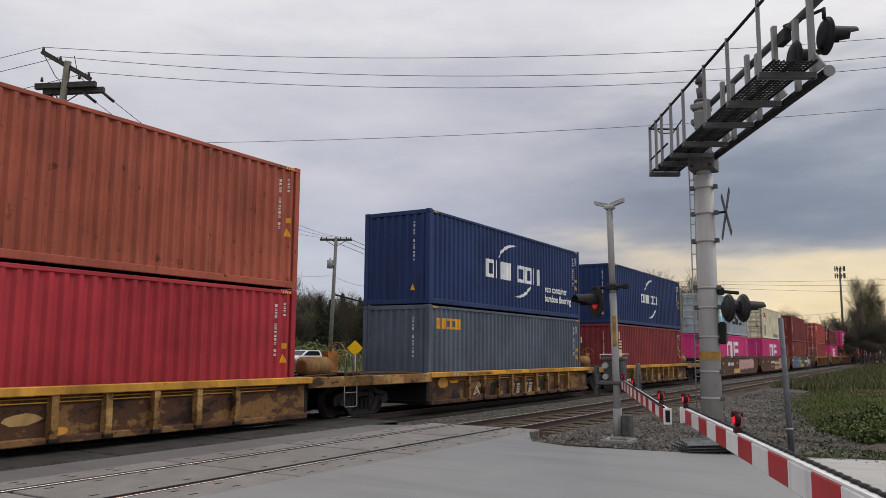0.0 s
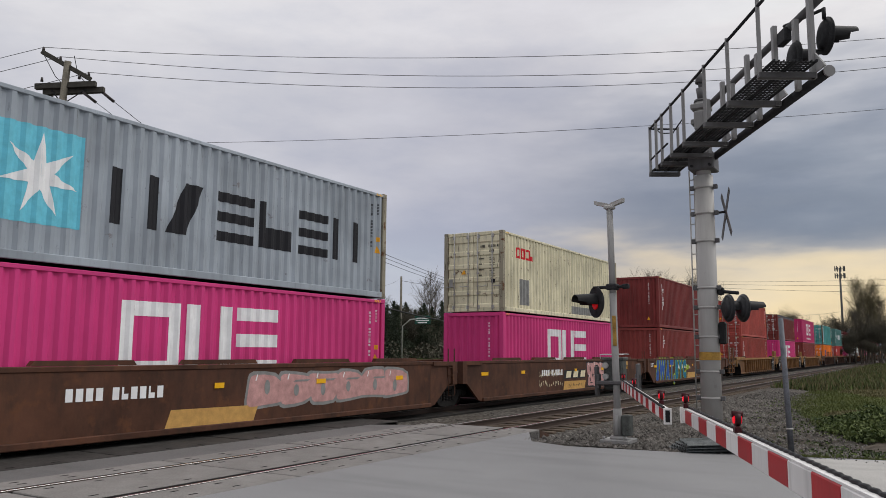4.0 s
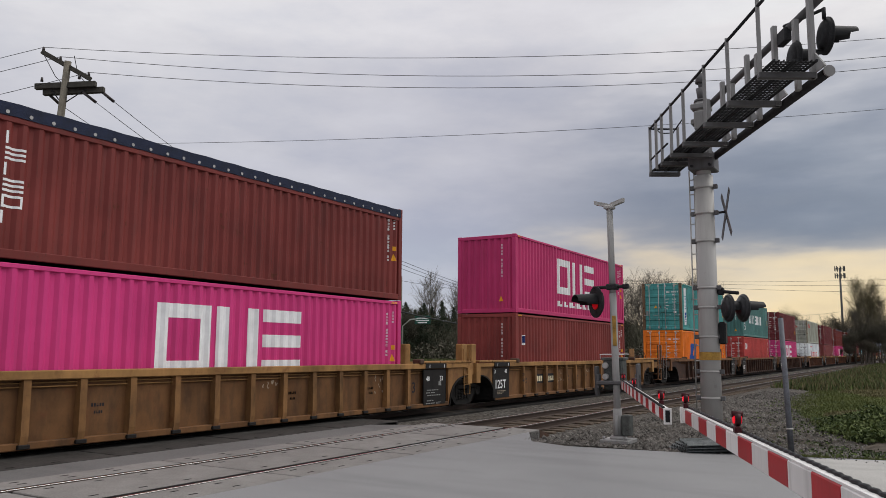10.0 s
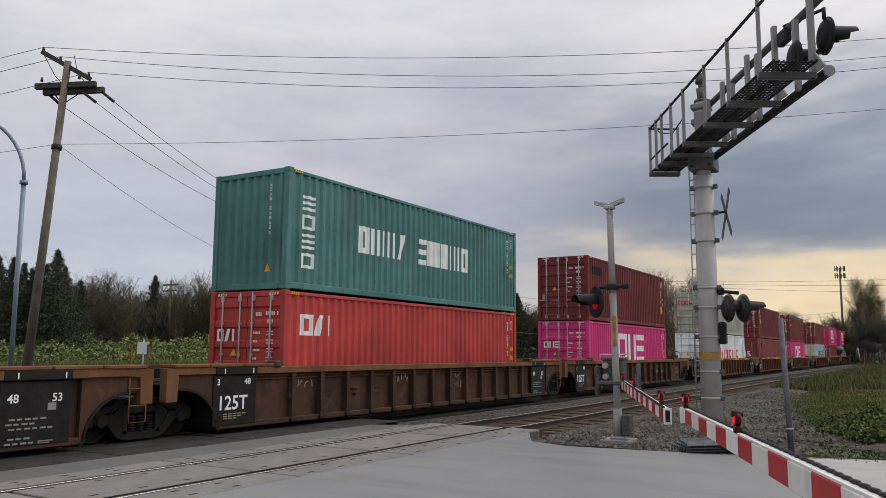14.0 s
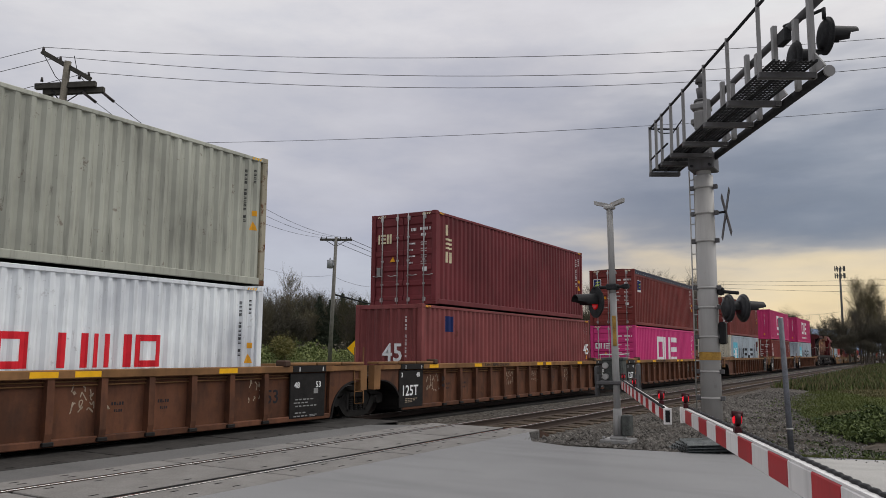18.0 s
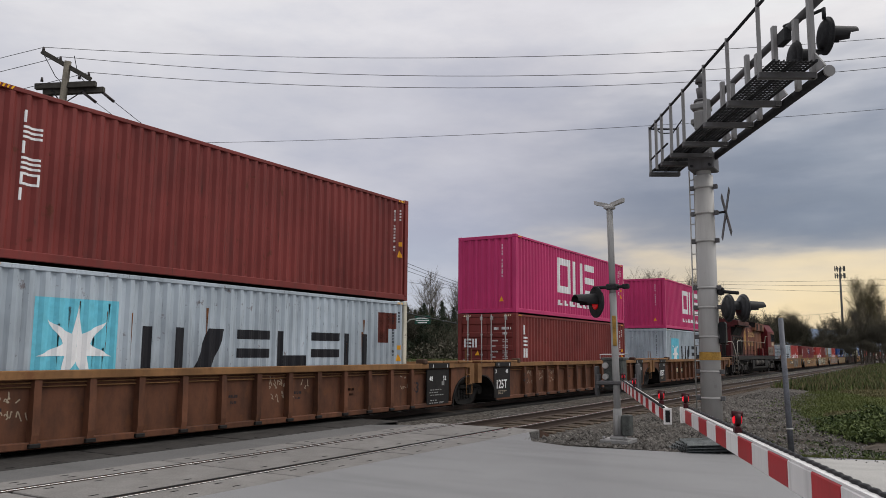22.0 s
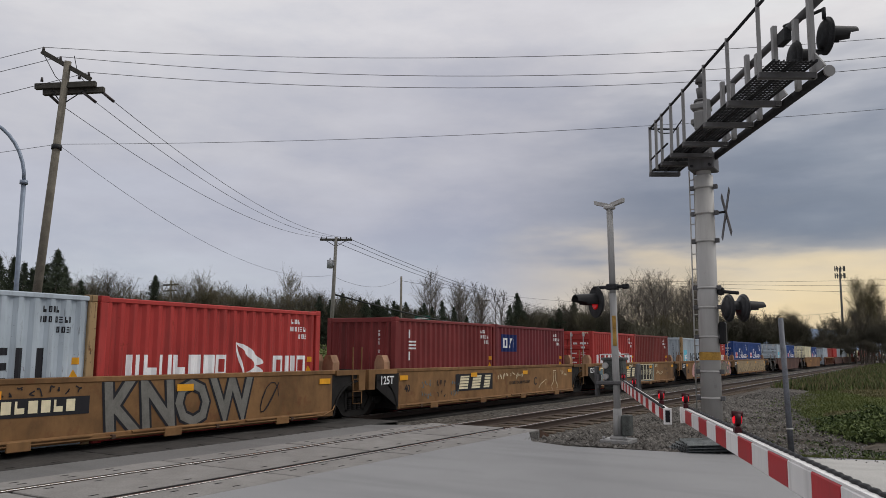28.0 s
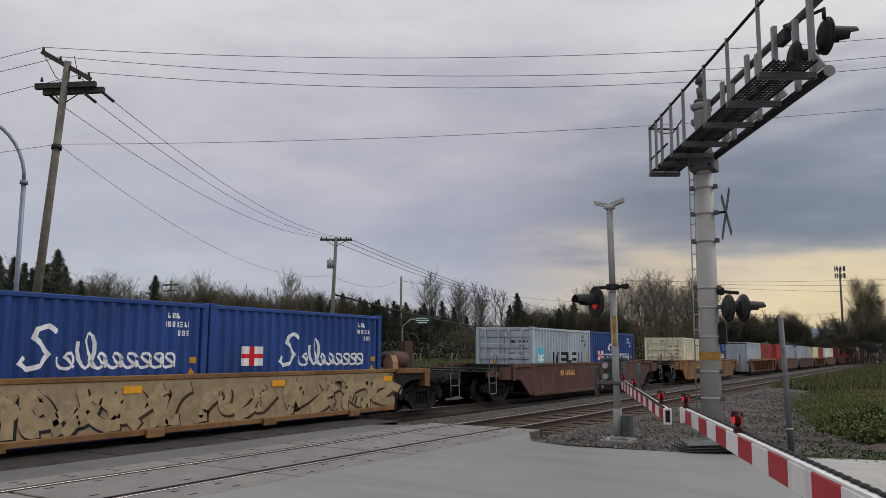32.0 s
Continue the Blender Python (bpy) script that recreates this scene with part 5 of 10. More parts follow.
    for y in (low_truck, high_truck):
        if y is not None:
            truck(car, y, s_mid)
    rides(car, s_mid)
    return car


def build_cars():
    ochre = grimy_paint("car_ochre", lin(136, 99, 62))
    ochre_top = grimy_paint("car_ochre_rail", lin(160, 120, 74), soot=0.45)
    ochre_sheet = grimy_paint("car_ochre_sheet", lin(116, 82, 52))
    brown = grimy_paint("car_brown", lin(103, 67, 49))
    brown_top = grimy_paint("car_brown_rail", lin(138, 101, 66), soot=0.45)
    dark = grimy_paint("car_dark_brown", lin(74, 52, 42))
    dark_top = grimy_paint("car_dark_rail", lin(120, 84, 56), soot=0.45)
    yellow = grimy_paint("car_yellow", lin(131, 98, 64), soot=0.45)
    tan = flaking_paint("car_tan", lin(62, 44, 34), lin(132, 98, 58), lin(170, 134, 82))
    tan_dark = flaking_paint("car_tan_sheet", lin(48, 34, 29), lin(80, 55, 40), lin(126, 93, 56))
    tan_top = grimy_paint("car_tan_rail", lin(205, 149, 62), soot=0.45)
    umber = grimy_paint("car_umber", lin(88, 58, 44))
    plum = grimy_paint("car_plum", lin(92, 66, 59))
    tan_guide = grimy_paint("guide_tan", lin(170, 132, 104), soot=0.5)
    old_cream = grimy_paint("old_cream_patch", lin(176, 142, 92), soot=0.5)
    soot_patch = plain("soot_patch", (0.03, 0.022, 0.018, 1), 0.85, vary=0.5, scale=5)
    W = 1.47
    rnd = random.Random(11)

    def piece(car, rnd, y0, y1, z0, z1, n, fill, line, x=W - 0.016):
        """Sprayed bubble shapes with a darker outline and pale glints."""
        st = rnd.getstate()
        on_side(car, bubble_row(rnd, y0, y1, z0, z1, n, 0.05), INK[line], x)
        rnd.setstate(st)
        on_side(car, bubble_row(rnd, y0, y1, z0, z1, n, -0.02), INK[fill], x + 0.0045)
        w = (y1 - y0) / n
        cuts = []
        for i in range(n):
            yc, zc = y0 + w * (i + 0.5) + rnd.uniform(-0.1, 0.1) * w, (z0 + z1) / 2
            cuts.append(disc(yc, zc + rnd.uniform(-0.1, 0.1) * (z1 - z0), w * 0.09, 9, (z1 - z0) * rnd.uniform(0.12, 0.24)))
            if rnd.random() < 0.6:
                cuts.append(rect(yc - w * 0.12, zc + rnd.choice((-0.22, 0.2)) * (z1 - z0), w * 0.5, 0.045, 0.1))
        on_side(car, cuts, INK[line], x + 0.0085)
        on_side(car, [rect(y0 + w * (i + 0.2), z1 - 0.22 * (z1 - z0), 0.035, 0.13, 0.04) for i in range(n)], INK["white"], x + 0.0085)

    def tags(car, h, n):
        """Small chalked handwriting in the bays between the ribs."""
        for i in range(n):
            bay = rnd.choice(range(1, 14))
            y0 = -h + 0.2 + (2 * h - 0.4) * (bay + 0.14) / 15.5
            strokes = []
            for row in range(rnd.choice((1, 2, 2))):
                z, y = 0.86 - 0.27 * row + rnd.uniform(-0.06, 0.04), y0
                for g in range(rnd.randint(3, 5)):
                    w_, h_ = rnd.uniform(0.1, 0.18), rnd.uniform(0.18, 0.32)
                    pts = [(y + w_ * rnd.random(), z + h_ * rnd.random()) for _ in range(3)]
                    pts = [(y, z + h_ * rnd.choice((0, 1)))] + pts + [(y + w_, z + h_ * rnd.choice((0, 0.5)))]
                    curve = []
                    for q in range(len(pts) - 2):
                        for m in range(4):
                            u = m / 4
                            a_, b_, c_ = pts[q], pts[q + 1], pts[q + 2]
                            p0 = ((a_[0] + b_[0]) / 2, (a_[1] + b_[1]) / 2)
                            p2 = ((b_[0] + c_[0]) / 2, (b_[1] + c_[1]) / 2)
                            curve.append(tuple((1 - u) ** 2 * p0[k] + 2 * u * (1 - u) * b_[k] + u * u * p2[k] for k in (0, 1)))
                    strokes += ribbon(curve, 0.022)
                    y += w_ * 1.15
            on_side(car, strokes, CHALK, W - 0.105)

    def wild(rnd, y0, y1, z0, z1, n):
        """Interlocking letter-like bands, as lines of points."""
        out, w = [], (y1 - y0) / n
        for i in range(n):
            yc = y0 + w * (i + 0.5)
            for q in range(3):
                a_ = rnd.uniform(0, 6.28)
                p = [(yc + rnd.uniform(-0.55, 0.55) * w, z0 + (z1 - z0) * v) for v in rnd.choice(((0.02, 0.9, 1.0, 0.5), (1.0, 0.75, 0.0, 0.15), (0.1, 0.1, 0.95, 0.8), (0.95, 0.2, 0.05, 0.7)))]
                p[3] = (p[3][0] + rnd.uniform(0.2, 0.75) * w, p[3][1])
                line = []
                for m in range(15):
                    u = m / 14
                    line.append(tuple((1 - u) ** 3 * p[0][k] + 3 * u * (1 - u) ** 2 * p[1][k] + 3 * u * u * (1 - u) * p[2][k] + u ** 3 * p[3][k] for k in (0, 1)))
                out.append(line)
        return out

    def wild_piece(car, rnd, y0, y1, z0, z1, n, fill, line, shade, width=0.17):
        x = W - 0.0165
        for j, pts in enumerate(wild(rnd, y0, y1, z0 + width / 2, z1 - width / 2, n)):
            xx = x + 0.0002 * j
            on_side(car, ribbon([(q[0] + 0.035, q[1] - 0.03) for q in pts], width * 1.25), line, xx)
            on_side(car, ribbon(pts, width), fill if j % 3 else shade, xx + 0.0035)

    # three short tan cars at the head of the view
    for s, lo, hi, le, he in ((8.0, None, 8.9, False, False), (26.04, None, 8.36, True, False), (42.7, None, 8.6, False, True)):
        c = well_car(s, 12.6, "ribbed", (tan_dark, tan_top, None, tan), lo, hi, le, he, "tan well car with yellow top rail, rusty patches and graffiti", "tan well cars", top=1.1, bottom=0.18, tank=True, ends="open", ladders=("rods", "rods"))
        for i in range(6):
            y, z = rnd.uniform(-6.0, 5.4), rnd.uniform(0.24, 0.66)
            w_, h_ = rnd.uniform(0.25, 0.8), rnd.uniform(0.1, 0.34)
            on_side(c, [[(y + w_ * (0.5 + (0.4 + 0.14 * rnd.random()) * math.cos(k_ * 0.7)), z + h_ * (0.5 + (0.35 + 0.2 * rnd.random()) * math.sin(k_ * 0.7))) for k_ in range(9)]],
                    (old_cream, tan_top, soot_patch)[i % 3], W - 0.1068 + 0.0001 * i, "paint_patch")
        if s == 26.04:
            side_text("48", 0.5, INK["black"], c, W - 0.1035, -4.98, 0.24)
            side_text("DO NOT LOAD 20 FT CONTAINERS", 0.1, INK["black"], c, W + 0.052, -4.23, 0.985)
            on_side(c, [disc(-5.05, 1.03, 0.07, 12), disc(-4.87, 1.03, 0.07, 12)], CHALK, W + 0.052, "marking")
            on_side(c, [rect(-4.72, 0.99 + 0.03 * k_, 0.3, 0.014) for k_ in range(3)], CHALK, W + 0.052, "marking")
            for y0, y1 in ((-2.24, -1.58), (-0.32, 0.27)):
                on_side(c, [rect(y0, 1.0, y1 - y0, 0.09)], INK["amber"], W + 0.0525, "reflector")
            on_side(c, [rect(-5.08, 0.76, 0.47, 0.09)], INK["amber"], W - 0.1035, "reflector")
            loop_ = [(-3.4 + 0.27 * math.cos(0.42 * k_) + 0.012 * k_, 0.56 + 0.17 * math.sin(0.63 * k_) - 0.006 * k_) for k_ in range(34)]
            on_side(c, ribbon(loop_, 0.02), INK["cream"], W - 0.1035)
            on_side(c, ribbon([(-3.62, 0.34), (-3.2, 0.46), (-3.38, 0.22), (-3.2, 0.4), (-3.12, 0.24), (-2.98, 0.4)], 0.02), INK["cream"], W - 0.1032)
            for y0, y1 in ((-1.22, -0.14), (0.02, 0.98)):
                on_side(c, [rect(y0, 0.2, y1 - y0, 0.5)], INK["black"], W - 0.1045, "data_plate")
            on_side(c, [rect(-1.0, 0.28, 0.3, 0.34, 0.1), rect(-0.5, 0.28, 0.26, 0.34, 0.1), rect(0.1, 0.28, 0.26, 0.34, 0.1), rect(0.5, 0.28, 0.3, 0.34, 0.1)], CHALK, W - 0.103, "emblem")
            on_side(c, [rect(-1.1, 0.36 + 0.08 * k_, 0.92, 0.02) for k_ in range(3)] + [rect(0.05, 0.36 + 0.08 * k_, 0.88, 0.02) for k_ in range(3)], INK["black"], W - 0.101, "marking")
            for y, z, w_ in ((-1.92, 0.2, 0.36), (1.2, 0.2, 0.34)):
                on_side(c, [rect(y, z, w_, 0.2, 0.02)], old_cream, W - 0.1035, "paint_patch")
            for y in (-2.2, 1.75, 4.3):
                on_side(c, [smooth_outline([(y - 0.3, 0.25), (y - 0.25, 0.6), (y, 0.72), (y + 0.26, 0.55), (y + 0.3, 0.26), (y, 0.2)], 3)], soot_patch, W - 0.1048, "soot_patch")
        elif s == 42.7:
            on_side(c, [rect(-6.18 + 0.24 * k_, 0.27, 0.14, 0.17, 0.03) for k_ in range(4)] + [rect(-5.12 + 0.23 * k_, 0.27, 0.14, 0.17, 0.03) for k_ in range(5)], INK["cream"], W - 0.101, "lettering_bar")
            on_side(c, [rect(-5.9, 0.78, 0.42, 0.09)], INK["amber"], W - 0.1035, "reflector")
            on_side(c, [rect(-0.1, 0.3, 1.6, 0.3)], old_cream, W - 0.1045, "paint_patch")
            on_side(c, scribble(rnd, 0.3, 1.2, 0.34, 0.56, 0.03), INK["red"], W - 0.1025)
    # smooth brown set
    pitch = 19.38
    for i in range(3):
        s = 64.35 + pitch * i
        c = well_car(s, 16.2, "smooth", (umber, umber, None), -9.69 if i == 0 else None, 9.69 if i < 2 else 10.0, i == 0, i == 2,
                     "smooth-sided brown well car with graffiti and yellow flashes", "smooth brown well cars", tank=(i == 2), top=1.42, ladders=("short", "tall"))
        for y, w_ in ((-8.2, 0.48), (-5.2, 0.3), (-0.15, 0.26), (3.0, 0.34), (6.3, 0.34)):
            on_side(c, [rect(y, 0.94, w_, 0.11)], INK["yellow"], W + 0.0, "reflector")
        on_side(c, [[(-1.36, 0.14), (0.95, 0.14), (1.12, 0.55), (-1.2, 0.57)]], INK["tan"], W - 0.015, "paint_patch")
        for y in (-6.15, -3.02, 0.06, 3.3, 6.4):
            part("guide_ledge", lambda: Shape().slab([(-1.02, 0.0), (1.02, 0.0), (0.95, 0.09), (-0.95, 0.09)], 0, -0.1, 0.02), umber, c, "raised guide ledge on the side's top edge", loc=(W - 0.06, y, 1.424), key=("gledge",))
        on_side(c, signs("bbbb bhbbhb", -3.4, 0.82, 0.22, 0.62, 0.25), INK["white"], W - 0.014, "lettering_bar")
        if i == 0:
            piece(c, rnd, 0.8, 6.8, 0.5, 1.22, 6, "pinkwash", "grey")
            on_side(c, signs("b", -8.2, 0.55, 0.34, 0.7), INK["black"], W - 0.013, "marking")
            side_text("53", 0.5, INK["black"], c, W - 0.014, -8.2, 0.55)
            on_side(c, [rect(-7.3, 0.3, 0.78, 0.26, 0.06)], INK["tan"], W - 0.013, "data_plate")
        if i == 1:
            on_side(c, [rect(-1.25, 0.66, 2.35, 0.34)], INK["black"], W - 0.0148, "data_plate")
            on_side(c, [rect(-1.05, 0.7, 0.5, 0.26, 0.1), rect(-0.3, 0.7, 0.5, 0.26, 0.1), rect(0.5, 0.7, 0.5, 0.26, 0.1)], INK["cream"], W - 0.013, "emblem")
            piece(c, rnd, 1.3, 5.6, 0.72, 1.3, 6, "pinkwash", "black")
            piece(c, rnd, 1.4, 5.5, 0.26, 0.78, 7, "pinkwash", "black")
            on_side(c, scribble(rnd, -3.8, -1.4, 0.4, 1.1, 0.03), INK["cream"], W - 0.012)
            on_side(c, scribble(rnd, -0.9, 0.6, 0.3, 0.52, 0.03), INK["black"], W - 0.011)
            on_side(c, [rect(6.0, 1.1, 0.75, 0.22)], INK["tan"], W - 0.013, "data_plate")
        if i == 2:
            sprayed("SWAT.", c, W - 0.014, -7.9, -4.15, 0.16, 1.36, INK["blue"], INK["lime"], 0.12, 0.085)
            sprayed("BYC", c, W - 0.0142, -4.0, -1.55, 0.2, 1.34, INK["teal"], INK["lime"], 0.05, 0.085)
            sprayed("BDFS", c, W - 0.014, -1.46, -0.95, 0.72, 0.98, INK["lime"], INK["lime"], 0.05)
            on_side(c, [rect(-0.92, 0.8, 0.38, 0.14)], INK["cream"], W - 0.014, "data_plate")
            on_side(c, [rect(-0.88 + 0.07 * k_, 0.84, 0.045, 0.06) for k_ in range(5)], INK["black"], W - 0.0115, "lettering_bar")
            on_side(c, [rect(1.02, 0.7, 0.17, 0.2)], INK["black"], W - 0.014, "marking")
            on_side(c, [rect(1.75, 0.68, 3.0, 0.3)], plain("ink_dull_brown", lin(58, 42, 36), 0.7, vary=0.3), W - 0.0155, "paint_patch")
            on_side(c, [rect(1.85 + 0.27 * k_, 0.72, 0.17, 0.22, 0.05) for k_ in range(4)] + [rect(3.12 + 0.25 * k_, 0.72, 0.16, 0.22, 0.05) for k_ in range(6)], INK["white"], W - 0.012, "lettering_bar")
            # a white tag in black outline on a blue haze
            on_side(c, [smooth_outline([(4.6, 0.5), (4.9, 1.0), (5.6, 0.9), (6.3, 1.0), (7.3, 1.05), (7.5, 0.6), (6.8, 0.45), (6.0, 0.3), (5.2, 0.3)], 4)], INK["blue"], W - 0.0158)
            strokes_ = (((4.86, 0.95), (4.86, 0.5), (4.8, 0.26), (4.55, 0.22)), ((5.2, 1.0), (5.2, 0.66), (5.4, 0.5), (5.66, 0.62), (5.7, 1.0)),
                        ((5.8, 0.96), (6.5, 0.98)), ((6.12, 0.94), (6.1, 0.36)), ((6.75, 0.9), (6.5, 0.72), (6.7, 0.5), (7.0, 0.58), (7.02, 0.82), (6.75, 0.9)), ((7.25, 1.05), (7.25, 0.72)),
                        ((4.86, 1.34), (4.72, 1.26), (4.76, 1.14), (4.92, 1.12), (5.0, 1.24), (4.86, 1.34)))
            for k_, w_, ink_ in ((0, 0.25, "black"), (1, 0.18, "white"), (2, 0.06, "black")):
                for j_, pts in enumerate(strokes_):
                    on_side(c, ribbon(pts, w_), INK[ink_], W - 0.0145 + 0.0028 * k_ + 0.0001 * j_)
            side_text("125T", 0.26, INK["white"], c, W + 0.002, -8.0 - 0.9, 0.98)
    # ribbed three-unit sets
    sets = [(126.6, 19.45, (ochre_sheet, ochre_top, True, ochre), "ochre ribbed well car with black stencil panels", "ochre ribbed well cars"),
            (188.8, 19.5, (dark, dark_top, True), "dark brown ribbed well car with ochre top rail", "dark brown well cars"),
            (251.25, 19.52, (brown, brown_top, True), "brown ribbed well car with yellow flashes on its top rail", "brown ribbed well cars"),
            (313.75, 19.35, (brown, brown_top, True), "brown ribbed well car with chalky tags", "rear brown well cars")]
    for q, (s0, pitch, mats, lab, grp) in enumerate(sets):
        for i in range(3):
            s = s0 + pitch * i
            c = well_car(s, 16.4, "ribbed", mats, -pitch / 2 - 0.2 if i == 0 else None, pitch / 2 if i < 2 else 10.1, i == 0, i == 2, lab, grp, panels=(i > 0, i < 2), tank=(i == 2 and q < 3), ladders=("tall" if q == 0 else "short", "tall" if q == 0 else "short"))
            h = 8.2
            if i > 0:
                side_text("125T" if i != 1 or q != 0 else "251", 0.4, INK["white"], c, W + 0.014, -h - 0.08, 0.5)
                side_text("3", 0.18, INK["white"], c, W + 0.014, -h - 0.1, 1.0)
                side_text("48", 0.18, INK["white"], c, W + 0.014, -h + 0.66, 1.0)
                on_side(c, [rect(-h + 0.1 + 0.13 * j_, 0.4 - 0.045 * k_, 0.1, 0.02) for k_ in range(3) for j_ in range(5 - k_)], CHALK, W + 0.014, "marking")
            if i < 2:
                side_text("48", 0.19, INK["white"], c, W + 0.014, h - 1.3, 0.86)
                side_text("53", 0.19, INK["white"], c, W + 0.014, h - 0.55, 0.86)
                on_side(c, [rect(h - 1.3 + 0.13 * k_ + 0.05 * (r_ % 2), 0.66 - 0.075 * r_, 0.1 - 0.015 * (k_ % 2), 0.028) for r_ in range(7) for k_ in range((0, 5, 4, 6, 0, 3, 4)[r_])] + [rect(h - 0.75, 0.2, 0.2, 0.016), rect(h - 0.75, 0.23, 0.26, 0.016), rect(h - 0.62, 0.72, 0.15, 0.12)], INK["grey"], W + 0.014, "marking")
            if q == 0:
                for ye in ((-h - 1.35,) if i else ()) + ((h + 1.1,) if i < 2 else ()):
                    for sx in (1, -1):
                        part("guide_post", lambda: Shape().cbox(-0.12, 0.12, -0.16, 0.16, 0.98, 1.95, 0.02), mats[1], c, "tan steel guide post", loc=(sx * (W - 0.2), ye, 0), key=("gpost",))
            side_text("53", 0.42, INK["black"], c, W - 0.106, h - 2.08, 0.55)
            side_text("40", 0.17, INK["black"], c, W + 0.058, -h + 1.98, 0.66)
            side_text("20", 0.17, INK["black"], c, W + 0.058, -h + 1.98, 0.86)
            if q == 2:
                for y in (-7.7, -6.9, -4.2, 0.6, 1.4, 4.6, 7.3):
                    on_side(c, [rect(y, 1.235, 0.5, 0.1)], INK["yellow"], W + 0.053, "reflector")
                side_text("S-2054-11 REEFER CLEARANCE", 0.13, INK["black"], c, W + 0.053, -3.5, 1.245)
            for k_ in range(5):
                yb = -h + 1.45 + 1.0 * rnd.choice(range(1, 13))
                on_side(c, signs("bbhbb", yb, 0.72, 0.06, 0.6, 0.3) + signs("bhbb", yb + 0.06, 0.6, 0.05, 0.6, 0.3), MATS["ink_black"], W - 0.1075, "marking")
            if i == 2:
                on_side(c, [rect(h - 5.1, 0.6, 0.84, 0.3), rect(h - 4.1, 0.6, 0.84, 0.3)], INK["black"], W - 0.1085, "data_plate")
                on_side(c, signs("hshs", h - 5.0, 0.67, 0.16, 0.7, 0.35) + signs("hshhsh", h - 4.04, 0.67, 0.16, 0.55, 0.35), CHALK, W - 0.105, "lettering_bar")
                side_text("40", 0.17, INK["black"], c, W - 0.106, h - 2.62, 0.86)
                side_text("20", 0.17, INK["black"], c, W - 0.106, h - 2.62, 0.6)
                on_side(c, [rect(h - 1.05, 0.58 + 0.075 * k_, 0.34 - 0.04 * (k_ % 2), 0.014) for k_ in range(5)] + [rect(h - 1.05, 0.58, 0.012, 0.31), rect(h - 0.7, 0.58, 0.012, 0.31)], CHALK, W - 0.01, "marking")
            if i == 2 and q in (0, 3):
                on_side(c, [rect(-h + 3.3, 0.56, 0.86, 0.34), rect(-h + 4.34, 0.56, 0.86, 0.34)], INK["black"], W - 0.1085, "data_plate")
                on_side(c, signs("bbbb", -h + 3.36, 0.63, 0.2, 0.7, 0.2) + signs("bhbbhb", -h + 4.38, 0.63, 0.18, 0.5, 0.2), INK["cream"], W - 0.105, "lettering_bar")
            if q == 1 and i == 0:
                for y in (-1.6, 0.64):
                    for sx in (-1, 1):
                        on_side(c, [disc(y + 0.25 * sx, 0.68, 0.18, 14, 0.21)], old_cream, W - 0.1065)
                        for k_ in range(3):
                            on_side(c, ribbon([(y + 0.1 * sx, 0.42 - 0.11 * k_), (y - 0.1 * sx * (0.9 - 0.2 * k_), 0.3 - 0.11 * k_)], 0.016), old_cream, W - 0.1062 + 0.0002 * k_)
                    on_side(c, [[(y - 0.16, 1.02), (y + 0.16, 1.02), (y + 0.06, 0.8), (y + 0.03, 0.52), (y - 0.03, 0.52), (y - 0.06, 0.8)]], CHALK, W - 0.1055)
                on_side(c, [rect(-5.9, 0.7, 0.95, 0.2), rect(-4.85, 0.72, 0.75, 0.2)], soot_patch, W - 0.1078, "data_plate")
                on_side(c, [rect(-4.78 + 0.115 * k_, 0.74, 0.07, 0.16, 0.03) for k_ in range(6)], CHALK, W - 0.1062, "lettering_bar")
                continue
            tags(c, h, 3 if q < 2 else 7)
    # yellow smooth-sided five-unit set behind the locomotive
    for i in range(5):
        s = 396.7 + 15.38 * i
        c = well_car(s, 12.6, "smooth", (yellow, yellow, None, DARK), -7.69 if i == 0 else None, 7.69 if i < 4 else 8.3, i == 0, i == 4,
                     "yellow smooth-sided well car covered in graffiti", "yellow well cars", tank=(i == 4), top=1.24, bottom=0.17, ends="arch", ladders=("short", "rods"))
        h = 6.3
        for ye in (-h - 0.3, h + 0.3):
            for sx in (1, -1):
                part("guide_post", lambda: Shape().slab([(-0.16, 1.0), (0.16, 1.0), (0.16, 1.42), (0.08, 1.6), (-0.08, 1.6), (-0.16, 1.42)], 1, -0.13, 0.13), tan_guide, c, "dusty tan corner guide", loc=(sx * (W - 0.32), ye, 0), key=("ypost",))
        part("end_panel", Shape().slab([(-h - 1.0, 0.75), (-h - 1.0, 1.12), (-h + 0.02, 1.12), (-h + 0.02, 0.2), (-h - 0.45, 0.45)], 0, W - 0.06, W + 0.015), DARK, c, "black stencil panel at the car end")
        if i:
            side_text("125T", 0.3, INK["white"], c, W + 0.018, -h - 0.85, 0.84)
        silver, ash = plain("ink_silver", lin(116, 114, 108), 0.55, vary=0.2, scale=4), plain("ink_ash", lin(120, 116, 104), 0.6, vary=0.25, scale=4)
        if i == 0:
            on_side(c, scribble(rnd, -6.2, -3.2, 0.3, 1.05, 0.03), INK["black"], W - 0.012)
            on_side(c, [rect(-2.9, 0.62, 2.65, 0.3)], INK["black"], W - 0.0148, "data_plate")
            on_side(c, signs("hhs bhbbhb", -2.6, 0.68, 0.2, 0.8, 0.3), INK["cream"], W - 0.012, "lettering_bar")
            sprayed("KNOW", c, W - 0.014, 0.1, 3.75, 0.24, 1.14, silver, INK["black"], -0.1)
            on_side(c, ribbon([(4.15 + 0.28 * math.cos(t_ * 0.5), 0.7 + 0.32 * math.sin(t_ * 0.62)) for t_ in range(22)], 0.02), INK["black"], W - 0.012)
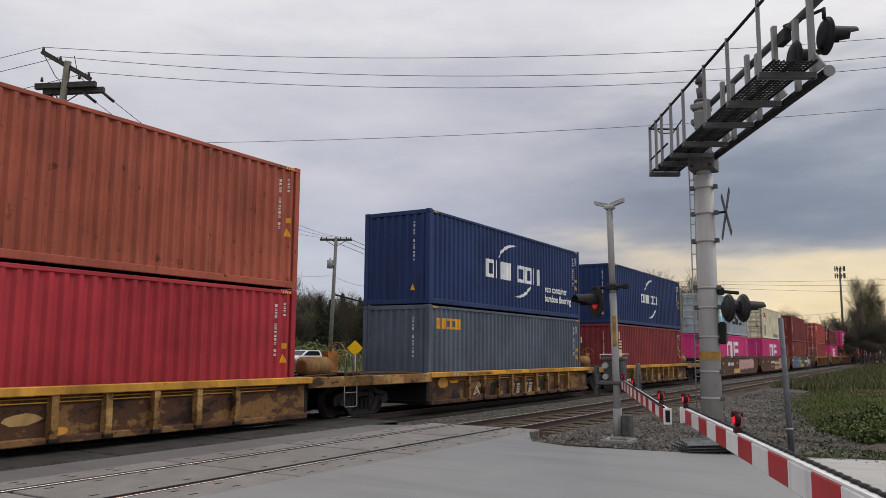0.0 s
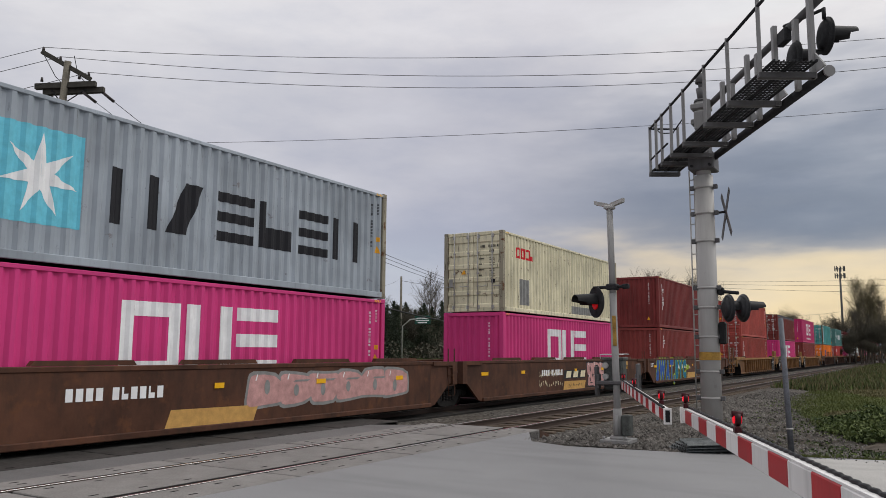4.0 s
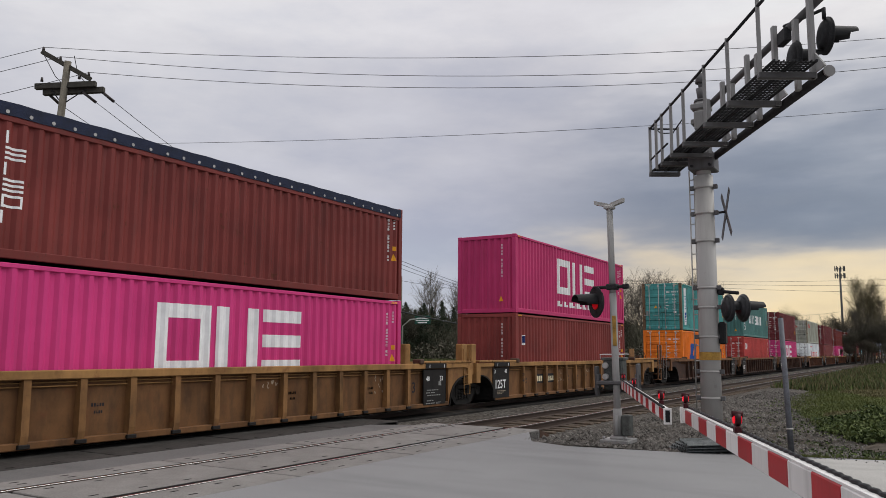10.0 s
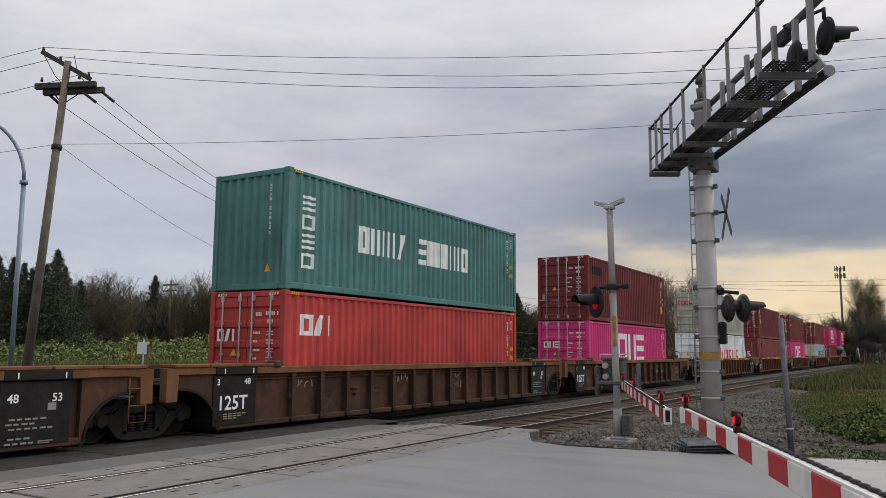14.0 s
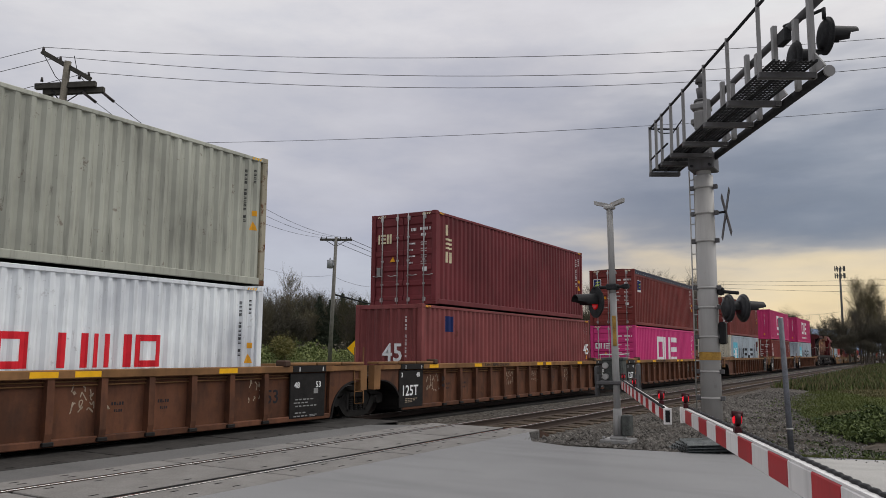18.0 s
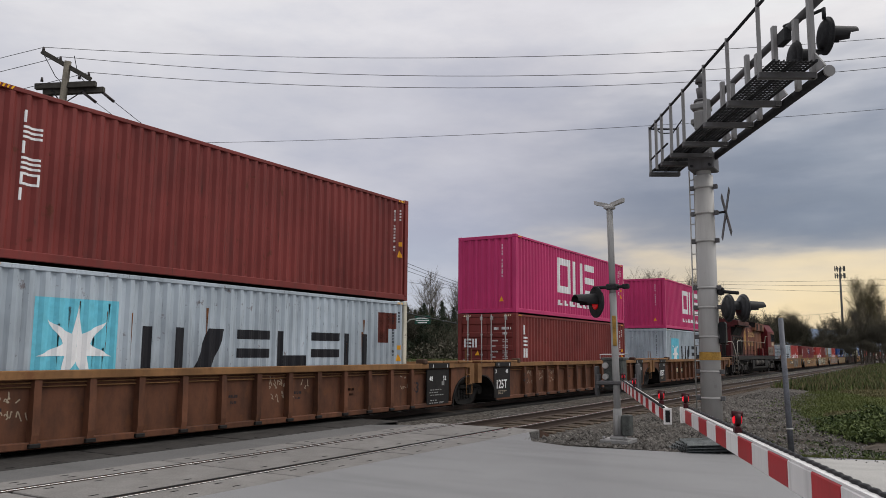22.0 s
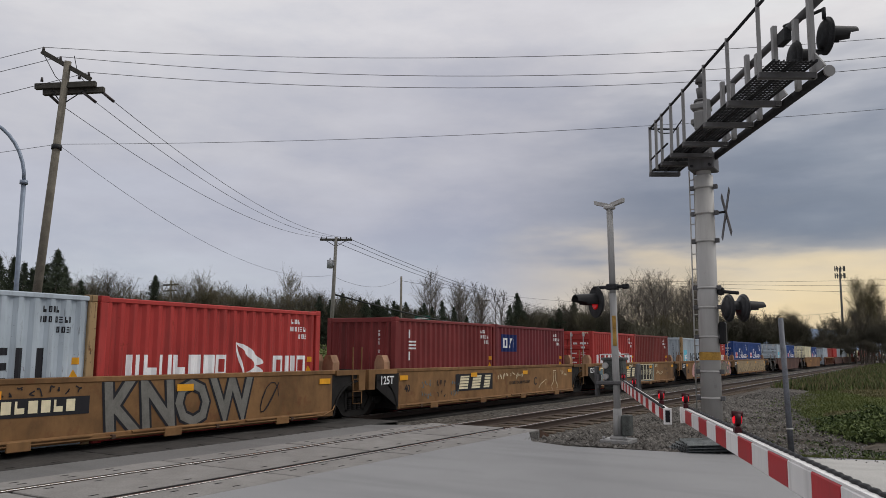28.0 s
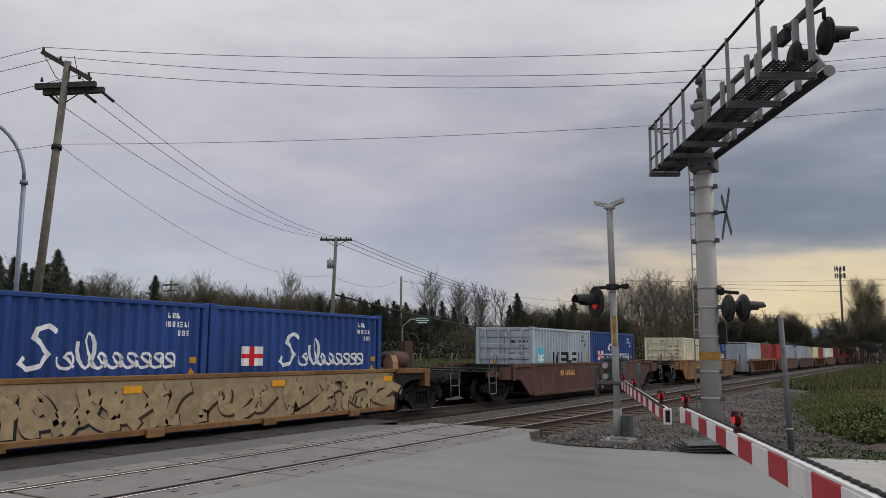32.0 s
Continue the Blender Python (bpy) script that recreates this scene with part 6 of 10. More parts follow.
            on_side(c, scribble(rnd, -2.2, -0.4, 0.95, 1.15, 0.03), INK["black"], W - 0.012)
        if i in (1, 2):
            on_side(c, [rect(-3.15, 0.5, 2.45, 0.52)], INK["black"], W - 0.0148, "data_plate")
            on_side(c, [rect(-2.95, 0.56, 0.55, 0.4, 0.12), rect(-2.15, 0.56, 0.55, 0.4, 0.12), rect(-1.35, 0.56, 0.4, 0.4, 0.12)], INK["cream"], W - 0.012, "emblem")
            on_side(c, [rect(-2.95, 0.62 + 0.09 * k_, 2.1, 0.02) for k_ in range(4)], INK["black"], W - 0.0105, "marking")
        if i == 1:
            for k_, y in enumerate((-5.2, -4.3, -3.5)):
                on_side(c, scribble(rnd, y, y + 0.7, 0.35, 1.0, 0.03), INK["black" if k_ % 2 else "slate"], W - 0.0125 + 0.0005 * k_)
            for k_, y in enumerate((-0.4, 0.5, 4.9)):
                on_side(c, scribble(rnd, y, y + 0.8, 0.78, 1.08, 0.03), INK["cream"], W - 0.0125 + 0.0005 * k_)
            on_side(c, ribbon([(1.2, 0.9), (1.6, 0.9), (1.55, 0.96), (1.65, 0.9), (1.55, 0.84)], 0.02), INK["cream"], W - 0.012)
            on_side(c, ribbon([(3.0, 0.4), (3.2, 0.55), (3.7, 0.7), (3.62, 0.5)], 0.02), INK["cream"], W - 0.012)
            on_side(c, ribbon([(4.25, 0.26), (4.2, 0.45), (4.38, 0.62), (4.42, 0.9), (4.34, 1.0), (4.62, 1.0), (4.54, 0.9), (4.58, 0.62), (4.74, 0.46), (4.7, 0.26)], 0.03), INK["cream"], W - 0.012)
            side_text("LD LMT 124,300 PER UNIT", 0.15, INK["black"], c, W - 0.014, 0.55, 0.6)
            side_text("C", 0.4, INK["black"], c, W - 0.014, 2.55, 0.52)
            side_text("40", 0.28, INK["black"], c, W - 0.014, -h + 0.35, 0.6)
        if i == 2:
            for k_ in range(4):
                on_side(c, [rect(-6.0 + 0.7 * k_, 0.26, 0.56, 0.78 + 0.08 * (k_ % 2), 0.05)], INK["cream"], W - 0.0148)
                on_side(c, [rect(-5.95 + 0.7 * k_, 0.31, 0.46, 0.68 + 0.08 * (k_ % 2), 0.05)], INK["slate"], W - 0.012)
                on_side(c, [rect(-5.78 + 0.7 * k_, 0.5, 0.12, 0.22 + 0.1 * (k_ % 2), 0.01)], INK["cream"], W - 0.0105)
            # six dark blocks in pale outline on a grey-blue field
            on_side(c, [[(-0.75, 0.34), (2.42, 0.24), (2.5, 1.16), (-0.62, 1.18)]], plain("ink_dull_blue", lin(108, 126, 128), 0.7, vary=0.2), W - 0.0152)
            for k_, (y, w_) in enumerate(((-0.6, 0.6), (0.06, 0.46), (0.58, 0.46), (1.08, 0.46), (1.58, 0.44), (2.08, 0.2))):
                on_side(c, [rect(y, 0.32, w_, 0.82, 0.03)], INK["cream"], W - 0.0128)
                on_side(c, [rect(y + 0.035, 0.355, w_ - 0.07, 0.75, 0.03)], plain("ink_soot", lin(54, 52, 48), 0.8, vary=0.4, scale=9), W - 0.0112)
                if w_ > 0.3:
                    on_side(c, [rect(y + w_ * 0.42, 0.6, 0.08, 0.26, 0.02)], INK["cream"], W - 0.0098)
            side_text("FIPSY", 0.26, INK["cream"], c, W - 0.014, -1.75, 1.0)
            side_text("2015!", 0.2, INK["cream"], c, W - 0.014, 2.66, 0.98)
            on_side(c, scribble(rnd, 2.7, 4.1, 0.55, 0.85, 0.035), INK["cream"], W - 0.012)
            on_side(c, scribble(rnd, 4.2, 5.0, 0.5, 1.0, 0.035), INK["black"], W - 0.012)
        if i == 3:
            side_text("40", 0.34, INK["black"], c, W - 0.014, -5.9, 0.5)
            on_side(c, [smooth_outline([(-4.5, 0.2), (-4.2, 1.1), (-1.0, 1.16), (2.5, 1.14), (6.2, 1.16), (6.7, 0.7), (6.4, 0.17), (2.0, 0.18), (-1.5, 0.16)], 4)], INK["pinkwash"], W - 0.0162)
            sprayed("SERVO-COMBO", c, W - 0.0145, -4.2, 6.35, 0.24, 1.1, ash, INK["black"], 0.1, 0.06)
        if i == 4:
            on_side(c, [rect(-6.0, 0.16, 12.1, 1.0)], plain("ink_khaki", lin(150, 132, 104), 0.7, vary=0.2), W - 0.0195)
            tone = plain("ink_khaki_light", lin(164, 144, 112), 0.7, vary=0.2)
            brown_ink = plain("ink_brown", lin(66, 48, 36), 0.7, vary=0.2)
            wild_piece(c, rnd, -5.8, -2.6, 0.18, 1.12, 4, tone, INK["black"], MATS["ink_khaki"], 0.2)
            wild_piece(c, rnd, -2.8, 6.0, 0.18, 1.12, 8, tone, brown_ink, MATS["ink_khaki"], 0.22)
        if i < 3:
            # angle ledge and air pipe along the foot of the side
            for y0, y1 in ((-5.9, -3.4), (-3.0, -0.2), (0.6, 3.2), (3.4, 5.7)):
                part("foot_ledge", Shape().slab([(0.0, 0.25), (0.09, 0.235), (0.09, 0.25), (0.02, 0.275)], 1, y0, y1), yellow, c, "narrow angle ledge along the side's foot", loc=(W - 0.02, 0, 0))
            part("air_pipe", Shape().pipe([(W + 0.06, -6.2, 0.19), (W + 0.06, 5.9, 0.19), (W + 0.02, 6.3, 0.3), (W - 0.04, 6.5, 0.5)], 0.016), yellow, c, "thin air pipe along the side's foot")
            for y in (-5.2, -2.6, 0.2, 2.6, 4.8):
                part("pipe_clip", lambda: Shape().cbox(0.0, 0.09, -0.04, 0.04, 0.15, 0.23, 0.008), RUSTY, c, loc=(W, y, 0), key=("pclip",))
        for y in (-h + 0.1, -2.2, 1.6, 5.8):
            on_side(c, [rect(y, 0.92, 0.4, 0.13)], INK["amber"], W + 0.002, "reflector")
        for y in (-4.5, -1.5, 1.5, 4.5):
            part("bracket", lambda: Shape().cbox(0, 0.05, -0.2, 0.2, 0.1, 0.26, 0.01), yellow, c, loc=(W + 0.03, y, 0), key=("brk",))
    # dark husky cars, then the long tail
    for s, m, lab in ((480.1, plum, "dark plum-brown well car with faded marks"), (502.3, ochre, "ochre well car with faded marks on its side")):
        c = well_car(s, 13.2, "smooth", (m, m, None), -8.6, 8.6, True, True, lab, "single well cars", top=1.3, ladders=("rods", "rods"))
        on_side(c, signs("bb hbbhbh", -4.0, 0.8, 0.2, 0.6, 0.3), INK["tan"], W - 0.014, "lettering_bar")
    s = 523.1
    for i in range(40):
        well_car(s, 12.6, "smooth" if i % 3 else "ribbed", ((brown, brown_top, None), (plum, plum, None), (dark, dark_top, None))[i % 3], -7.7 if i % 2 else None, None, False, False,
                 "rust-brown well car far back in the train", "tail well cars", far=True, top=1.25)
        s += 15.4 if i % 5 != 4 else 19.6


# ---- locomotive ----
def dusty_paint(name, col, dust, soot=0.6, cover=0.5):
    """Locomotive paint under road dust: pale film in broad clouds, sooty runs, scuffs down to primer."""
    m, nt, b, vec = base_mat(name)
    info = nt.nodes.new("ShaderNodeObjectInfo")
    shift = nt.nodes.new("ShaderNodeVectorMath")
    shift.operation = "ADD"
    nt.links.new(vec, shift.inputs[0])
    nt.links.new(math_node(nt, "MULTIPLY", info.outputs["Random"], 9.0), shift.inputs[1])
    v = shift.outputs[0]
    film = noise_of(nt, scaled(nt, v, 0.7, 0.5, 0.35), 1.3, 6.0, 0.62)
    runs = noise_of(nt, scaled(nt, v, 4.0, 4.0, 0.5), 1.8, 6.0, 0.6)
    fine = noise_of(nt, v, 26.0, 4.0, 0.6)
    c = mixc(nt, ramp(nt, film, [(0.36, (0, 0, 0, 1)), (0.66, (cover, cover, cover, 1))]).outputs[0], col, dust)
    c = mixc(nt, math_node(nt, "MULTIPLY", ramp(nt, runs, [(0.48, (0, 0, 0, 1)), (0.72, (1, 1, 1, 1))]).outputs[0], soot), c, (0.018, 0.014, 0.013, 1))
    c = mixc(nt, math_node(nt, "MULTIPLY", ramp(nt, fine, [(0.62, (0, 0, 0, 1)), (0.74, (1, 1, 1, 1))]).outputs[0], 0.35), c, (0.03, 0.022, 0.02, 1))
    nt.links.new(c, b.inputs["Base Color"])
    b.inputs["Roughness"].default_value = 0.6
    bump_to(nt, b, fine, 0.2, 0.004)
    b.inputs["Specular IOR Level"].default_value = 0.15
    MATS[name] = m
    return m


def build_loco():
    hood_m = dusty_paint("loco_dusty_maroon", lin(98, 48, 42), lin(162, 114, 84), 0.6, 0.55)
    rear_m = dusty_paint("loco_deep_maroon", lin(72, 26, 30), lin(88, 46, 44), 0.6, 0.5)
    fascia_m = dusty_paint("loco_fascia", lin(78, 38, 36), lin(108, 72, 60), 0.85, 0.6)
    tan_m = dusty_paint("loco_tan_dust", lin(100, 56, 46), lin(164, 120, 92), 0.6, 0.7)
    red_m = dusty_paint("loco_cab_red", lin(98, 26, 32), lin(98, 50, 46), 0.4, 0.3)
    grey_m = dusty_paint("loco_grey_panel", lin(100, 88, 80), lin(128, 116, 102), 0.4, 0.5)
    sooty = plain("loco_soot", (0.014, 0.012, 0.012, 1), 0.8, 0.0, vary=0.4, scale=3)
    frame_m = dusty_paint("loco_frame", (0.013, 0.012, 0.012, 1), (0.05, 0.044, 0.04, 1), 0.4, 0.4)
    dusty = dusty_paint("loco_dusty_steel", (0.022, 0.02, 0.019, 1), (0.15, 0.135, 0.12, 1), 0.5, 0.6)
    post_m = dusty_paint("loco_louvre_post", (0.03, 0.025, 0.024, 1), (0.085, 0.072, 0.064, 1), 0.4, 0.5)
    gold = plain("loco_gold", lin(172, 128, 60), 0.6, vary=0.35, scale=3)
    rim_m = plain("loco_emblem_rim", lin(110, 74, 52), 0.7, vary=0.35, scale=4)
    letter_m = plain("loco_faded_gold", lin(194, 156, 108), 0.7, vary=0.3, scale=5)
    glass = plain("loco_glass", (0.01, 0.012, 0.014, 1), 0.08, 0.0, vary=0.05)
    cream = INK["cream"]
    white = plain("handrail_white", lin(206, 200, 190), 0.5, vary=0.2)
    rail_tan = plain("handrail_tan", lin(150, 132, 116), 0.55, vary=0.3)
    dark_rail = plain("stanchion_dark", (0.03, 0.024, 0.022, 1), 0.6, vary=0.3)
    lo = thing("diesel_locomotive", "dusty maroon diesel locomotive with sooty radiator wing and gold emblem, mid-train", "locomotive")
    # underframe and walkway
    part("deck", Shape().cbox(-1.53, 1.53, 2.3, 20.6, 1.44, 1.53, 0.015), frame_m, lo, "dusty walkway deck")
    for sx in (-1, 1):
        part("side_sill", Shape().cbox(min(sx * 1.47, sx * 1.535), max(sx * 1.47, sx * 1.535), 2.42, 20.3, 1.22, 1.44, 0.015), frame_m, lo, "dusty deck edge beam")
    part("end_deck", Shape().cbox(-1.5, 1.5, 0.62, 2.3, 1.4, 1.53, 0.02), frame_m, lo)
    part("underframe", Shape().cbox(-1.0, 1.0, 0.4, 22.1, 0.85, 1.43, 0.04), sooty, lo)
    for y, w in ((7.9, 0.3), (8.3, 0.14), (2.9, 0.2), (16.4, 0.24)):
        part("equipment_box", Shape().cbox(1.18, 1.46, y, y + w, 0.95, 1.24, 0.03), dusty, lo, "small dusty box under the deck")
    for i in range(3):
        z = 1.14 - 0.09 * i
        part("pipe", Shape().pipe([(1.36 - 0.05 * i, 2.6, z), (1.36 - 0.05 * i, 5.0 + i, z - 0.03), (1.33, 8.5, z)], 0.024), sooty if i % 2 else dusty, lo, "pipe run under the deck")
    tank = Shape().slab([(-1.5, 0.62), (-1.5, 0.48), (-1.2, 0.2), (1.2, 0.2), (1.5, 0.48), (1.5, 0.62)], 1, 8.55, 16.3)
    part("fuel_tank", tank, frame_m, lo, "black fuel tank belly")
    for y0, y1 in ((8.55, 9.5), (14.6, 16.3)):
        part("tank_end_box", Shape().cbox(-1.5, 1.5, y0, y1, 0.6, 1.2, 0.04), frame_m, lo, "black tank end box")
    part("tank_back", Shape().cbox(-0.8, 0.8, 9.4, 14.7, 0.6, 1.4, 0.02), sooty, lo)
    for y in (9.72, 12.28):
        res = part("air_reservoir", lambda: Shape().tube((1.2, 0.1, 0.97), (1.2, 2.0, 0.97), 0.3, n=20).tube((1.2, 0.0, 0.97), (1.2, 0.1, 0.97), 0.18, 0.3, n=20).tube((1.2, 2.0, 0.97), (1.2, 2.1, 0.97), 0.3, 0.18, n=20), dusty, lo, "dusty grey air reservoir", loc=(0, y, 0), key=("lores",))
        for yy in (0.25, 1.75):
            part("strap", lambda: Shape().tube((1.2, 0, 0.97), (1.2, 0.07, 0.97), 0.308, n=20).cbox(1.12, 1.28, 0, 0.07, 0.58, 0.7, 0.01), sooty, res, loc=(0, yy, 0), key=("lostrap",))
    # long hood and its doors
    part("long_hood", Shape().slab([(-0.95, 1.53), (-0.95, 4.0), (-0.72, 4.2), (0.72, 4.2), (0.95, 4.0), (0.95, 1.53)], 1, 2.66, 16.2), rear_m, lo, "maroon hood")
    for i in range(6):
        y = 9.35 + 0.535 * i
        d = part("hood_door", lambda: Shape().cbox(0.95, 0.975, 0.012, 0.52, 1.64, 3.86, 0.008), hood_m, lo, "dusty maroon hood door", loc=(0, y, 0), key=("hdoor",))
        for z in (1.95, 2.72, 3.5):
            part("latch", lambda: Shape().cbox(0.974, 0.992, 0.42, 0.48, -0.05, 0.05, 0.006), sooty, d, loc=(0, 0, z), key=("hlatch",))
    for y, w in ((7.25, 0.3), (7.58, 0.5), (8.1, 0.5), (8.62, 0.5)):
        part("hood_door", Shape().cbox(0.95, 0.97, y, y + w - 0.02, 1.64, 3.84, 0.008), hood_m if w > 0.4 else fascia_m, lo, "dusty maroon hood door")
    part("hood_roof", Shape().slab([(-0.96, 3.9), (-0.96, 4.04), (-0.73, 4.23), (0.73, 4.23), (0.96, 4.04), (0.96, 3.9)], 1, 7.3, 12.0), fascia_m, lo, "rounded hood roof with soot")
    for i in range(6):
        part("roof_seam", lambda: Shape().slab([(0.74, 4.238), (0.97, 4.046), (0.964, 4.036), (0.732, 4.226)], 1, 0, 0.03), sooty, lo, loc=(0, 9.3 + 0.535 * i, 0), key=("rseam",))
    # radiator wing
    part("radiator_wing", Shape().slab([(-1.54, 3.93), (-1.54, 4.26), (-0.85, 4.44), (0.85, 4.44), (1.54, 4.26), (1.54, 3.93), (1.3, 3.93), (1.22, 3.8), (-1.22, 3.8), (-1.3, 3.93)], 1, 2.58, 7.2), rear_m, lo, "overhanging maroon radiator housing")
    part("wing_fascia", Shape().cbox(1.535, 1.555, 2.6, 7.19, 3.94, 4.25, 0.01), fascia_m, lo, "dusty side of the radiator housing")
    part("wing_lip", Shape().cbox(1.2, 1.6, 2.75, 6.9, 3.88, 3.93, 0.015), sooty, lo, "sooty lip under the radiator housing")
    for i in range(9):
        part("rivet_bar", lambda: Shape().cbox(1.554, 1.562, 0, 0.035, 3.96, 4.24, 0.003), sooty, lo, loc=(0, 2.75 + 0.5 * i, 0), key=("rvb",))
    part("radiator_roof", Shape().cbox(-1.0, 1.0, 2.9, 7.0, 4.43, 4.475, 0.015), sooty, lo, "sooty radiator roof screen")
    part("exhaust_stack", Shape().cbox(-0.5, 0.5, 7.05, 7.95, 4.2, 4.5, 0.03), sooty, lo, "sooty exhaust stack")
    part("roof_rail", Shape().pipe([(0.4, 2.75, 4.46), (0.4, 2.75, 4.53), (-0.3, 2.75, 4.55), (-0.3, 2.75, 4.46)], 0.014), sooty, lo)
    # intake recess below the wing, with its slanted braces
    part("intake_screen", Shape().cbox(0.951, 0.965, 3.3, 6.4, 3.14, 3.82, 0.004), sooty, lo, "black intake screen")
    part("intake_cheek", Shape().slab([(0.95, 3.1), (1.25, 3.88), (0.95, 3.88)], 1, 6.42, 7.15), fascia_m, lo, "dusty cheek beside the intake")
    part("intake_cheek", Shape().slab([(0.95, 3.1), (1.45, 3.9), (0.95, 3.9)], 1, 2.95, 3.1), sooty, lo)
    part("intake_baffle", Shape().slab([(0.97, 3.16), (0.99, 3.16), (1.2, 3.84), (1.17, 3.84)], 1, 3.3, 6.4), sooty, lo, "slanted black baffle")
    part("baffle_seam", Shape().slab([(0.992, 3.16), (1.0, 3.16), (1.21, 3.84), (1.202, 3.84)], 1, 4.82, 4.9), frame_m, lo)
    # tall louvres between posts
    for i, (y, w) in enumerate(((3.32, 0.4), (3.78, 0.36), (4.2, 0.36), (4.62, 0.3), (5.0, 0.3), (5.38, 0.3), (5.76, 0.3), (6.16, 0.3), (6.56, 0.5))):
        part("louvre_frame", Shape().cbox(0.95, 0.985, y - 0.03, y + w + 0.02, 1.6, 3.08, 0.008), post_m, lo, "dusty louvre door")
        z0, z1 = (1.78, 2.95) if i % 3 else (1.95, 2.72)
        part("louvre", Shape().cbox(0.984, 0.99, y + 0.05, y + w - 0.05, z0, z1, 0.002), sooty, lo, "black louvre opening")
        part("louvre_post", Shape().cbox(0.985, 1.03, y + w - 0.01, y + w + 0.04, 1.6, 3.06, 0.008), post_m, lo)
        if i % 2 == 1:
            for z in (1.72, 2.86):
                part("eyelet", lambda: Shape().tube((0.985, 0, 0), (1.0, 0, 0), 0.05, n=10), letter_m, lo, loc=(0, y + w / 2, z), key=("leye",))
    # rear face: headlight, number bars, grab irons, dark corner posts
    part("headlight", Shape().tube((0.0, 2.5, 4.02), (0.0, 2.6, 4.02), 0.15, n=18), sooty, lo, "dark headlight casing")
    part("headlight_lens", Shape().tube((0.0, 2.485, 4.02), (0.0, 2.505, 4.02), 0.105, n=18), plain("loco_lens", (0.75, 0.75, 0.72, 1), 0.15, vary=0.05), lo, "pale round headlight lens")
    for i in range(4):
        nb = Shape().slab([(-0.72 + 0.34 * i, 2.7), (-0.54 + 0.34 * i, 2.7), (-0.48 + 0.34 * i, 3.02), (-0.66 + 0.34 * i, 3.02)], 1, 2.64, 2.658)
        part("number_bar", nb, letter_m, lo)
    for i in range(7):
        part("grab_iron", lambda: Shape().pipe([(-0.92, 2.66, 0), (-0.92, 2.57, 0), (-0.56, 2.57, 0), (-0.56, 2.66, 0)], 0.014), rear_m, lo, loc=(0, 0, 1.75 + 0.32 * i), key=("lgrab",))
    part("grab_iron", Shape().pipe([(0.1, 2.66, 2.42), (0.1, 2.58, 2.42), (0.75, 2.58, 2.42), (0.75, 2.66, 2.42)], 0.014), white, lo)
    for sx in (-0.55, 0.3):
        part("sand_pipe", Shape().cbox(sx, sx + 0.28, 2.3, 2.56, 1.53, 2.42, 0.03), sooty, lo, "black upright box on the end platform")
    # emblem and name as plain shapes
    oval = [(8.36 + 0.8 * math.cos(t) * (1.0 if math.sin(t) > -0.2 else max(0.12, 1.0 + (math.sin(t) + 0.2) * 1.05)), 2.86 + 0.96 * math.sin(t)) for t in (2 * math.pi * i / 32 for i in range(32))]
    part("emblem", flat_marks([oval], 0.978), rim_m, lo, "worn brown shield")
    inner = [(8.36 + (y - 8.36) * 0.82, 2.86 + (z - 2.86) * 0.88) for y, z in oval]
    part("emblem", flat_marks([inner], 0.981), hood_m, lo)
    body = smooth_outline([(8.36, 3.66), (8.62, 3.52), (8.74, 3.2), (8.7, 2.7), (8.6, 2.3), (8.36, 2.0), (8.12, 2.3), (8.02, 2.7), (7.98, 3.2), (8.1, 3.52)], 4)
    part("emblem", flat_marks([body], 0.984), gold, lo, "faded gold shield figure")
    part("emblem", flat_marks([disc(8.42, 3.34, 0.2, 14, 0.13), rect(8.16, 2.62, 0.4, 0.05), rect(8.3, 2.2, 0.1, 0.36)], 0.987), rim_m, lo)
    for z, kinds in ((3.14, "rhprsihp"), (2.38, "hrsiir")):
        big = 0.52
        for g, b_ in clusters(signs(kinds[0], 9.74, z, big, 0.85, 0.2)):
            part("painted_shape", flat_marks(g, 0.996), letter_m, lo)
        for g, b_ in clusters(signs(kinds[1:], 10.36, z, 0.4, 0.8, 0.28)):
            part("painted_shape", flat_marks(g, 0.996), letter_m, lo, "faded gold mark")
    # equipment cabinet ahead of the cab, with a dark roof
    part("cabinet", Shape().cbox(-1.0, 1.0, 12.6, 16.2, 1.53, 3.75, 0.04), tan_m, lo, "tan dust-covered equipment cabinet")
    for y, w in ((12.64, 0.55), (13.24, 0.7), (14.0, 0.7), (14.76, 0.62), (15.42, 0.6)):
        part("cabinet_door", Shape().cbox(0.99, 1.012, y, y + w - 0.03, 1.66, 3.6, 0.008), tan_m, lo, "dusty cabinet door")
    part("blower_cabinet", Shape().cbox(-1.26, 1.26, 11.95, 16.25, 3.7, 4.42, 0.05), tan_m, lo, "raised blower cabinet")
    part("cabinet_roof", Shape().slab([(-1.3, 4.42), (-0.8, 4.52), (0.8, 4.52), (1.3, 4.42)], 1, 11.85, 16.3), sooty, lo, "sooty cabinet roof")
    part("cabinet_rear", Shape().cbox(-1.24, 1.24, 11.935, 11.95, 4.0, 4.4, 0.003), sooty, lo)
    for y, w in ((12.25, 0.8), (14.15, 0.42), (14.68, 0.5)):
        part("vent", Shape().cbox(1.255, 1.27, y, y + w, 3.78, 4.3, 0.006), sooty, lo, "black vent opening")
        part("vent_frame", Shape().pipe([(1.27, y - 0.02, 3.76), (1.27, y + w + 0.02, 3.76), (1.27, y + w + 0.02, 4.32), (1.27, y - 0.02, 4.32), (1.27, y - 0.02, 3.76)], 0.02, 4), tan_m, lo)
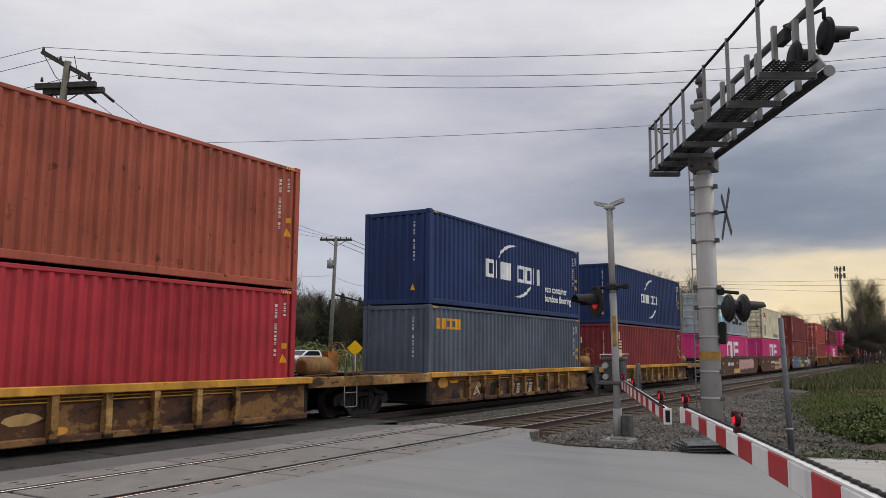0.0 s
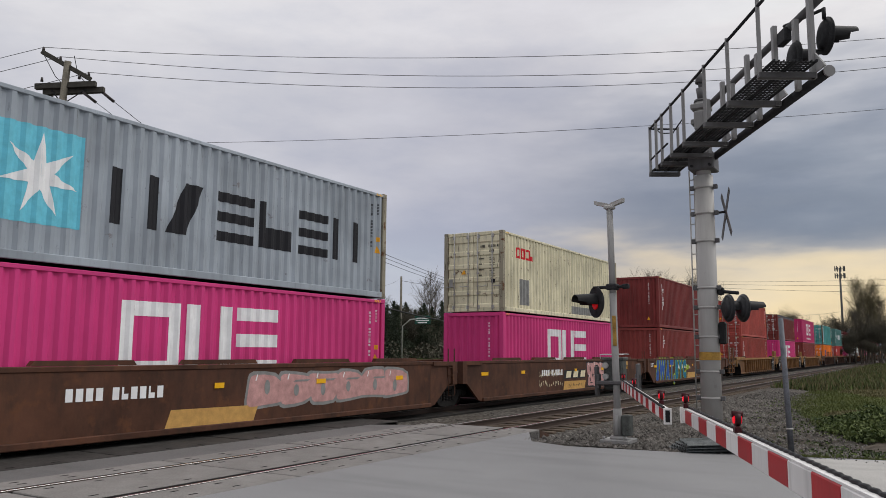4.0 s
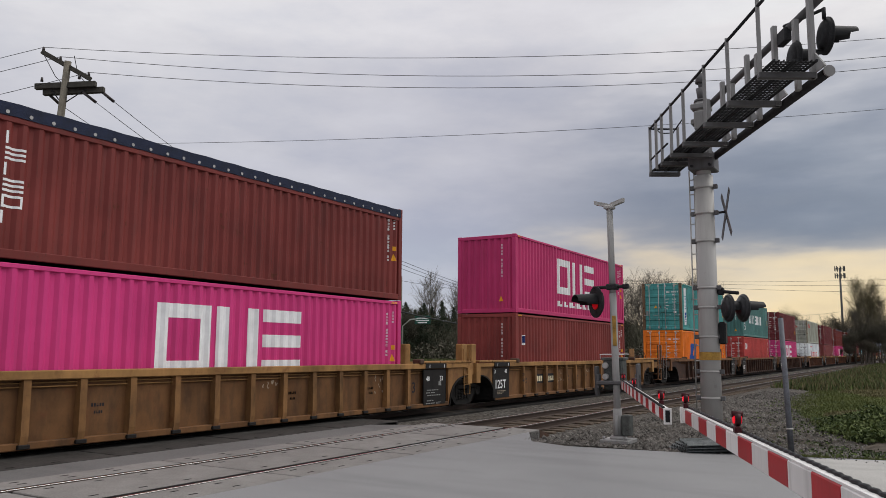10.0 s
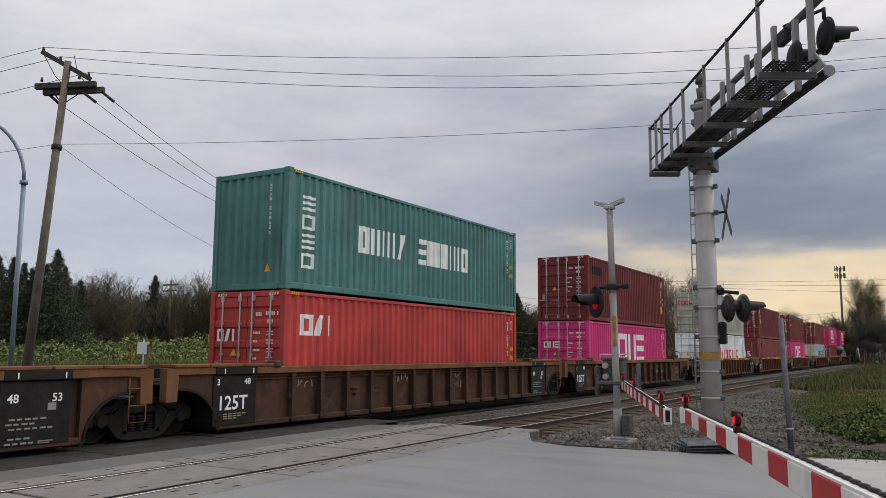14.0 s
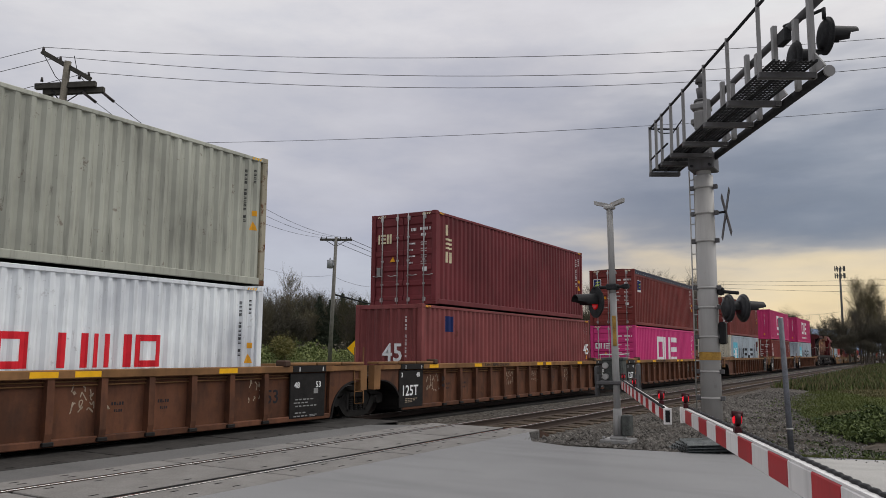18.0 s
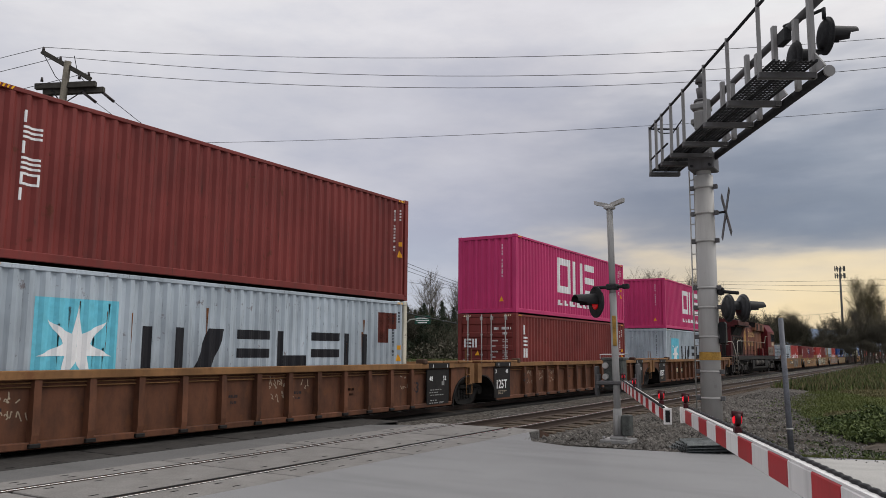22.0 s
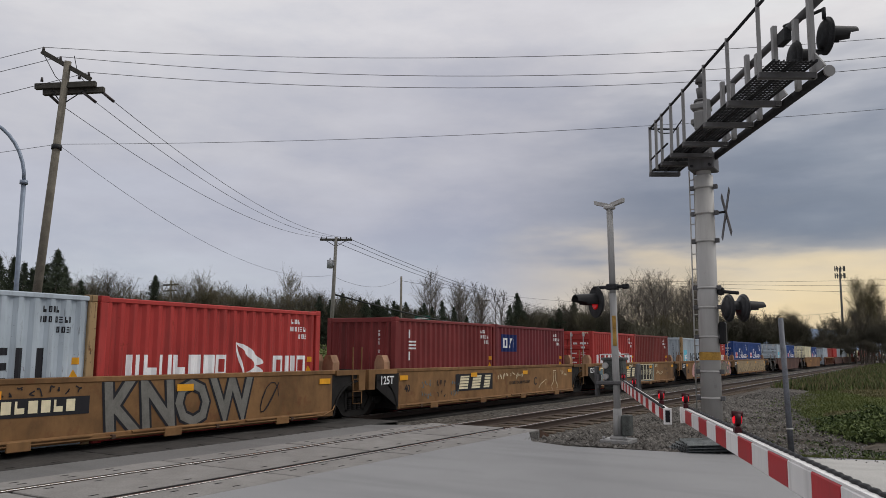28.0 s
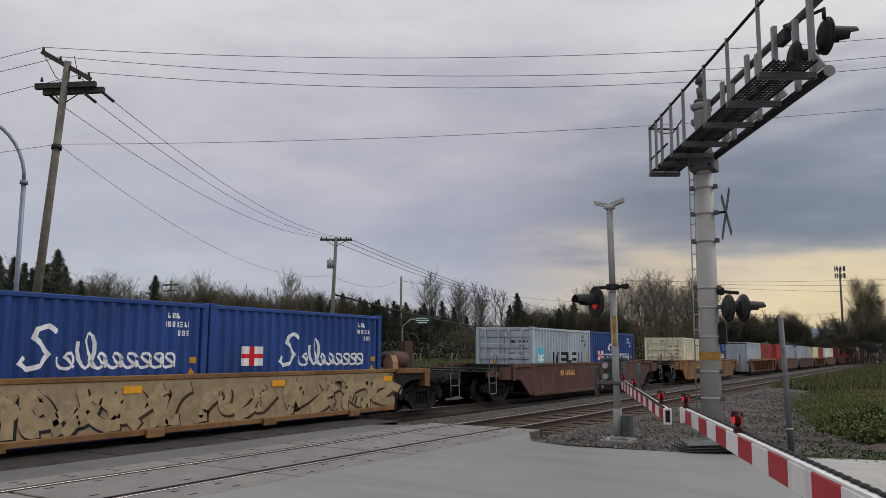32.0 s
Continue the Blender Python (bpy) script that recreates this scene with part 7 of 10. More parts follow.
    part("step_box", Shape().cbox(1.02, 1.44, 13.75, 14.45, 1.54, 2.18, 0.02), red_m, lo, "red battery step box on the walkway")
    # cab and nose
    cab = Shape().slab([(-1.55, 1.53), (-1.55, 3.75), (-1.15, 4.42), (1.15, 4.42), (1.55, 3.75), (1.55, 1.53)], 1, 16.2, 19.9)
    part("cab", cab, red_m, lo, "red driver's cab")
    part("cab_side", Shape().cbox(1.545, 1.56, 17.7, 19.9, 1.6, 3.7, 0.008), tan_m, lo, "pale dusty cab side")
    part("cab_locker", Shape().cbox(1.4, 1.575, 16.25, 18.9, 1.55, 2.33, 0.02), grey_m, lo, "grey locker with louvres")
    for y in (16.6, 17.3, 18.1):
        for z in (1.82, 1.9, 1.98, 2.06):
            part("slat", lambda: Shape().cbox(1.573, 1.585, 0, 0.36, 0, 0.035, 0.004), sooty, lo, loc=(0, y, z), key=("lslat",))
    for y in (17.9, 18.85):
        win = part("cab_window", lambda: Shape().cbox(1.556, 1.568, 0, 0.8, 2.85, 3.52, 0.02), glass, lo, "dark cab window", loc=(0, y, 0), key=("cwin",))
        part("window_frame", lambda: Shape().pipe([(1.57, 0, 2.85), (1.57, 0.8, 2.85), (1.57, 0.8, 3.52), (1.57, 0, 3.52), (1.57, 0, 2.85)], 0.025, 4), sooty, win, key=("cwinf",))
    part("cab_roof", Shape().slab([(-1.2, 4.42), (-0.8, 4.5), (0.8, 4.5), (1.2, 4.42)], 1, 16.35, 19.85), grey_m, lo, "dusty cab roof")
    part("nose", Shape().slab([(-1.3, 1.53), (-1.3, 2.9), (-1.0, 3.2), (1.0, 3.2), (1.3, 2.9), (1.3, 1.53)], 1, 19.9, 21.3), red_m, lo, "red nose")
    for k in range(4):
        part("number_bar", flat_marks([rect(18.3 + 0.28 * k, 2.48, 0.17, 0.3)], 1.5635), cream, lo)
    for dx in (-0.15, 0.1, 0.35):
        part("horn", lambda: Shape().tube((0, 0, 0), (0, 0.45, 0.02), 0.04, 0.1, n=12), sooty, lo, "air horn trumpet", loc=(dx, 8.35, 4.44), key=("lhorn",))
        part("horn", None, sooty, lo, "air horn trumpet", loc=(dx, 8.9, 4.44), key=("lhorn",))
    part("horn_bracket", Shape().cbox(-0.25, 0.45, 8.4, 8.5, 4.2, 4.44, 0.02), sooty, lo)
    # handrails: pale over the first stretch, tan beyond, dark stanchions
    for sx in (1, -1):
        x = 1.49 * sx
        part("handrail", Shape().pipe([(x, 2.5, 0.5), (x, 2.48, 1.2), (x, 2.3, 2.5), (x, 2.36, 2.63), (x, 2.6, 2.69), (x, 5.2, 2.7)], 0.022), white, lo, "pale first stretch of handrail")
        part("handrail", Shape().pipe([(x, 5.2, 2.7), (x, 14.75, 2.7), (x, 15.3, 3.28), (x, 17.6, 3.28)], 0.02), rail_tan, lo, "tan stretch of handrail")
        for i in range(9):
            part("stanchion", lambda: Shape().tube((0, 0, 1.53), (0, 0, 2.7), 0.02, n=6), dark_rail, lo, loc=(x, 3.6 + 1.4 * i, 0), key=("lstan",))
        part("stanchion", Shape().tube((x, 15.4, 1.53), (x, 15.4, 3.28), 0.02, n=6), dark_rail, lo)
        # corner stepwell: side plates, treads, white grab rail
        for i, z in enumerate((0.3, 0.6, 0.9, 1.2)):
            part("step", Shape().cbox(min(sx * 0.95, sx * 1.5), max(sx * 0.95, sx * 1.5), 1.5, 2.28, z - 0.02, z + 0.02, 0.006), rail_tan if sx > 0 else frame_m, lo, "worn step tread")
        part("step_plate", Shape().cbox(min(sx * 1.0, sx * 1.5), max(sx * 1.0, sx * 1.5), 2.3, 2.52, 0.2, 1.5, 0.02), frame_m, lo, "black side plate of the steps")
        part("step_plate", Shape().cbox(min(sx * 1.0, sx * 1.46), max(sx * 1.0, sx * 1.46), 1.38, 1.46, 0.25, 1.45, 0.02), frame_m, lo)
        part("handrail", Shape().pipe([(sx * 1.5, 1.9, 1.0), (sx * 1.5, 1.86, 1.5), (sx * 1.46, 1.0, 2.45), (sx * 1.4, 0.9, 2.6), (sx * 1.0, 0.85, 2.6)], 0.024), white, lo, "white grab rail")
        part("handrail", Shape().pipe([(sx * 0.95, 0.72, 1.5), (sx * 0.95, 0.72, 2.5), (sx * 0.75, 0.72, 2.55), (sx * 0.4, 0.72, 2.55)], 0.02), dark_rail, lo)
    part("pilot", Shape().cbox(-1.45, 1.45, 0.5, 0.64, 0.25, 1.4, 0.03), frame_m, lo, "black end sheet")
    wheel = Shape().pipe([(0.26 * math.cos(2 * math.pi * q / 16), 0, 0.26 * math.sin(2 * math.pi * q / 16)) for q in range(17)], 0.016)
    for q in range(4):
        wheel.tube((0, 0, 0), (0.26 * math.cos(q * 1.571), 0, 0.26 * math.sin(q * 1.571)), 0.012, n=5)
    part("brake_wheel", wheel, sooty, lo, "black hand brake wheel", loc=(0.55, 0.7, 1.75))
    for x in (-0.9, -0.5, 0.7, 1.0):
        part("air_hose", Shape().pipe([(x, 0.5, 1.0), (x, 0.3, 0.9), (x + 0.03, 0.24, 0.6), (x + 0.1, 0.3, 0.42)], 0.025), sooty, lo, "black air hose")
    coupler(lo, 0.45, -1)
    coupler(lo, 22.0, 1)
    for yc in (5.35, 18.6):
        def frame3():
            t = Shape()
            for x in (-1.22, 1.06):
                out = [(-2.75, 0.62), (-2.75, 0.86), (-2.3, 0.98), (-1.75, 1.02), (-1.2, 0.74), (-0.85, 0.72), (-0.35, 1.04), (0.35, 1.04), (0.85, 0.72), (1.2, 0.74), (1.75, 1.02), (2.3, 0.98), (2.75, 0.86), (2.75, 0.62), (2.4, 0.5), (1.5, 0.36), (1.1, 0.4), (0.4, 0.62), (-0.4, 0.62), (-1.1, 0.4), (-1.5, 0.36), (-2.4, 0.5)]
                t.slab(out, 0, x, x + 0.16)
            t.cbox(-1.1, 1.1, -0.4, 0.4, 0.6, 0.85, 0.05)
            return t
        tr = part("truck", frame3, dusty, lo, "dusty three-axle truck frame", loc=(0, yc, 0), key=("truck3",))
        for yy in (-2.04, 0.0, 2.05):
            part("journal_box", lambda: Shape().cbox(1.0, 1.27, -0.21, 0.21, 0.34, 0.76, 0.05), dusty, tr, "journal box", loc=(0, yy, 0), key=("ljb",))
            part("bearing_cap", lambda: Shape().tube((1.2, 0, 0.53), (1.3, 0, 0.53), 0.15, n=14), frame_m, tr, loc=(0, yy, 0), key=("lbc",))
            wheelset(tr, yy, 363.2 + yc, 0.53)
        for yy in (-1.5, 1.5):
            part("brake_cylinder", lambda: Shape().tube((1.28, -0.22, 0.92), (1.28, 0.24, 0.92), 0.11, n=14).tube((1.28, 0.24, 0.92), (1.28, 0.6, 0.86), 0.025, n=6), dusty, tr, "brake cylinder", loc=(0, yy, 0), key=("lbcyl",))
        for yy in (-2.5, -0.55, 0.55, 2.5):
            part("brake_hanger", lambda: Shape().slab([(-0.06, 0.2), (0.04, 0.2), (0.08, 0.8), (-0.02, 0.8)], 0, 1.24, 1.29), frame_m, tr, loc=(0, yy, 0), key=("lbh",))
        for yy in (-1.0, 1.0):
            part("spring", lambda: Shape().tube((1.14, 0, 0.42), (1.14, 0, 0.74), 0.1, n=10), frame_m, tr, loc=(0, yy, 0), key=("lspr",))
    rides(lo, 363.2)


# ---- ground, road and tracks ----
def ground_height(x, y):
    """Verge and fields: below the ballast by the line, a low grassy bank beside it."""
    bumps = 0.06 * noise.noise(Vector((x * 0.4, y * 0.4, 0.0))) + 0.2 * noise.noise(Vector((x * 0.03, y * 0.03, 3.0)))
    if -59 < x < -48:
        return 0.05
    if math.hypot(x, y) > 400:
        return 0.2 + bumps
    if x < -19:
        return -0.3 + 0.9 * min(1.0, (-19 - x) / 14.0) * min(1.0, max(0.0, (y - 14) / 10.0)) + bumps
    if y < 14:
        return -0.5
    e = edge_x(y)
    if x < e - 0.8:
        return -0.9
    if x < e:
        return -0.9 + 0.58 * (x - e + 0.8) / 0.8
    rise = min(1.0, max(0.0, (y - 16.0) / 9.0))
    return -0.34 + 0.3 * rise * min(1.0, (x - e) / 5.0) + bumps * min(1.0, x - e)


def verge_z(x, y):
    """Height of the stony shoulder between the line and the bank."""
    low = -0.19 if x < -6.9 else (-0.19 - 0.085 * (x + 6.9) if x < -5.6 else (-0.3 - 0.027 * (x + 5.6) if x < -3.4 else -0.36))
    u = min(1.0, max(0.0, (y - 14.8) / 4.5)) if x > -6.9 else 1.0
    return low * u + (1 - u) * -0.045


def build_ground():
    m, nt, b, vec = base_mat("verge")
    n1 = noise_of(nt, vec, 0.25, 5.0)
    n2 = noise_of(nt, vec, 3.0, 6.0)
    green = ramp(nt, n2, [(0.3, (0.035, 0.062, 0.014, 1)), (0.55, (0.085, 0.125, 0.026, 1)), (0.75, (0.16, 0.16, 0.06, 1))]).outputs[0]
    dirt = ramp(nt, n2, [(0.3, (0.04, 0.032, 0.024, 1)), (0.7, (0.1, 0.083, 0.064, 1))]).outputs[0]
    c = mixc(nt, ramp(nt, n1, [(0.42, (0, 0, 0, 1)), (0.58, (1, 1, 1, 1))]).outputs[0], green, mixc(nt, 0.35, green, dirt))
    sep = nt.nodes.new("ShaderNodeSeparateXYZ")
    nt.links.new(vec, sep.inputs[0])
    soil = math_node(nt, "MULTIPLY", math_node(nt, "SUBTRACT", math_node(nt, "ADD", 25.0, math_node(nt, "MULTIPLY", n1, 5.0)), sep.outputs[1]), 0.6, True)
    near = math_node(nt, "MULTIPLY", soil, math_node(nt, "GREATER_THAN", sep.outputs[0], -12.0))
    c = mixc(nt, near, c, dirt)
    nt.links.new(c, b.inputs["Base Color"])
    b.inputs["Roughness"].default_value = 0.95
    bump_to(nt, b, n2, 0.8, 0.05)
    xs = sorted(set([-2500, -1200, -600, -300, -180, -120, -90, -70] + [-60, -59.1, -58.9, -48.1, -47.9] + [-46 + 2 * i for i in range(15)] + [-17 + 0.8 * i for i in range(30)] + [9, 14, 20, 30, 50, 90, 180, 400, 900, 2500]))
    ys = sorted(set([-2500, -900, -300, -100, -40, -20] + [-10 + 1.2 * i for i in range(60)] + [64 + 5 * i for i in range(20)] + [180, 220, 300, 420, 600, 900, 1500, 3000]))
    s = Shape()
    for y in ys:
        s.v += [(x, y, ground_height(x, y)) for x in xs]
    n = len(xs)
    s.grid(0, [(j * n + i, j * n + i + 1, (j + 1) * n + i + 1, (j + 1) * n + i) for j in range(len(ys) - 1) for i in range(n - 1)], True)
    tagged(part("ground", s, m, None), "grassy verge and fields with patches of bare soil", "ground", kind="structure")


def asphalt_mat(name, col, patch=0.25):
    m, nt, b, vec = base_mat(name)
    n1 = noise_of(nt, vec, 0.5, 4.0)
    n2 = noise_of(nt, vec, 90.0, 2.0)
    n3 = noise_of(nt, scaled(nt, vec, 0.35, 2.2, 1.0), 0.7, 4.0)
    lo, hi = tuple(c * (1 - patch) for c in col), tuple(c * (1 + patch) for c in col)
    c = ramp(nt, n1, [(0.3, (*lo, 1)), (0.7, (*hi, 1))]).outputs[0]
    c = mixc(nt, 0.4, c, ramp(nt, n2, [(0.35, (*[q * 0.6 for q in lo], 1)), (0.65, (*[q * 1.25 for q in hi], 1))]).outputs[0])
    c = mixc(nt, math_node(nt, "MULTIPLY", ramp(nt, n3, [(0.5, (0, 0, 0, 1)), (0.7, (1, 1, 1, 1))]).outputs[0], 0.35), c, (*[q * 0.7 for q in lo], 1))
    nt.links.new(c, b.inputs["Base Color"])
    b.inputs["Roughness"].default_value = 0.8
    bump_to(nt, b, n2, 0.35, 0.004)
    return m


def build_road():
    tar = asphalt_mat("road_tar", (0.245, 0.245, 0.248), 0.12)
    strip = asphalt_mat("worn_tar", (0.15, 0.148, 0.145), 0.2)
    old = asphalt_mat("old_tar", (0.064, 0.062, 0.06))
    pale = asphalt_mat("pale_paving", (0.38, 0.37, 0.35))
    # the near approach, up to the crossing panels; its far edge runs slightly askew
    tagged(part("road", Shape().slab([(-7.395, -60), (60, -60), (60, 28), (-0.3, 15.2), (-3.6, 14.25), (-5.74, 13.95), (-6.6, 14.3), (-7.395, 15.9)], 2, -0.3, 0.0), tar, None), "smooth grey asphalt road leading to the crossing", "road", kind="structure")
    tagged(part("pavement", Shape().slab([(-1.72, 14.5), (-0.35, 15.05), (30, 24), (30, 6.0), (0.5, 8.6), (-0.75, 11.6)], 2, -0.05, 0.012), pale, None), "pale worn concrete apron beside the road", "pavement", kind="structure")
    tagged(part("road", Shape().slab([(-60, -60), (-15.7, -60), (-15.7, 16.6), (-60, 34)], 2, -0.3, 0.0), old, None), "dark asphalt road beyond the tracks", "road", kind="structure")
    tagged(part("road", Shape().slab([(-56.6, -700), (-50.2, -700), (-50.2, 900), (-56.6, 900)], 2, -0.1, 0.2), old, None), "two-lane asphalt road running beyond the field", "road", kind="structure")
    tagged(part("road", Shape().slab([(-11.2, -60), (-10.245, -60), (-10.245, 15.9), (-11.2, 15.3)], 2, -0.3, -0.004), strip, None), "strip of dark asphalt between the tracks", "road", kind="structure")


NEAR_X = -8.9


def build_tracks():
    rail_m, nt, b, vec = base_mat("rail_steel")
    b.inputs["Base Color"].default_value = (0.055, 0.038, 0.03, 1)
    b.inputs["Roughness"].default_value = 0.7
    tie_m = plain("tie_wood", (0.10, 0.075, 0.055, 1), 0.9, vary=0.4, scale=4, bump=0.01)
    bal_m, nt, b, vec = base_mat("ballast")
    vor = nt.nodes.new("ShaderNodeTexVoronoi")
    vor.inputs["Scale"].default_value = 16.0
    nt.links.new(vec, vor.inputs["Vector"])
    n1 = noise_of(nt, vec, 0.6, 4.0)
    c = ramp(nt, vor.outputs["Color"], [(0.15, (0.018, 0.016, 0.013, 1)), (0.5, (0.066, 0.059, 0.051, 1)), (0.85, (0.178, 0.165, 0.149, 1))]).outputs[0]
    sepb = nt.nodes.new("ShaderNodeSeparateXYZ")
    nt.links.new(vec, sepb.inputs[0])
    n5 = noise_of(nt, vec, 1.6, 6.0, 0.65)
    soil = ramp(nt, n5, [(0.3, (0.036, 0.028, 0.021, 1)), (0.7, (0.1, 0.082, 0.062, 1))]).outputs[0]
    c = mixc(nt, ramp(nt, n1, [(0.4, (0, 0, 0, 1)), (0.7, (0.6, 0.6, 0.6, 1))]).outputs[0], c, soil)
    verge = math_node(nt, "ADD", math_node(nt, "MULTIPLY", math_node(nt, "ADD", sepb.outputs[0], 5.6), 0.45), math_node(nt, "SUBTRACT", n5, 0.5), True)
    c = mixc(nt, math_node(nt, "MULTIPLY", verge, 0.85), c, soil)
    nt.links.new(c, b.inputs["Base Color"])
    b.inputs["Roughness"].default_value = 0.95
    bump_to(nt, b, vor.outputs["Distance"], 1.0, 0.04)
    prof = [(-25.5, -0.62), (-23.5, -0.2), (-19.0, -0.17), (-15.9, -0.19), (-11.6, -0.19), (-11.2, -0.24), (-10.9, -0.19), (-6.9, -0.19), (-5.6, -0.3), (-3.4, -0.36), (-1.0, -0.36), (1.5, -0.4), (2.6, -0.9)]
    s = Shape()
    ys = [-60, 3, 14.0, 14.8, 15.6, 16.4] + [17 + 1.0 * i for i in range(40)] + [60, 70, 85, 110, 150, 220, 350, 600, 1200, 2500]
    for y in ys:
        s.v += [(x, y, (z if x < -6.8 or x > 2 else verge_z(x, y)) + 0.03 * noise.noise(Vector((x, y * 0.7, 1.0)))) for x, z in prof]
    n = len(prof)
    s.grid(0, [(j * n + i, j * n + i + 1, (j + 1) * n + i + 1, (j + 1) * n + i) for j in range(len(ys) - 1) for i in range(n - 1)], True)
    tagged(part("ballast", s, bal_m, None), "grey crushed-stone ballast bed under both tracks", "ballast", kind="structure")
    head_m = plain("rail_head", (0.62, 0.6, 0.58, 1), 0.24, 1.0, vary=0.12, scale=2)
    for cx, name in ((NEAR_X, "near track"), (TRACK_X, "train's track")):
        tr = thing("railway_track", "steel rails on timber ties, " + name, "railway track", "tracks", "structure")
        for dx in (-0.753, 0.753):
            web = Shape()
            out = [(-0.075, -0.17), (0.075, -0.17), (0.075, -0.155), (0.012, -0.13), (0.012, -0.045), (0.036, -0.035), (0.036, -0.008), (-0.036, -0.008), (-0.036, -0.035), (-0.012, -0.045), (-0.012, -0.13), (-0.075, -0.155)]
            web.slab([(cx + dx + u, w) for u, w in out], 1, -60, 2500)
            r = part("rail", web, rail_m, tr, "rusty rail with a bright running surface")
            part("running_surface", Shape().cbox(cx + dx - 0.03, cx + dx + 0.03, -60, 2500, -0.012, 0.0, 0.004), head_m, r, "polished rail head")
        near_ties = 90 if cx == NEAR_X else 40
        for i in range(near_ties):
            y = 17.2 + 0.53 * i
            part("tie", lambda: Shape().cbox(-1.3, 1.3, -0.115, 0.115, -0.34, -0.155, 0.015), tie_m, tr, loc=(cx + 0.03 * math.sin(i * 7.1), y, 0.012 * math.sin(i * 3.3)), key=("tie",))
        rest = Shape()
        for i in range(int((173 - 17.2 - 0.53 * near_ties) / 0.6)):
            y = 17.2 + 0.53 * near_ties + 0.6 * i
            rest.box(cx - 1.3, cx + 1.3, y, y + 0.23, -0.34, -0.155)
        tagged(part("tie_row", rest, tie_m, tr), kind="stuff")
    # near-black strip: the shade beneath the passing train, put into colour
    shade_m = plain("oily_bed", (0.022, 0.02, 0.018, 1), 0.85, vary=0.5, scale=2.5, bump=0.02)
    tagged(part("oily_bed", Shape().box(TRACK_X - 1.62, TRACK_X + 1.62, 16.6, 400, -0.3, -0.145), shade_m, None), "dark strip between the train's rails, painted as the shade under the cars", "track bed", kind="structure")
    # crossing panels
    conc, nt, b, vec = base_mat("crossing_concrete")
    info = nt.nodes.new("ShaderNodeObjectInfo")
    n1 = noise_of(nt, vec, 1.4, 6.0, 0.65)
    n2 = noise_of(nt, vec, 40.0, 3.0)
    c = ramp(nt, n1, [(0.3, (0.15, 0.138, 0.126, 1)), (0.7, (0.3, 0.285, 0.268, 1))]).outputs[0]
    c = mixc(nt, math_node(nt, "MULTIPLY", info.outputs["Random"], 0.35), c, (0.12, 0.112, 0.105, 1))
    c = mixc(nt, 0.25, c, ramp(nt, n2, [(0.3, (0.1, 0.1, 0.1, 1)), (0.7, (0.4, 0.39, 0.38, 1))]).outputs[0])
    nt.links.new(c, b.inputs["Base Color"])
    b.inputs["Roughness"].default_value = 0.85
    bump_to(nt, b, n2, 0.4, 0.004)
    gap_m = plain("flange_rubber", (0.02, 0.019, 0.018, 1), 0.8, vary=0.3)
    # panels of the train's track, darkened in colour for the train's shade
    shaded = plain("shaded_concrete", (0.05, 0.047, 0.044, 1), 0.8, vary=0.45, scale=1.5)
    cross = thing("crossing_deck", "concrete crossing panels with steel edges between and beside the rails", "level crossing", kind="structure")
    for cx in (NEAR_X, TRACK_X):
        wide = 2.53 if cx == TRACK_X else 1.5
        for x0, x1 in ((-1.34, -0.85), (-0.6, 0.6), (0.85, wide)):
            for i in range(7):
                y1 = 16.5 if i == 0 else 17.01 - 2.83 * i
                y0 = 17.01 - 2.83 * (i + 1)
                w = y1 - y0

                def slab(x0=x0, x1=x1, w=w):
                    return Shape().cbox(x0, x1, 0.035, w - 0.035, -0.2, 0.0, 0.01)
                pan = part("panel", slab, conc if cx == NEAR_X else shaded, cross, loc=(cx, y0, 0.002 * ((i * 5 + int(x0 * 3)) % 3)), key=("xpanel", x0, x1, round(w, 2)))

                def slots(x0=x0, x1=x1):
                    p = Shape()
                    for yy in (0.4, 1.1, 1.8):
                        for xx in (x0 + 0.16, x1 - 0.16):
                            p.slab([(xx - 0.014, yy - 0.06), (xx + 0.014, yy - 0.06), (xx + 0.014, yy + 0.06), (xx - 0.014, yy + 0.06)], 2, 0.0, 0.004)
                    return p
                part("lifting_slot", slots, gap_m, pan, key=("xslot", x0, x1))
        part("flangeway", Shape().box(cx - 1.34, cx + wide, -60, 16.4, -0.25, -0.022), gap_m, cross)
        for e0, e1 in ((-0.848, -0.79), (-0.64, -0.602), (0.602, 0.64), (0.79, 0.848)):
            part("rubber_seal", lambda: Shape().box(e0, e1, -4.0, 16.42, -0.1, -0.005), gap_m, cross, "black rubber strip beside the rail", loc=(cx, 0, 0), key=("seal", e0))
        part("end_ramp", Shape().slab([(16.5, -0.2), (16.5, -0.01), (17.0, -0.15), (17.0, -0.2)], 0, cx - 1.34, cx + 1.5), RUSTY, cross, "rusty steel end ramp")


# ---- crossing signals ----
GREY = steel_paint("signal_grey", lin(172, 170, 167), wear=0.08, dirt=0.25, rough=0.5, fade=0.08)
# the cantilever's steel against the sky: grey with its shade put in
ARM_BACKLIT = steel_paint("signal_arm_backlit", lin(134, 133, 132), wear=0.1, dirt=0.4, rough=0.5, fade=0.1)
BLACK = plain("signal_black", (0.012, 0.012, 0.013, 1), 0.5, vary=0.3, scale=6)
# fittings' grey; on the cantilever arm it also paints underside shade
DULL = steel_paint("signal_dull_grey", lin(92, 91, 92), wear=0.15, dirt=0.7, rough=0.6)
RED_ON = plain("lamp_red_lit", (0.5, 0.01, 0.01, 1), 0.3, vary=0.05, emit=(1.0, 0.0, 0.008, 0.4))
GATE_RED = plain("gate_lamp_red", (0.24, 0.004, 0.012, 1), 0.2, vary=0.2, emit=(1.0, 0.01, 0.03, 0.7))
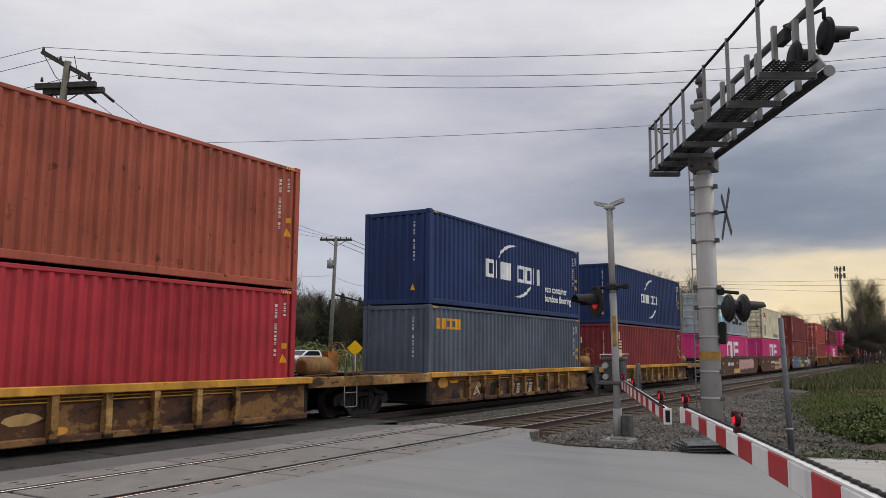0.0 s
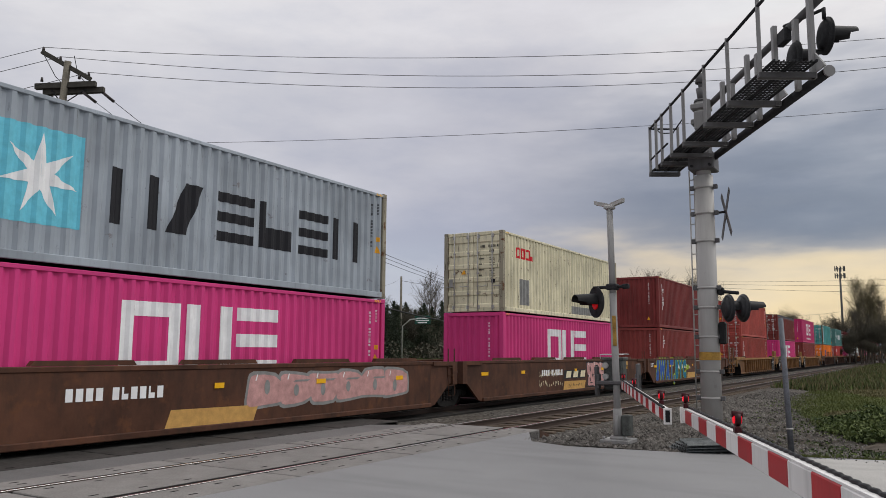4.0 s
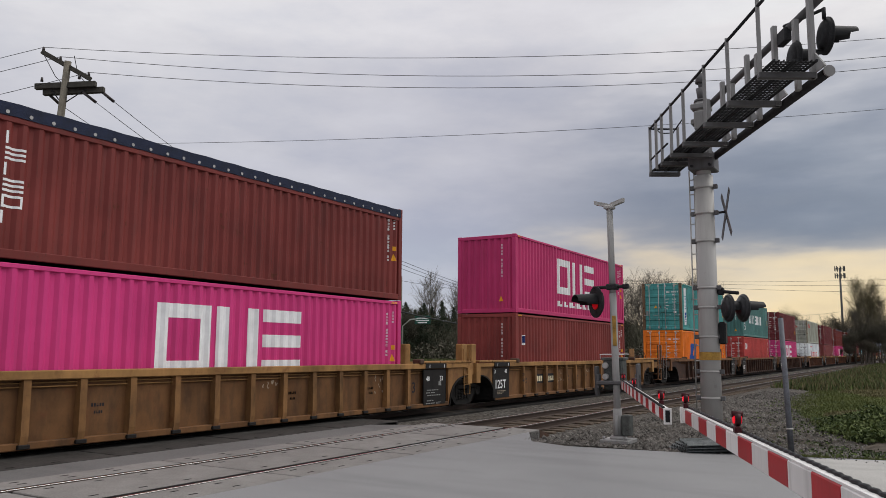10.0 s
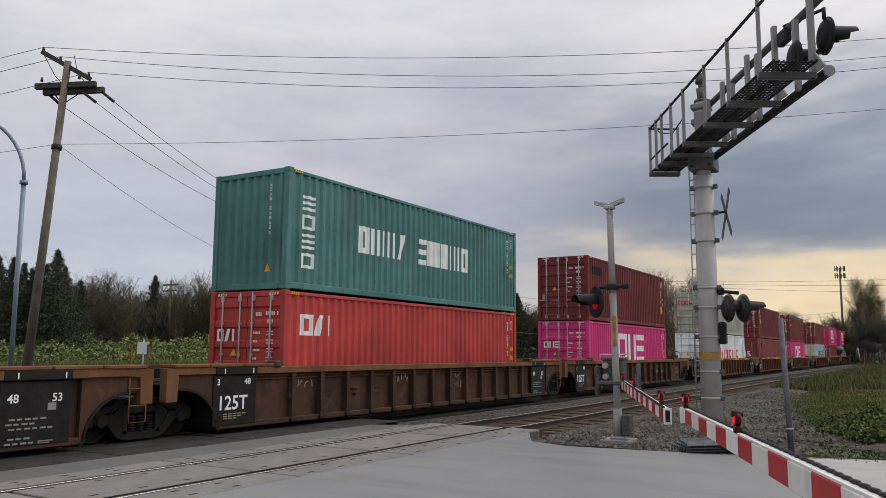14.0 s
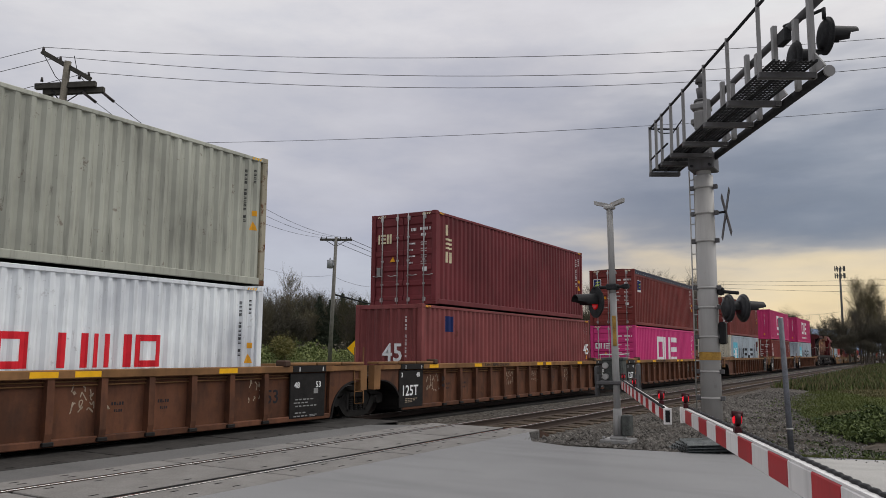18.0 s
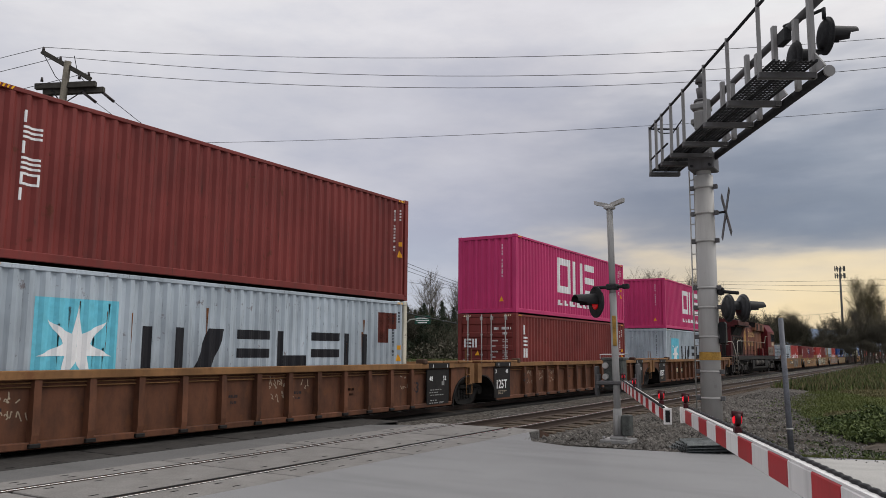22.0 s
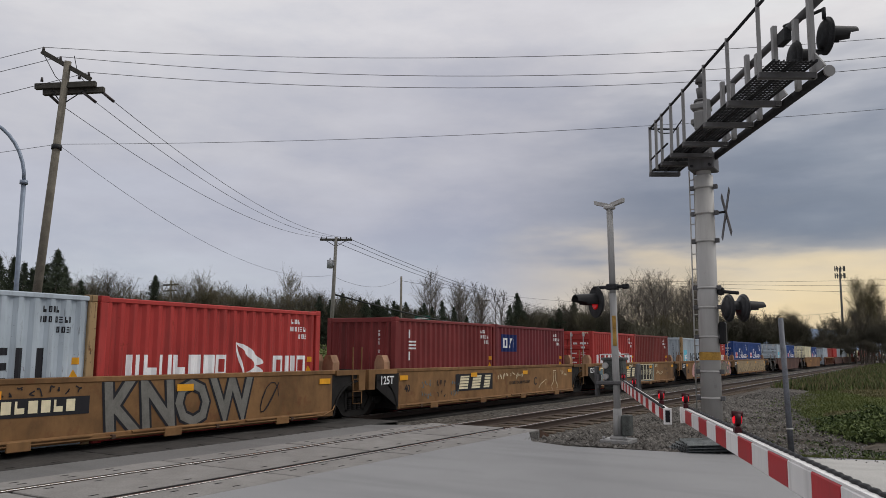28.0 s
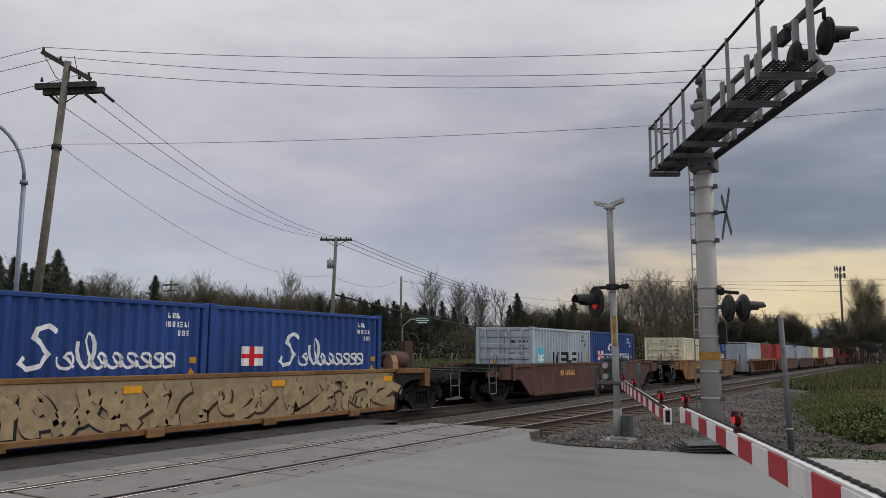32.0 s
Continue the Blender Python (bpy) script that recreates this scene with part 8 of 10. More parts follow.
LAMP_CASE = plain("lamp_case", (0.05, 0.006, 0.009, 1), 0.45, vary=0.3)
RED_OFF = plain("lamp_red_dark", (0.2, 0.006, 0.008, 1), 0.15, vary=0.05, emit=(1.0, 0.01, 0.01, 0.2))
# lamp discs' own dark; on the cantilever also the shade of backlit tubes
DISC_AND_BACKLIT = plain("disc_and_backlit_steel", (0.026, 0.026, 0.028, 1), 0.7, vary=0.5, scale=5)
STRIPE_W = steel_paint("arm_white", lin(222, 220, 218), wear=0.06, dirt=0.5, rough=0.4)
STRIPE_R = steel_paint("arm_red", lin(170, 24, 34), wear=0.04, dirt=0.4, rough=0.4)


DISC = plain("signal_disc_back", (0.035, 0.035, 0.038, 1), 0.38, vary=0.4, scale=5)


def flasher(name, parent, at, yaw, lit, size=0.3, tilt=0.0, back=None):
    """A round signal lamp on a black disc with a deep hood; it faces -y before it is turned."""
    head = part(name, lambda: Shape().tube((0, 0.0, 0), (0, 0.025, 0), 0.3, n=28).tube((0, 0.025, 0), (0, 0.075, 0), 0.297, 0.24, n=28).tube((0, 0.075, 0), (0, 0.12, 0), 0.24, 0.12, n=28), back or DISC_AND_BACKLIT, parent, "black disc with hooded lamp", key=("flasher",))
    head.matrix_local = Matrix.Translation(at) @ Matrix.Rotation(radians(yaw), 4, "Z") @ Matrix.Rotation(radians(tilt), 4, "X") @ Matrix.Scale(size / 0.3, 4)

    def hood():
        h = Shape()
        n = 16
        for r, flip in ((0.165, False), (0.155, True)):
            k = len(h.v)
            for i in range(n + 1):
                t = radians(-20 + 220 * i / n)
                d = 0.42 if 20 < i * 220 / n < 200 else 0.25
                h.v += [(r * math.cos(t), 0.0, r * math.sin(t)), (r * math.cos(t), -d, r * math.sin(t) * 0.85)]
            h.grid(k, [(2 * i, 2 * i + 1, 2 * i + 3, 2 * i + 2) for i in range(n)], True)
        return h
    part("hood", hood, BLACK, head, "black lamp hood", key=("hood",))
    part("lens", lambda: Shape().tube((0, -0.02, 0), (0, -0.004, 0), 0.12, 0.145, n=20), RED_ON if lit else RED_OFF, head, "red lens", key=("lens",))
    return head


def gate_arm(name, base, tip, label, lamps):
    """A striped barrier arm from its pivot to its tip."""
    base, tip = Vector(base), Vector(tip)
    d = tip - base
    n = d.length
    turn = d.to_track_quat("Y", "Z").to_matrix().to_4x4()
    arm = thing(name, label, "crossing gate", "crossing gates")
    arm.matrix_basis = Matrix.Translation(base) @ turn
    k = int((n - 0.206) / 0.412) + 1
    for i in range(k + 1):
        y1 = n if i == 0 else n - 0.206 - 0.412 * (i - 1)
        y0 = max(0.0, n - 0.206 - 0.412 * i)
        h = 0.085 - 0.022 * (y0 + y1) / 2 / n
        part("stripe", Shape().cbox(-0.02, 0.02, y0, y1 - 0.0005, -h, h, 0.006), STRIPE_R if i % 2 else STRIPE_W, arm)
    part("top_edge", Shape().slab([(-0.016, 0.0), (0.034, 0.0), (0.034, n), (-0.016, n)], 2, 0.0, 0.012), STRIPE_W, arm, "whitish upper flange of the arm").matrix_local = Matrix.Translation((0, 0, 0.087)) @ Matrix.Rotation(-0.022 / n, 4, "X")
    part("cable", Shape().pipe([(0.03 + 0.005 * math.cos(2.1 * y), y * n / 240, 0.104 - 0.022 * y / 240 + 0.005 * math.sin(2.1 * y)) for y in range(241)], 0.012, 5), BLACK, arm, "black lamp cable along the top")
    end = part("end_plate", Shape().cbox(-0.04, 0.04, 0, 0.012, -0.08, 0.08, 0.004), STRIPE_W, arm, "white end plate", loc=(0, n, 0))
    part("end_mark", Shape().cbox(-0.022, 0.022, 0.012, 0.016, -0.058, 0.058, 0.001), BLACK, end, "black square on the plate")
    for t, lit in lamps:
        y = n * t
        lamp = part("gate_lamp", lambda: Shape().cbox(-0.03, 0.03, -0.06, 0.06, 0.06, 0.13, 0.012).tube((-0.026, 0, 0.19), (0.026, 0, 0.19), 0.06, n=16).tube((-0.05, 0, 0.235), (0.05, 0, 0.235), 0.03, n=10), LAMP_CASE, arm, "small red gate lamp", loc=(0, y, 0.03), key=("glamp",))
        lamp.scale = (0.75, 0.75, 0.75)
        part("lens", lambda: Shape().tube((-0.036, 0, 0.19), (0.036, 0, 0.19), 0.04, 0.04, n=14), GATE_RED, lamp, "deep red lens", key=("glens",))
    return arm


def build_signals():
    # mast with gate mechanism
    mx, my = -5.23, 15.4
    mast = thing("crossing_signal_mast", "slim grey signal mast with flashing lamp and gate mechanism", "crossing signal", loc=(mx, my, 0))
    mast.rotation_euler = Matrix.Rotation(radians(1.1), 3, Vector((0.515, -0.857, 0))).to_euler()    # it leans a little
    part("pole", Shape().tube((0, 0, 0.1), (0, 0, 2.9), 0.07, n=16).tube((0, 0, 2.9), (0, 0, 4.72), 0.064, n=16), steel_paint("mast_grey", lin(150, 149, 147), wear=0.12, dirt=0.45, rough=0.55), mast)
    part("base", Shape().cbox(-0.29, 0.29, -0.29, 0.29, -0.05, 0.035, 0.015).tube((0, 0, 0.03), (0, 0, 0.09), 0.17, 0.15, n=12).tube((0, 0, 0.09), (0, 0, 0.62), 0.095, 0.085, n=12).tube((-0.22, -0.22, 0.03), (-0.22, -0.22, 0.1), 0.03, n=6).tube((0.22, -0.22, 0.03), (0.22, -0.22, 0.1), 0.03, n=6).tube((0.0, -0.11, 0.12), (0.0, -0.1, 0.5), 0.035, n=8), MATS["mast_grey"], mast, "cast base plate with bolts")
    plain("mech_grey", lin(92, 95, 92), 0.55, 0.2, vary=0.4, scale=6)
    part("junction_box", Shape().cbox(0.1, 0.28, -0.1, 0.1, 0.1, 0.5, 0.02), MATS["mech_grey"], mast, "grey junction box at the foot")
    part("yellow_strip", Shape().cbox(-0.01, 0.062, -0.082, -0.05, 1.85, 2.45, 0.006), plain("worn_yellow", lin(172, 134, 66), 0.7, vary=0.35), mast, "worn yellow reflector strip")
    top = Shape()
    for sx in (-1, 1):
        top.slab([(0.03 * sx, 4.66), (0.3 * sx, 4.74), (0.31 * sx, 4.82), (0.1 * sx, 4.76), (0.03 * sx, 4.74)], 1, -0.06, 0.06)
    part("sign_bracket", top.cbox(-0.1, 0.1, -0.1, 0.1, 4.62, 4.7, 0.02), GREY, mast, "bracket at the mast top")
    part("cross_arm", Shape().tube((-0.4, 0, 3.03), (0.3, 0.02, 3.03), 0.035, n=10).cbox(-0.11, 0.11, -0.11, 0.11, 2.97, 3.09, 0.02).cbox(0.2, 0.34, -0.06, 0.06, 2.98, 3.08, 0.02), DISC_AND_BACKLIT, mast)
    flasher("signal_lamp", mast, (-0.37, -0.02, 2.74), -44, False, 0.32)
    mech = Shape().cbox(-0.3, 0.1, 0.1, 0.4, 0.98, 1.6, 0.03)
    mech.cbox(-0.33, 0.13, 0.08, 0.42, 1.56, 1.62, 0.015)
    part("gate_mechanism", mech, plain("mech_grey", lin(92, 95, 92), 0.55, 0.2, vary=0.4, scale=6), mast, "grey gate mechanism case")
    part("bracket", Shape().cbox(-0.42, 0.46, -0.1, 0.14, 1.08, 1.16, 0.02).cbox(-0.42, -0.34, -0.08, 0.1, 1.0, 1.3, 0.02).cbox(0.4, 0.48, -0.08, 0.1, 1.0, 1.3, 0.02), DULL, mast, "counterweight bracket")
    for z in (1.46, 1.24):
        part("bolt_cap", Shape().tube((-0.24, 0.12, z), (-0.24, 0.04, z), 0.06, n=14), GREY, mast)
    part("case_lid", Shape().pipe([(-0.34, 0.07, 1.6), (-0.34, 0.07, 1.68), (0.14, 0.07, 1.68), (0.14, 0.43, 1.68), (-0.34, 0.43, 1.68), (-0.34, 0.07, 1.68)], 0.012, 5), STRIPE_W, mast, "pale guard rod over the case")
    part("counterweight_arm", Shape().cbox(-0.42, -0.37, -0.1, 0.1, 0.85, 1.45, 0.02), DULL, mast, "dull grey counterweight arm")
    part("counterweight_arm", Shape().cbox(0.43, 0.48, -0.1, 0.1, 0.75, 1.5, 0.02), DULL, mast, "dull grey counterweight arm")
    gate_arm("crossing_gate", (-5.05, 15.15, 1.1), (-2.19, 7.93, 1.1), "lowered red and white striped gate arm with red lamps", ((0.06, False), (0.42, True), (0.93, True)))
    gate_arm("crossing_gate", (1.05, 0.42, 1.1), (-2.09, 8.17, 1.1), "lowered red and white striped gate arm close to the road", ((0.985, True), (0.69, True), (0.3, False)))

    stand = thing("gate_stand", "grey gate stand with mechanism case beside the road", "crossing gate", loc=(1.12, 0.25, 0))
    part("pole", Shape().tube((0.2, 0, 0.0), (0.2, 0, 1.5), 0.08, n=14), GREY, stand)
    part("gate_mechanism", Shape().cbox(-0.12, 0.12, -0.2, 0.2, 0.8, 1.4, 0.03), MATS["mech_grey"], stand)
    # cantilever structure over the road
    cx, cy = -3.71, 16.7
    cant = thing("cantilever_signal", "grey steel cantilever with walkway, railings and flashing lamps over the road", "signal bridge", loc=(cx, cy, 0))
    a = Vector((0.503, -0.864, 0))     # outwards along the arm
    n = Vector((-0.864, -0.503, 0))    # towards the walkway side

    def at(t, o, z):
        return a * t + n * o + Vector((0, 0, z))
    pole = Shape().tube((0, 0, -0.2), (0, 0, 5.4), 0.205, 0.185, n=28).tube((0, 0, 5.4), (0, 0, 7.0), 0.145, 0.135, n=24)
    part("pole", pole, GREY, cant, "thick galvanised steel pole")
    part("base", Shape().cbox(-0.35, 0.35, -0.35, 0.35, -0.25, -0.02, 0.03), GREY, cant)
    for z in (0.82, 1.35, 2.05, 2.65, 3.05, 4.02, 4.6, 5.15):
        cl = part("clamp", Shape().tube((0, 0, z - 0.02), (0, 0, z + 0.02), 0.214, n=24), GREY, cant, "pole clamp band")
        for sx in (-1, 1):
            part("bolt_block", Shape().cbox(-0.045, 0.045, -0.04, 0.04, -0.045, 0.045, 0.01), DULL, cl, "dark clamp bolts", loc=(sx * 0.235, -0.05, z))
    part("yellow_band", Shape().tube((0, 0, 1.58), (0, 0, 1.74), 0.212, n=24, caps=False), MATS["worn_yellow"], cant, "worn yellow band")
    part("top_cap", Shape().tube((0, 0, 7.0), (0, 0, 7.05), 0.155, 0.14, n=20), DULL, cant, "pole cap")
    part("bell", Shape().tube((0, 0, 7.06), (0, 0, 7.3), 0.07, 0.1, n=12).tube((0, 0, 7.3), (0, 0, 7.42), 0.04, 0.06, n=12).tube((0, 0, 7.42), (0, 0, 7.62), 0.11, 0.09, n=14), DULL, cant, "bell on the pole top")
    part("cable", Shape().pipe([at(-0.3, 0.3, 6.75), at(-0.6, 0.45, 6.5), at(-1.0, 0.6, 6.6), at(-1.4, 0.7, 6.9)], 0.014), BLACK, cant, "slack black cable")
    part("arm_clamp", Shape().cbox(-0.26, 0.26, -0.26, 0.26, 5.5, 5.86, 0.02), DULL, cant, "arm clamp plates")
    for dx, dz in ((-0.18, 5.58), (0.18, 5.58), (-0.18, 5.78), (0.18, 5.78)):
        part("bolt", Shape().tube((dx, -0.25, dz), (dx, -0.3, dz), 0.03, n=6), DISC_AND_BACKLIT, cant)
    part("junction_box", Shape().cbox(-0.1, 0.1, -0.28, -0.14, 6.35, 6.75, 0.02), ARM_BACKLIT, cant, "small grey box on the pole")
    for z in (6.55, 6.88):
        part("arm_clamp", Shape().cbox(-0.19, 0.19, -0.19, 0.19, z - 0.06, z + 0.06, 0.02), ARM_BACKLIT, cant, "upper arm clamp")
    # arm: two chords with uprights, backlit dark put into their colour
    part("lower_chord", Shape().tube(at(-0.3, -0.2, 5.79), at(5.2, -0.2, 5.79), 0.075, n=14), DISC_AND_BACKLIT, cant, "lower tube of the arm")
    part("end_cap", Shape().tube(at(5.2, -0.2, 5.79), at(5.23, -0.2, 5.79), 0.085, n=14), ARM_BACKLIT, cant, "round end cap")
    part("upper_chord", Shape().tube(at(-0.2, -0.15, 6.92), at(5.6, -0.15, 6.92), 0.062, n=14), DULL, cant, "upper tube of the arm")
    turn_a, turn_n = Matrix.Rotation(math.atan2(a.y, a.x), 4, "Z"), Matrix.Rotation(math.atan2(n.y, n.x) - math.pi / 2, 4, "Z")
    for t, zt in ((0.32, 6.95), (1.21, 7.02), (1.75, 6.8), (2.53, 7.06), (3.0, 6.9), (3.75, 7.08), (4.55, 6.85), (5.06, 7.5)):
        part("upright", Shape().slab([(-0.05, 0), (0.05, 0), (0.05, zt - 5.72), (-0.05, zt - 5.72)], 1, -0.035, 0.035), ARM_BACKLIT, cant).matrix_local = Matrix.Translation(at(t, -0.04, 5.72)) @ turn_a
    for t in (1.21, 2.53, 3.75, 5.06):
        part("gusset", Shape().slab([(0, 0), (0.3, 0), (0, 0.3)], 1, -0.012, 0.012), ARM_BACKLIT, cant).matrix_local = Matrix.Translation(at(t + 0.06, -0.06, 5.8)) @ turn_a
    # walkway: cross beams and perforated grating in two strips; colour carries the underside shade
    for t, o0 in ((-1.44, 0.08), (-0.42, 0.05), (0.32, -0.12), (1.21, -0.1), (2.53, -0.1), (3.75, -0.1), (5.08, -0.06)):
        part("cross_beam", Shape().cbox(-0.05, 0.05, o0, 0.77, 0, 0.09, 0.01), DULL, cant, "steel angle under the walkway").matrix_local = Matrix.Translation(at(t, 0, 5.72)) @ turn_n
        part("beam_face", Shape().cbox(0.052, 0.06, o0, 0.77, 0.0, 0.1, 0.002), ARM_BACKLIT, cant).matrix_local = Matrix.Translation(at(t, 0, 5.72)) @ turn_n
    grate = Shape()
    for i in range(84):
        t = -1.44 + 6.95 * i / 84
        for o0, o1 in ((0.1, 0.38), (0.42, 0.7)):
            grate.tube(at(t, o0, 5.84), at(t, o1, 5.84), 0.013, n=4)
    for o in (0.1, 0.17, 0.24, 0.31, 0.38, 0.42, 0.49, 0.56, 0.63, 0.7):
        grate.tube(at(-1.44, o, 5.84), at(5.5, o, 5.84), 0.011 if o not in (0.1, 0.38, 0.42, 0.7) else 0.022, n=4)
    part("walkway_grating", grate, DISC_AND_BACKLIT, cant, "perforated steel walkway")
    # railing; its dark tubes carry the arm's backlit tone in colour
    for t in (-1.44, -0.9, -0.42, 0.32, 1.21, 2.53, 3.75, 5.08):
        part("rail_post", Shape().cbox(-0.028, 0.028, -0.028, 0.028, 0, 1.12 if t < 5 else 1.25, 0.006), ARM_BACKLIT, cant, loc=at(t, 0.74, 5.76))
    part("handrail", Shape().tube(at(-1.44, 0.74, 6.83), at(5.3, 0.74, 6.83), 0.026, n=8), DISC_AND_BACKLIT, cant, "dark handrail tube")
    part("handrail", Shape().tube(at(-1.44, 0.74, 6.83), at(-1.44, 0.1, 6.83), 0.022, n=8), DISC_AND_BACKLIT, cant)
    part("handrail", Shape().tube(at(-1.44, 0.74, 6.1), at(0.0, 0.74, 6.1), 0.02, n=8), DISC_AND_BACKLIT, cant)
    part("rail_post", Shape().cbox(-0.028, 0.028, -0.028, 0.028, 0, 1.12, 0.006), ARM_BACKLIT, cant, loc=at(-1.44, 0.1, 5.76))
    flasher("signal_lamp", cant, at(4.6, -0.5, 6.57), 118, False, 0.29)
    flasher("signal_lamp", cant, at(4.5, -0.05, 6.25), 118, False, 0.27)
    part("lamp_bracket", Shape().tube(at(4.0, -0.1, 6.98), at(4.7, -0.42, 6.96), 0.026, n=8).tube(at(4.7, -0.42, 6.98), at(4.7, -0.42, 6.8), 0.03, n=8), DISC_AND_BACKLIT, cant, "lamp bracket")
    part("cable_box", Shape().cbox(-0.16, 0.16, -0.06, 0.06, -0.12, 0.12, 0.02), DISC_AND_BACKLIT, cant, "dark cable box").matrix_local = Matrix.Translation(at(4.0, -0.1, 6.8)) @ turn_a
    # ladder on the pole's far side
    lad = Shape()
    for dx in (-0.34, -0.24):
        lad.tube((dx - 0.02, 0.25, 0.3), (dx - 0.02, 0.25, 5.6), 0.016, n=6)
    for i in range(16):
        lad.tube((-0.36, 0.25, 0.6 + 0.32 * i), (-0.26, 0.25, 0.6 + 0.32 * i), 0.012, n=6)
    part("ladder", lad, GREY, cant, "narrow ladder up the pole")
    # lower lamps and crossbuck seen edge-on
    part("lamp_bracket", Shape().tube((0.2, 0, 2.98), (0.62, -0.12, 2.92), 0.035, n=8).cbox(0.2, 0.32, -0.07, 0.07, 2.9, 3.05, 0.02), DISC_AND_BACKLIT, cant)
    flasher("signal_lamp", cant, (0.44, -0.16, 2.62), 126, False, 0.28, back=DISC)
    flasher("signal_lamp", cant, (0.7, -0.06, 2.62), 128, False, 0.28, back=DISC)
    # blades in dull grey: their dark edge-on look is put into the colour
    xb = part("crossbuck", Shape().slab([(-0.6, -0.065), (0.6, -0.065), (0.6, 0.065), (-0.6, 0.065)], 1, -0.006, 0.006), DULL, cant, "crossbuck blade seen edge-on")
    xb.matrix_local = Matrix.Translation((0.42, -0.05, 4.55)) @ Matrix.Rotation(radians(114), 4, "Z") @ Matrix.Rotation(radians(50), 4, "Y")
    xb = part("crossbuck", Shape().slab([(-0.6, -0.065), (0.6, -0.065), (0.6, 0.065), (-0.6, 0.065)], 1, -0.02, -0.008), DULL, cant, "crossbuck blade seen edge-on")
    xb.matrix_local = Matrix.Translation((0.42, -0.05, 4.55)) @ Matrix.Rotation(radians(114), 4, "Z") @ Matrix.Rotation(radians(-50), 4, "Y")
    part("bracket", Shape().tube((0.18, 0, 4.6), (0.42, -0.04, 4.6), 0.025, n=8), DISC_AND_BACKLIT, cant)
    part("bell_box", Shape().cbox(0.2, 0.34, -0.1, 0.1, 1.9, 2.35, 0.03), BLACK, cant, "black bell housing")

    post = thing("sign_post", "weathered grey steel post standing in the verge", "post", loc=(-2.05, 15.2, -0.25))
    part("post", Shape().tube((0, 0, 0), (-0.09, 0.04, 2.6), 0.05, 0.045, n=12), plain("post_grey", lin(104, 106, 112), 0.6, 0.3, vary=0.3), post)
    part("collar", Shape().tube((-0.02, 0.01, 0.65), (-0.022, 0.012, 0.68), 0.06, n=12), GREY, post)
    mats_ = thing("steel_plates", "stack of corrugated steel plates lying at the pole's foot", "steel plates", loc=(-3.3, 15.0, -0.06))
    for k in range(4):
        out = [(-0.7 + 0.117 * i, 0.05 if i % 2 else 0.0) for i in range(13)]
        sh = Shape().slab([(x * 0.75, z) for x, z in out] + [(x * 0.75, z - 0.012) for x, z in out[::-1]], 1, -0.6, 0.6)
        o = part("plate", sh, plain("dull_zinc", lin(104, 108, 108), 0.45, 0.4, vary=0.5, scale=5), mats_)
        o.location = (0.06 * k - 0.1, -0.05 * k, 0.03 + 0.06 * k)
        o.rotation_euler = (0.02 * k, -0.03, -0.98 - 0.07 * k)


# ---- poles, wires and street furniture beyond the line ----
WOOD = plain("pole_wood", (0.19, 0.172, 0.138, 1), 0.9, vary=0.3, scale=3, bump=0.01)
WIRE = plain("wire_black", (0.03, 0.03, 0.032, 1), 0.6, vary=0.1)
CERAMIC = plain("insulator", (0.06, 0.05, 0.05, 1), 0.3, vary=0.2)


def wire(a, b, sag, r=0.012, n=14):
    a, b = Vector(a), Vector(b)
    pts = [a.lerp(b, i / n) - Vector((0, 0, sag * 4 * (i / n) * (1 - i / n))) for i in range(n + 1)]
    tagged(part("overhead_wire", Shape().pipe(pts, r, 5), WIRE, None), "thin dark overhead power wire between poles", "wire", "overhead wires")


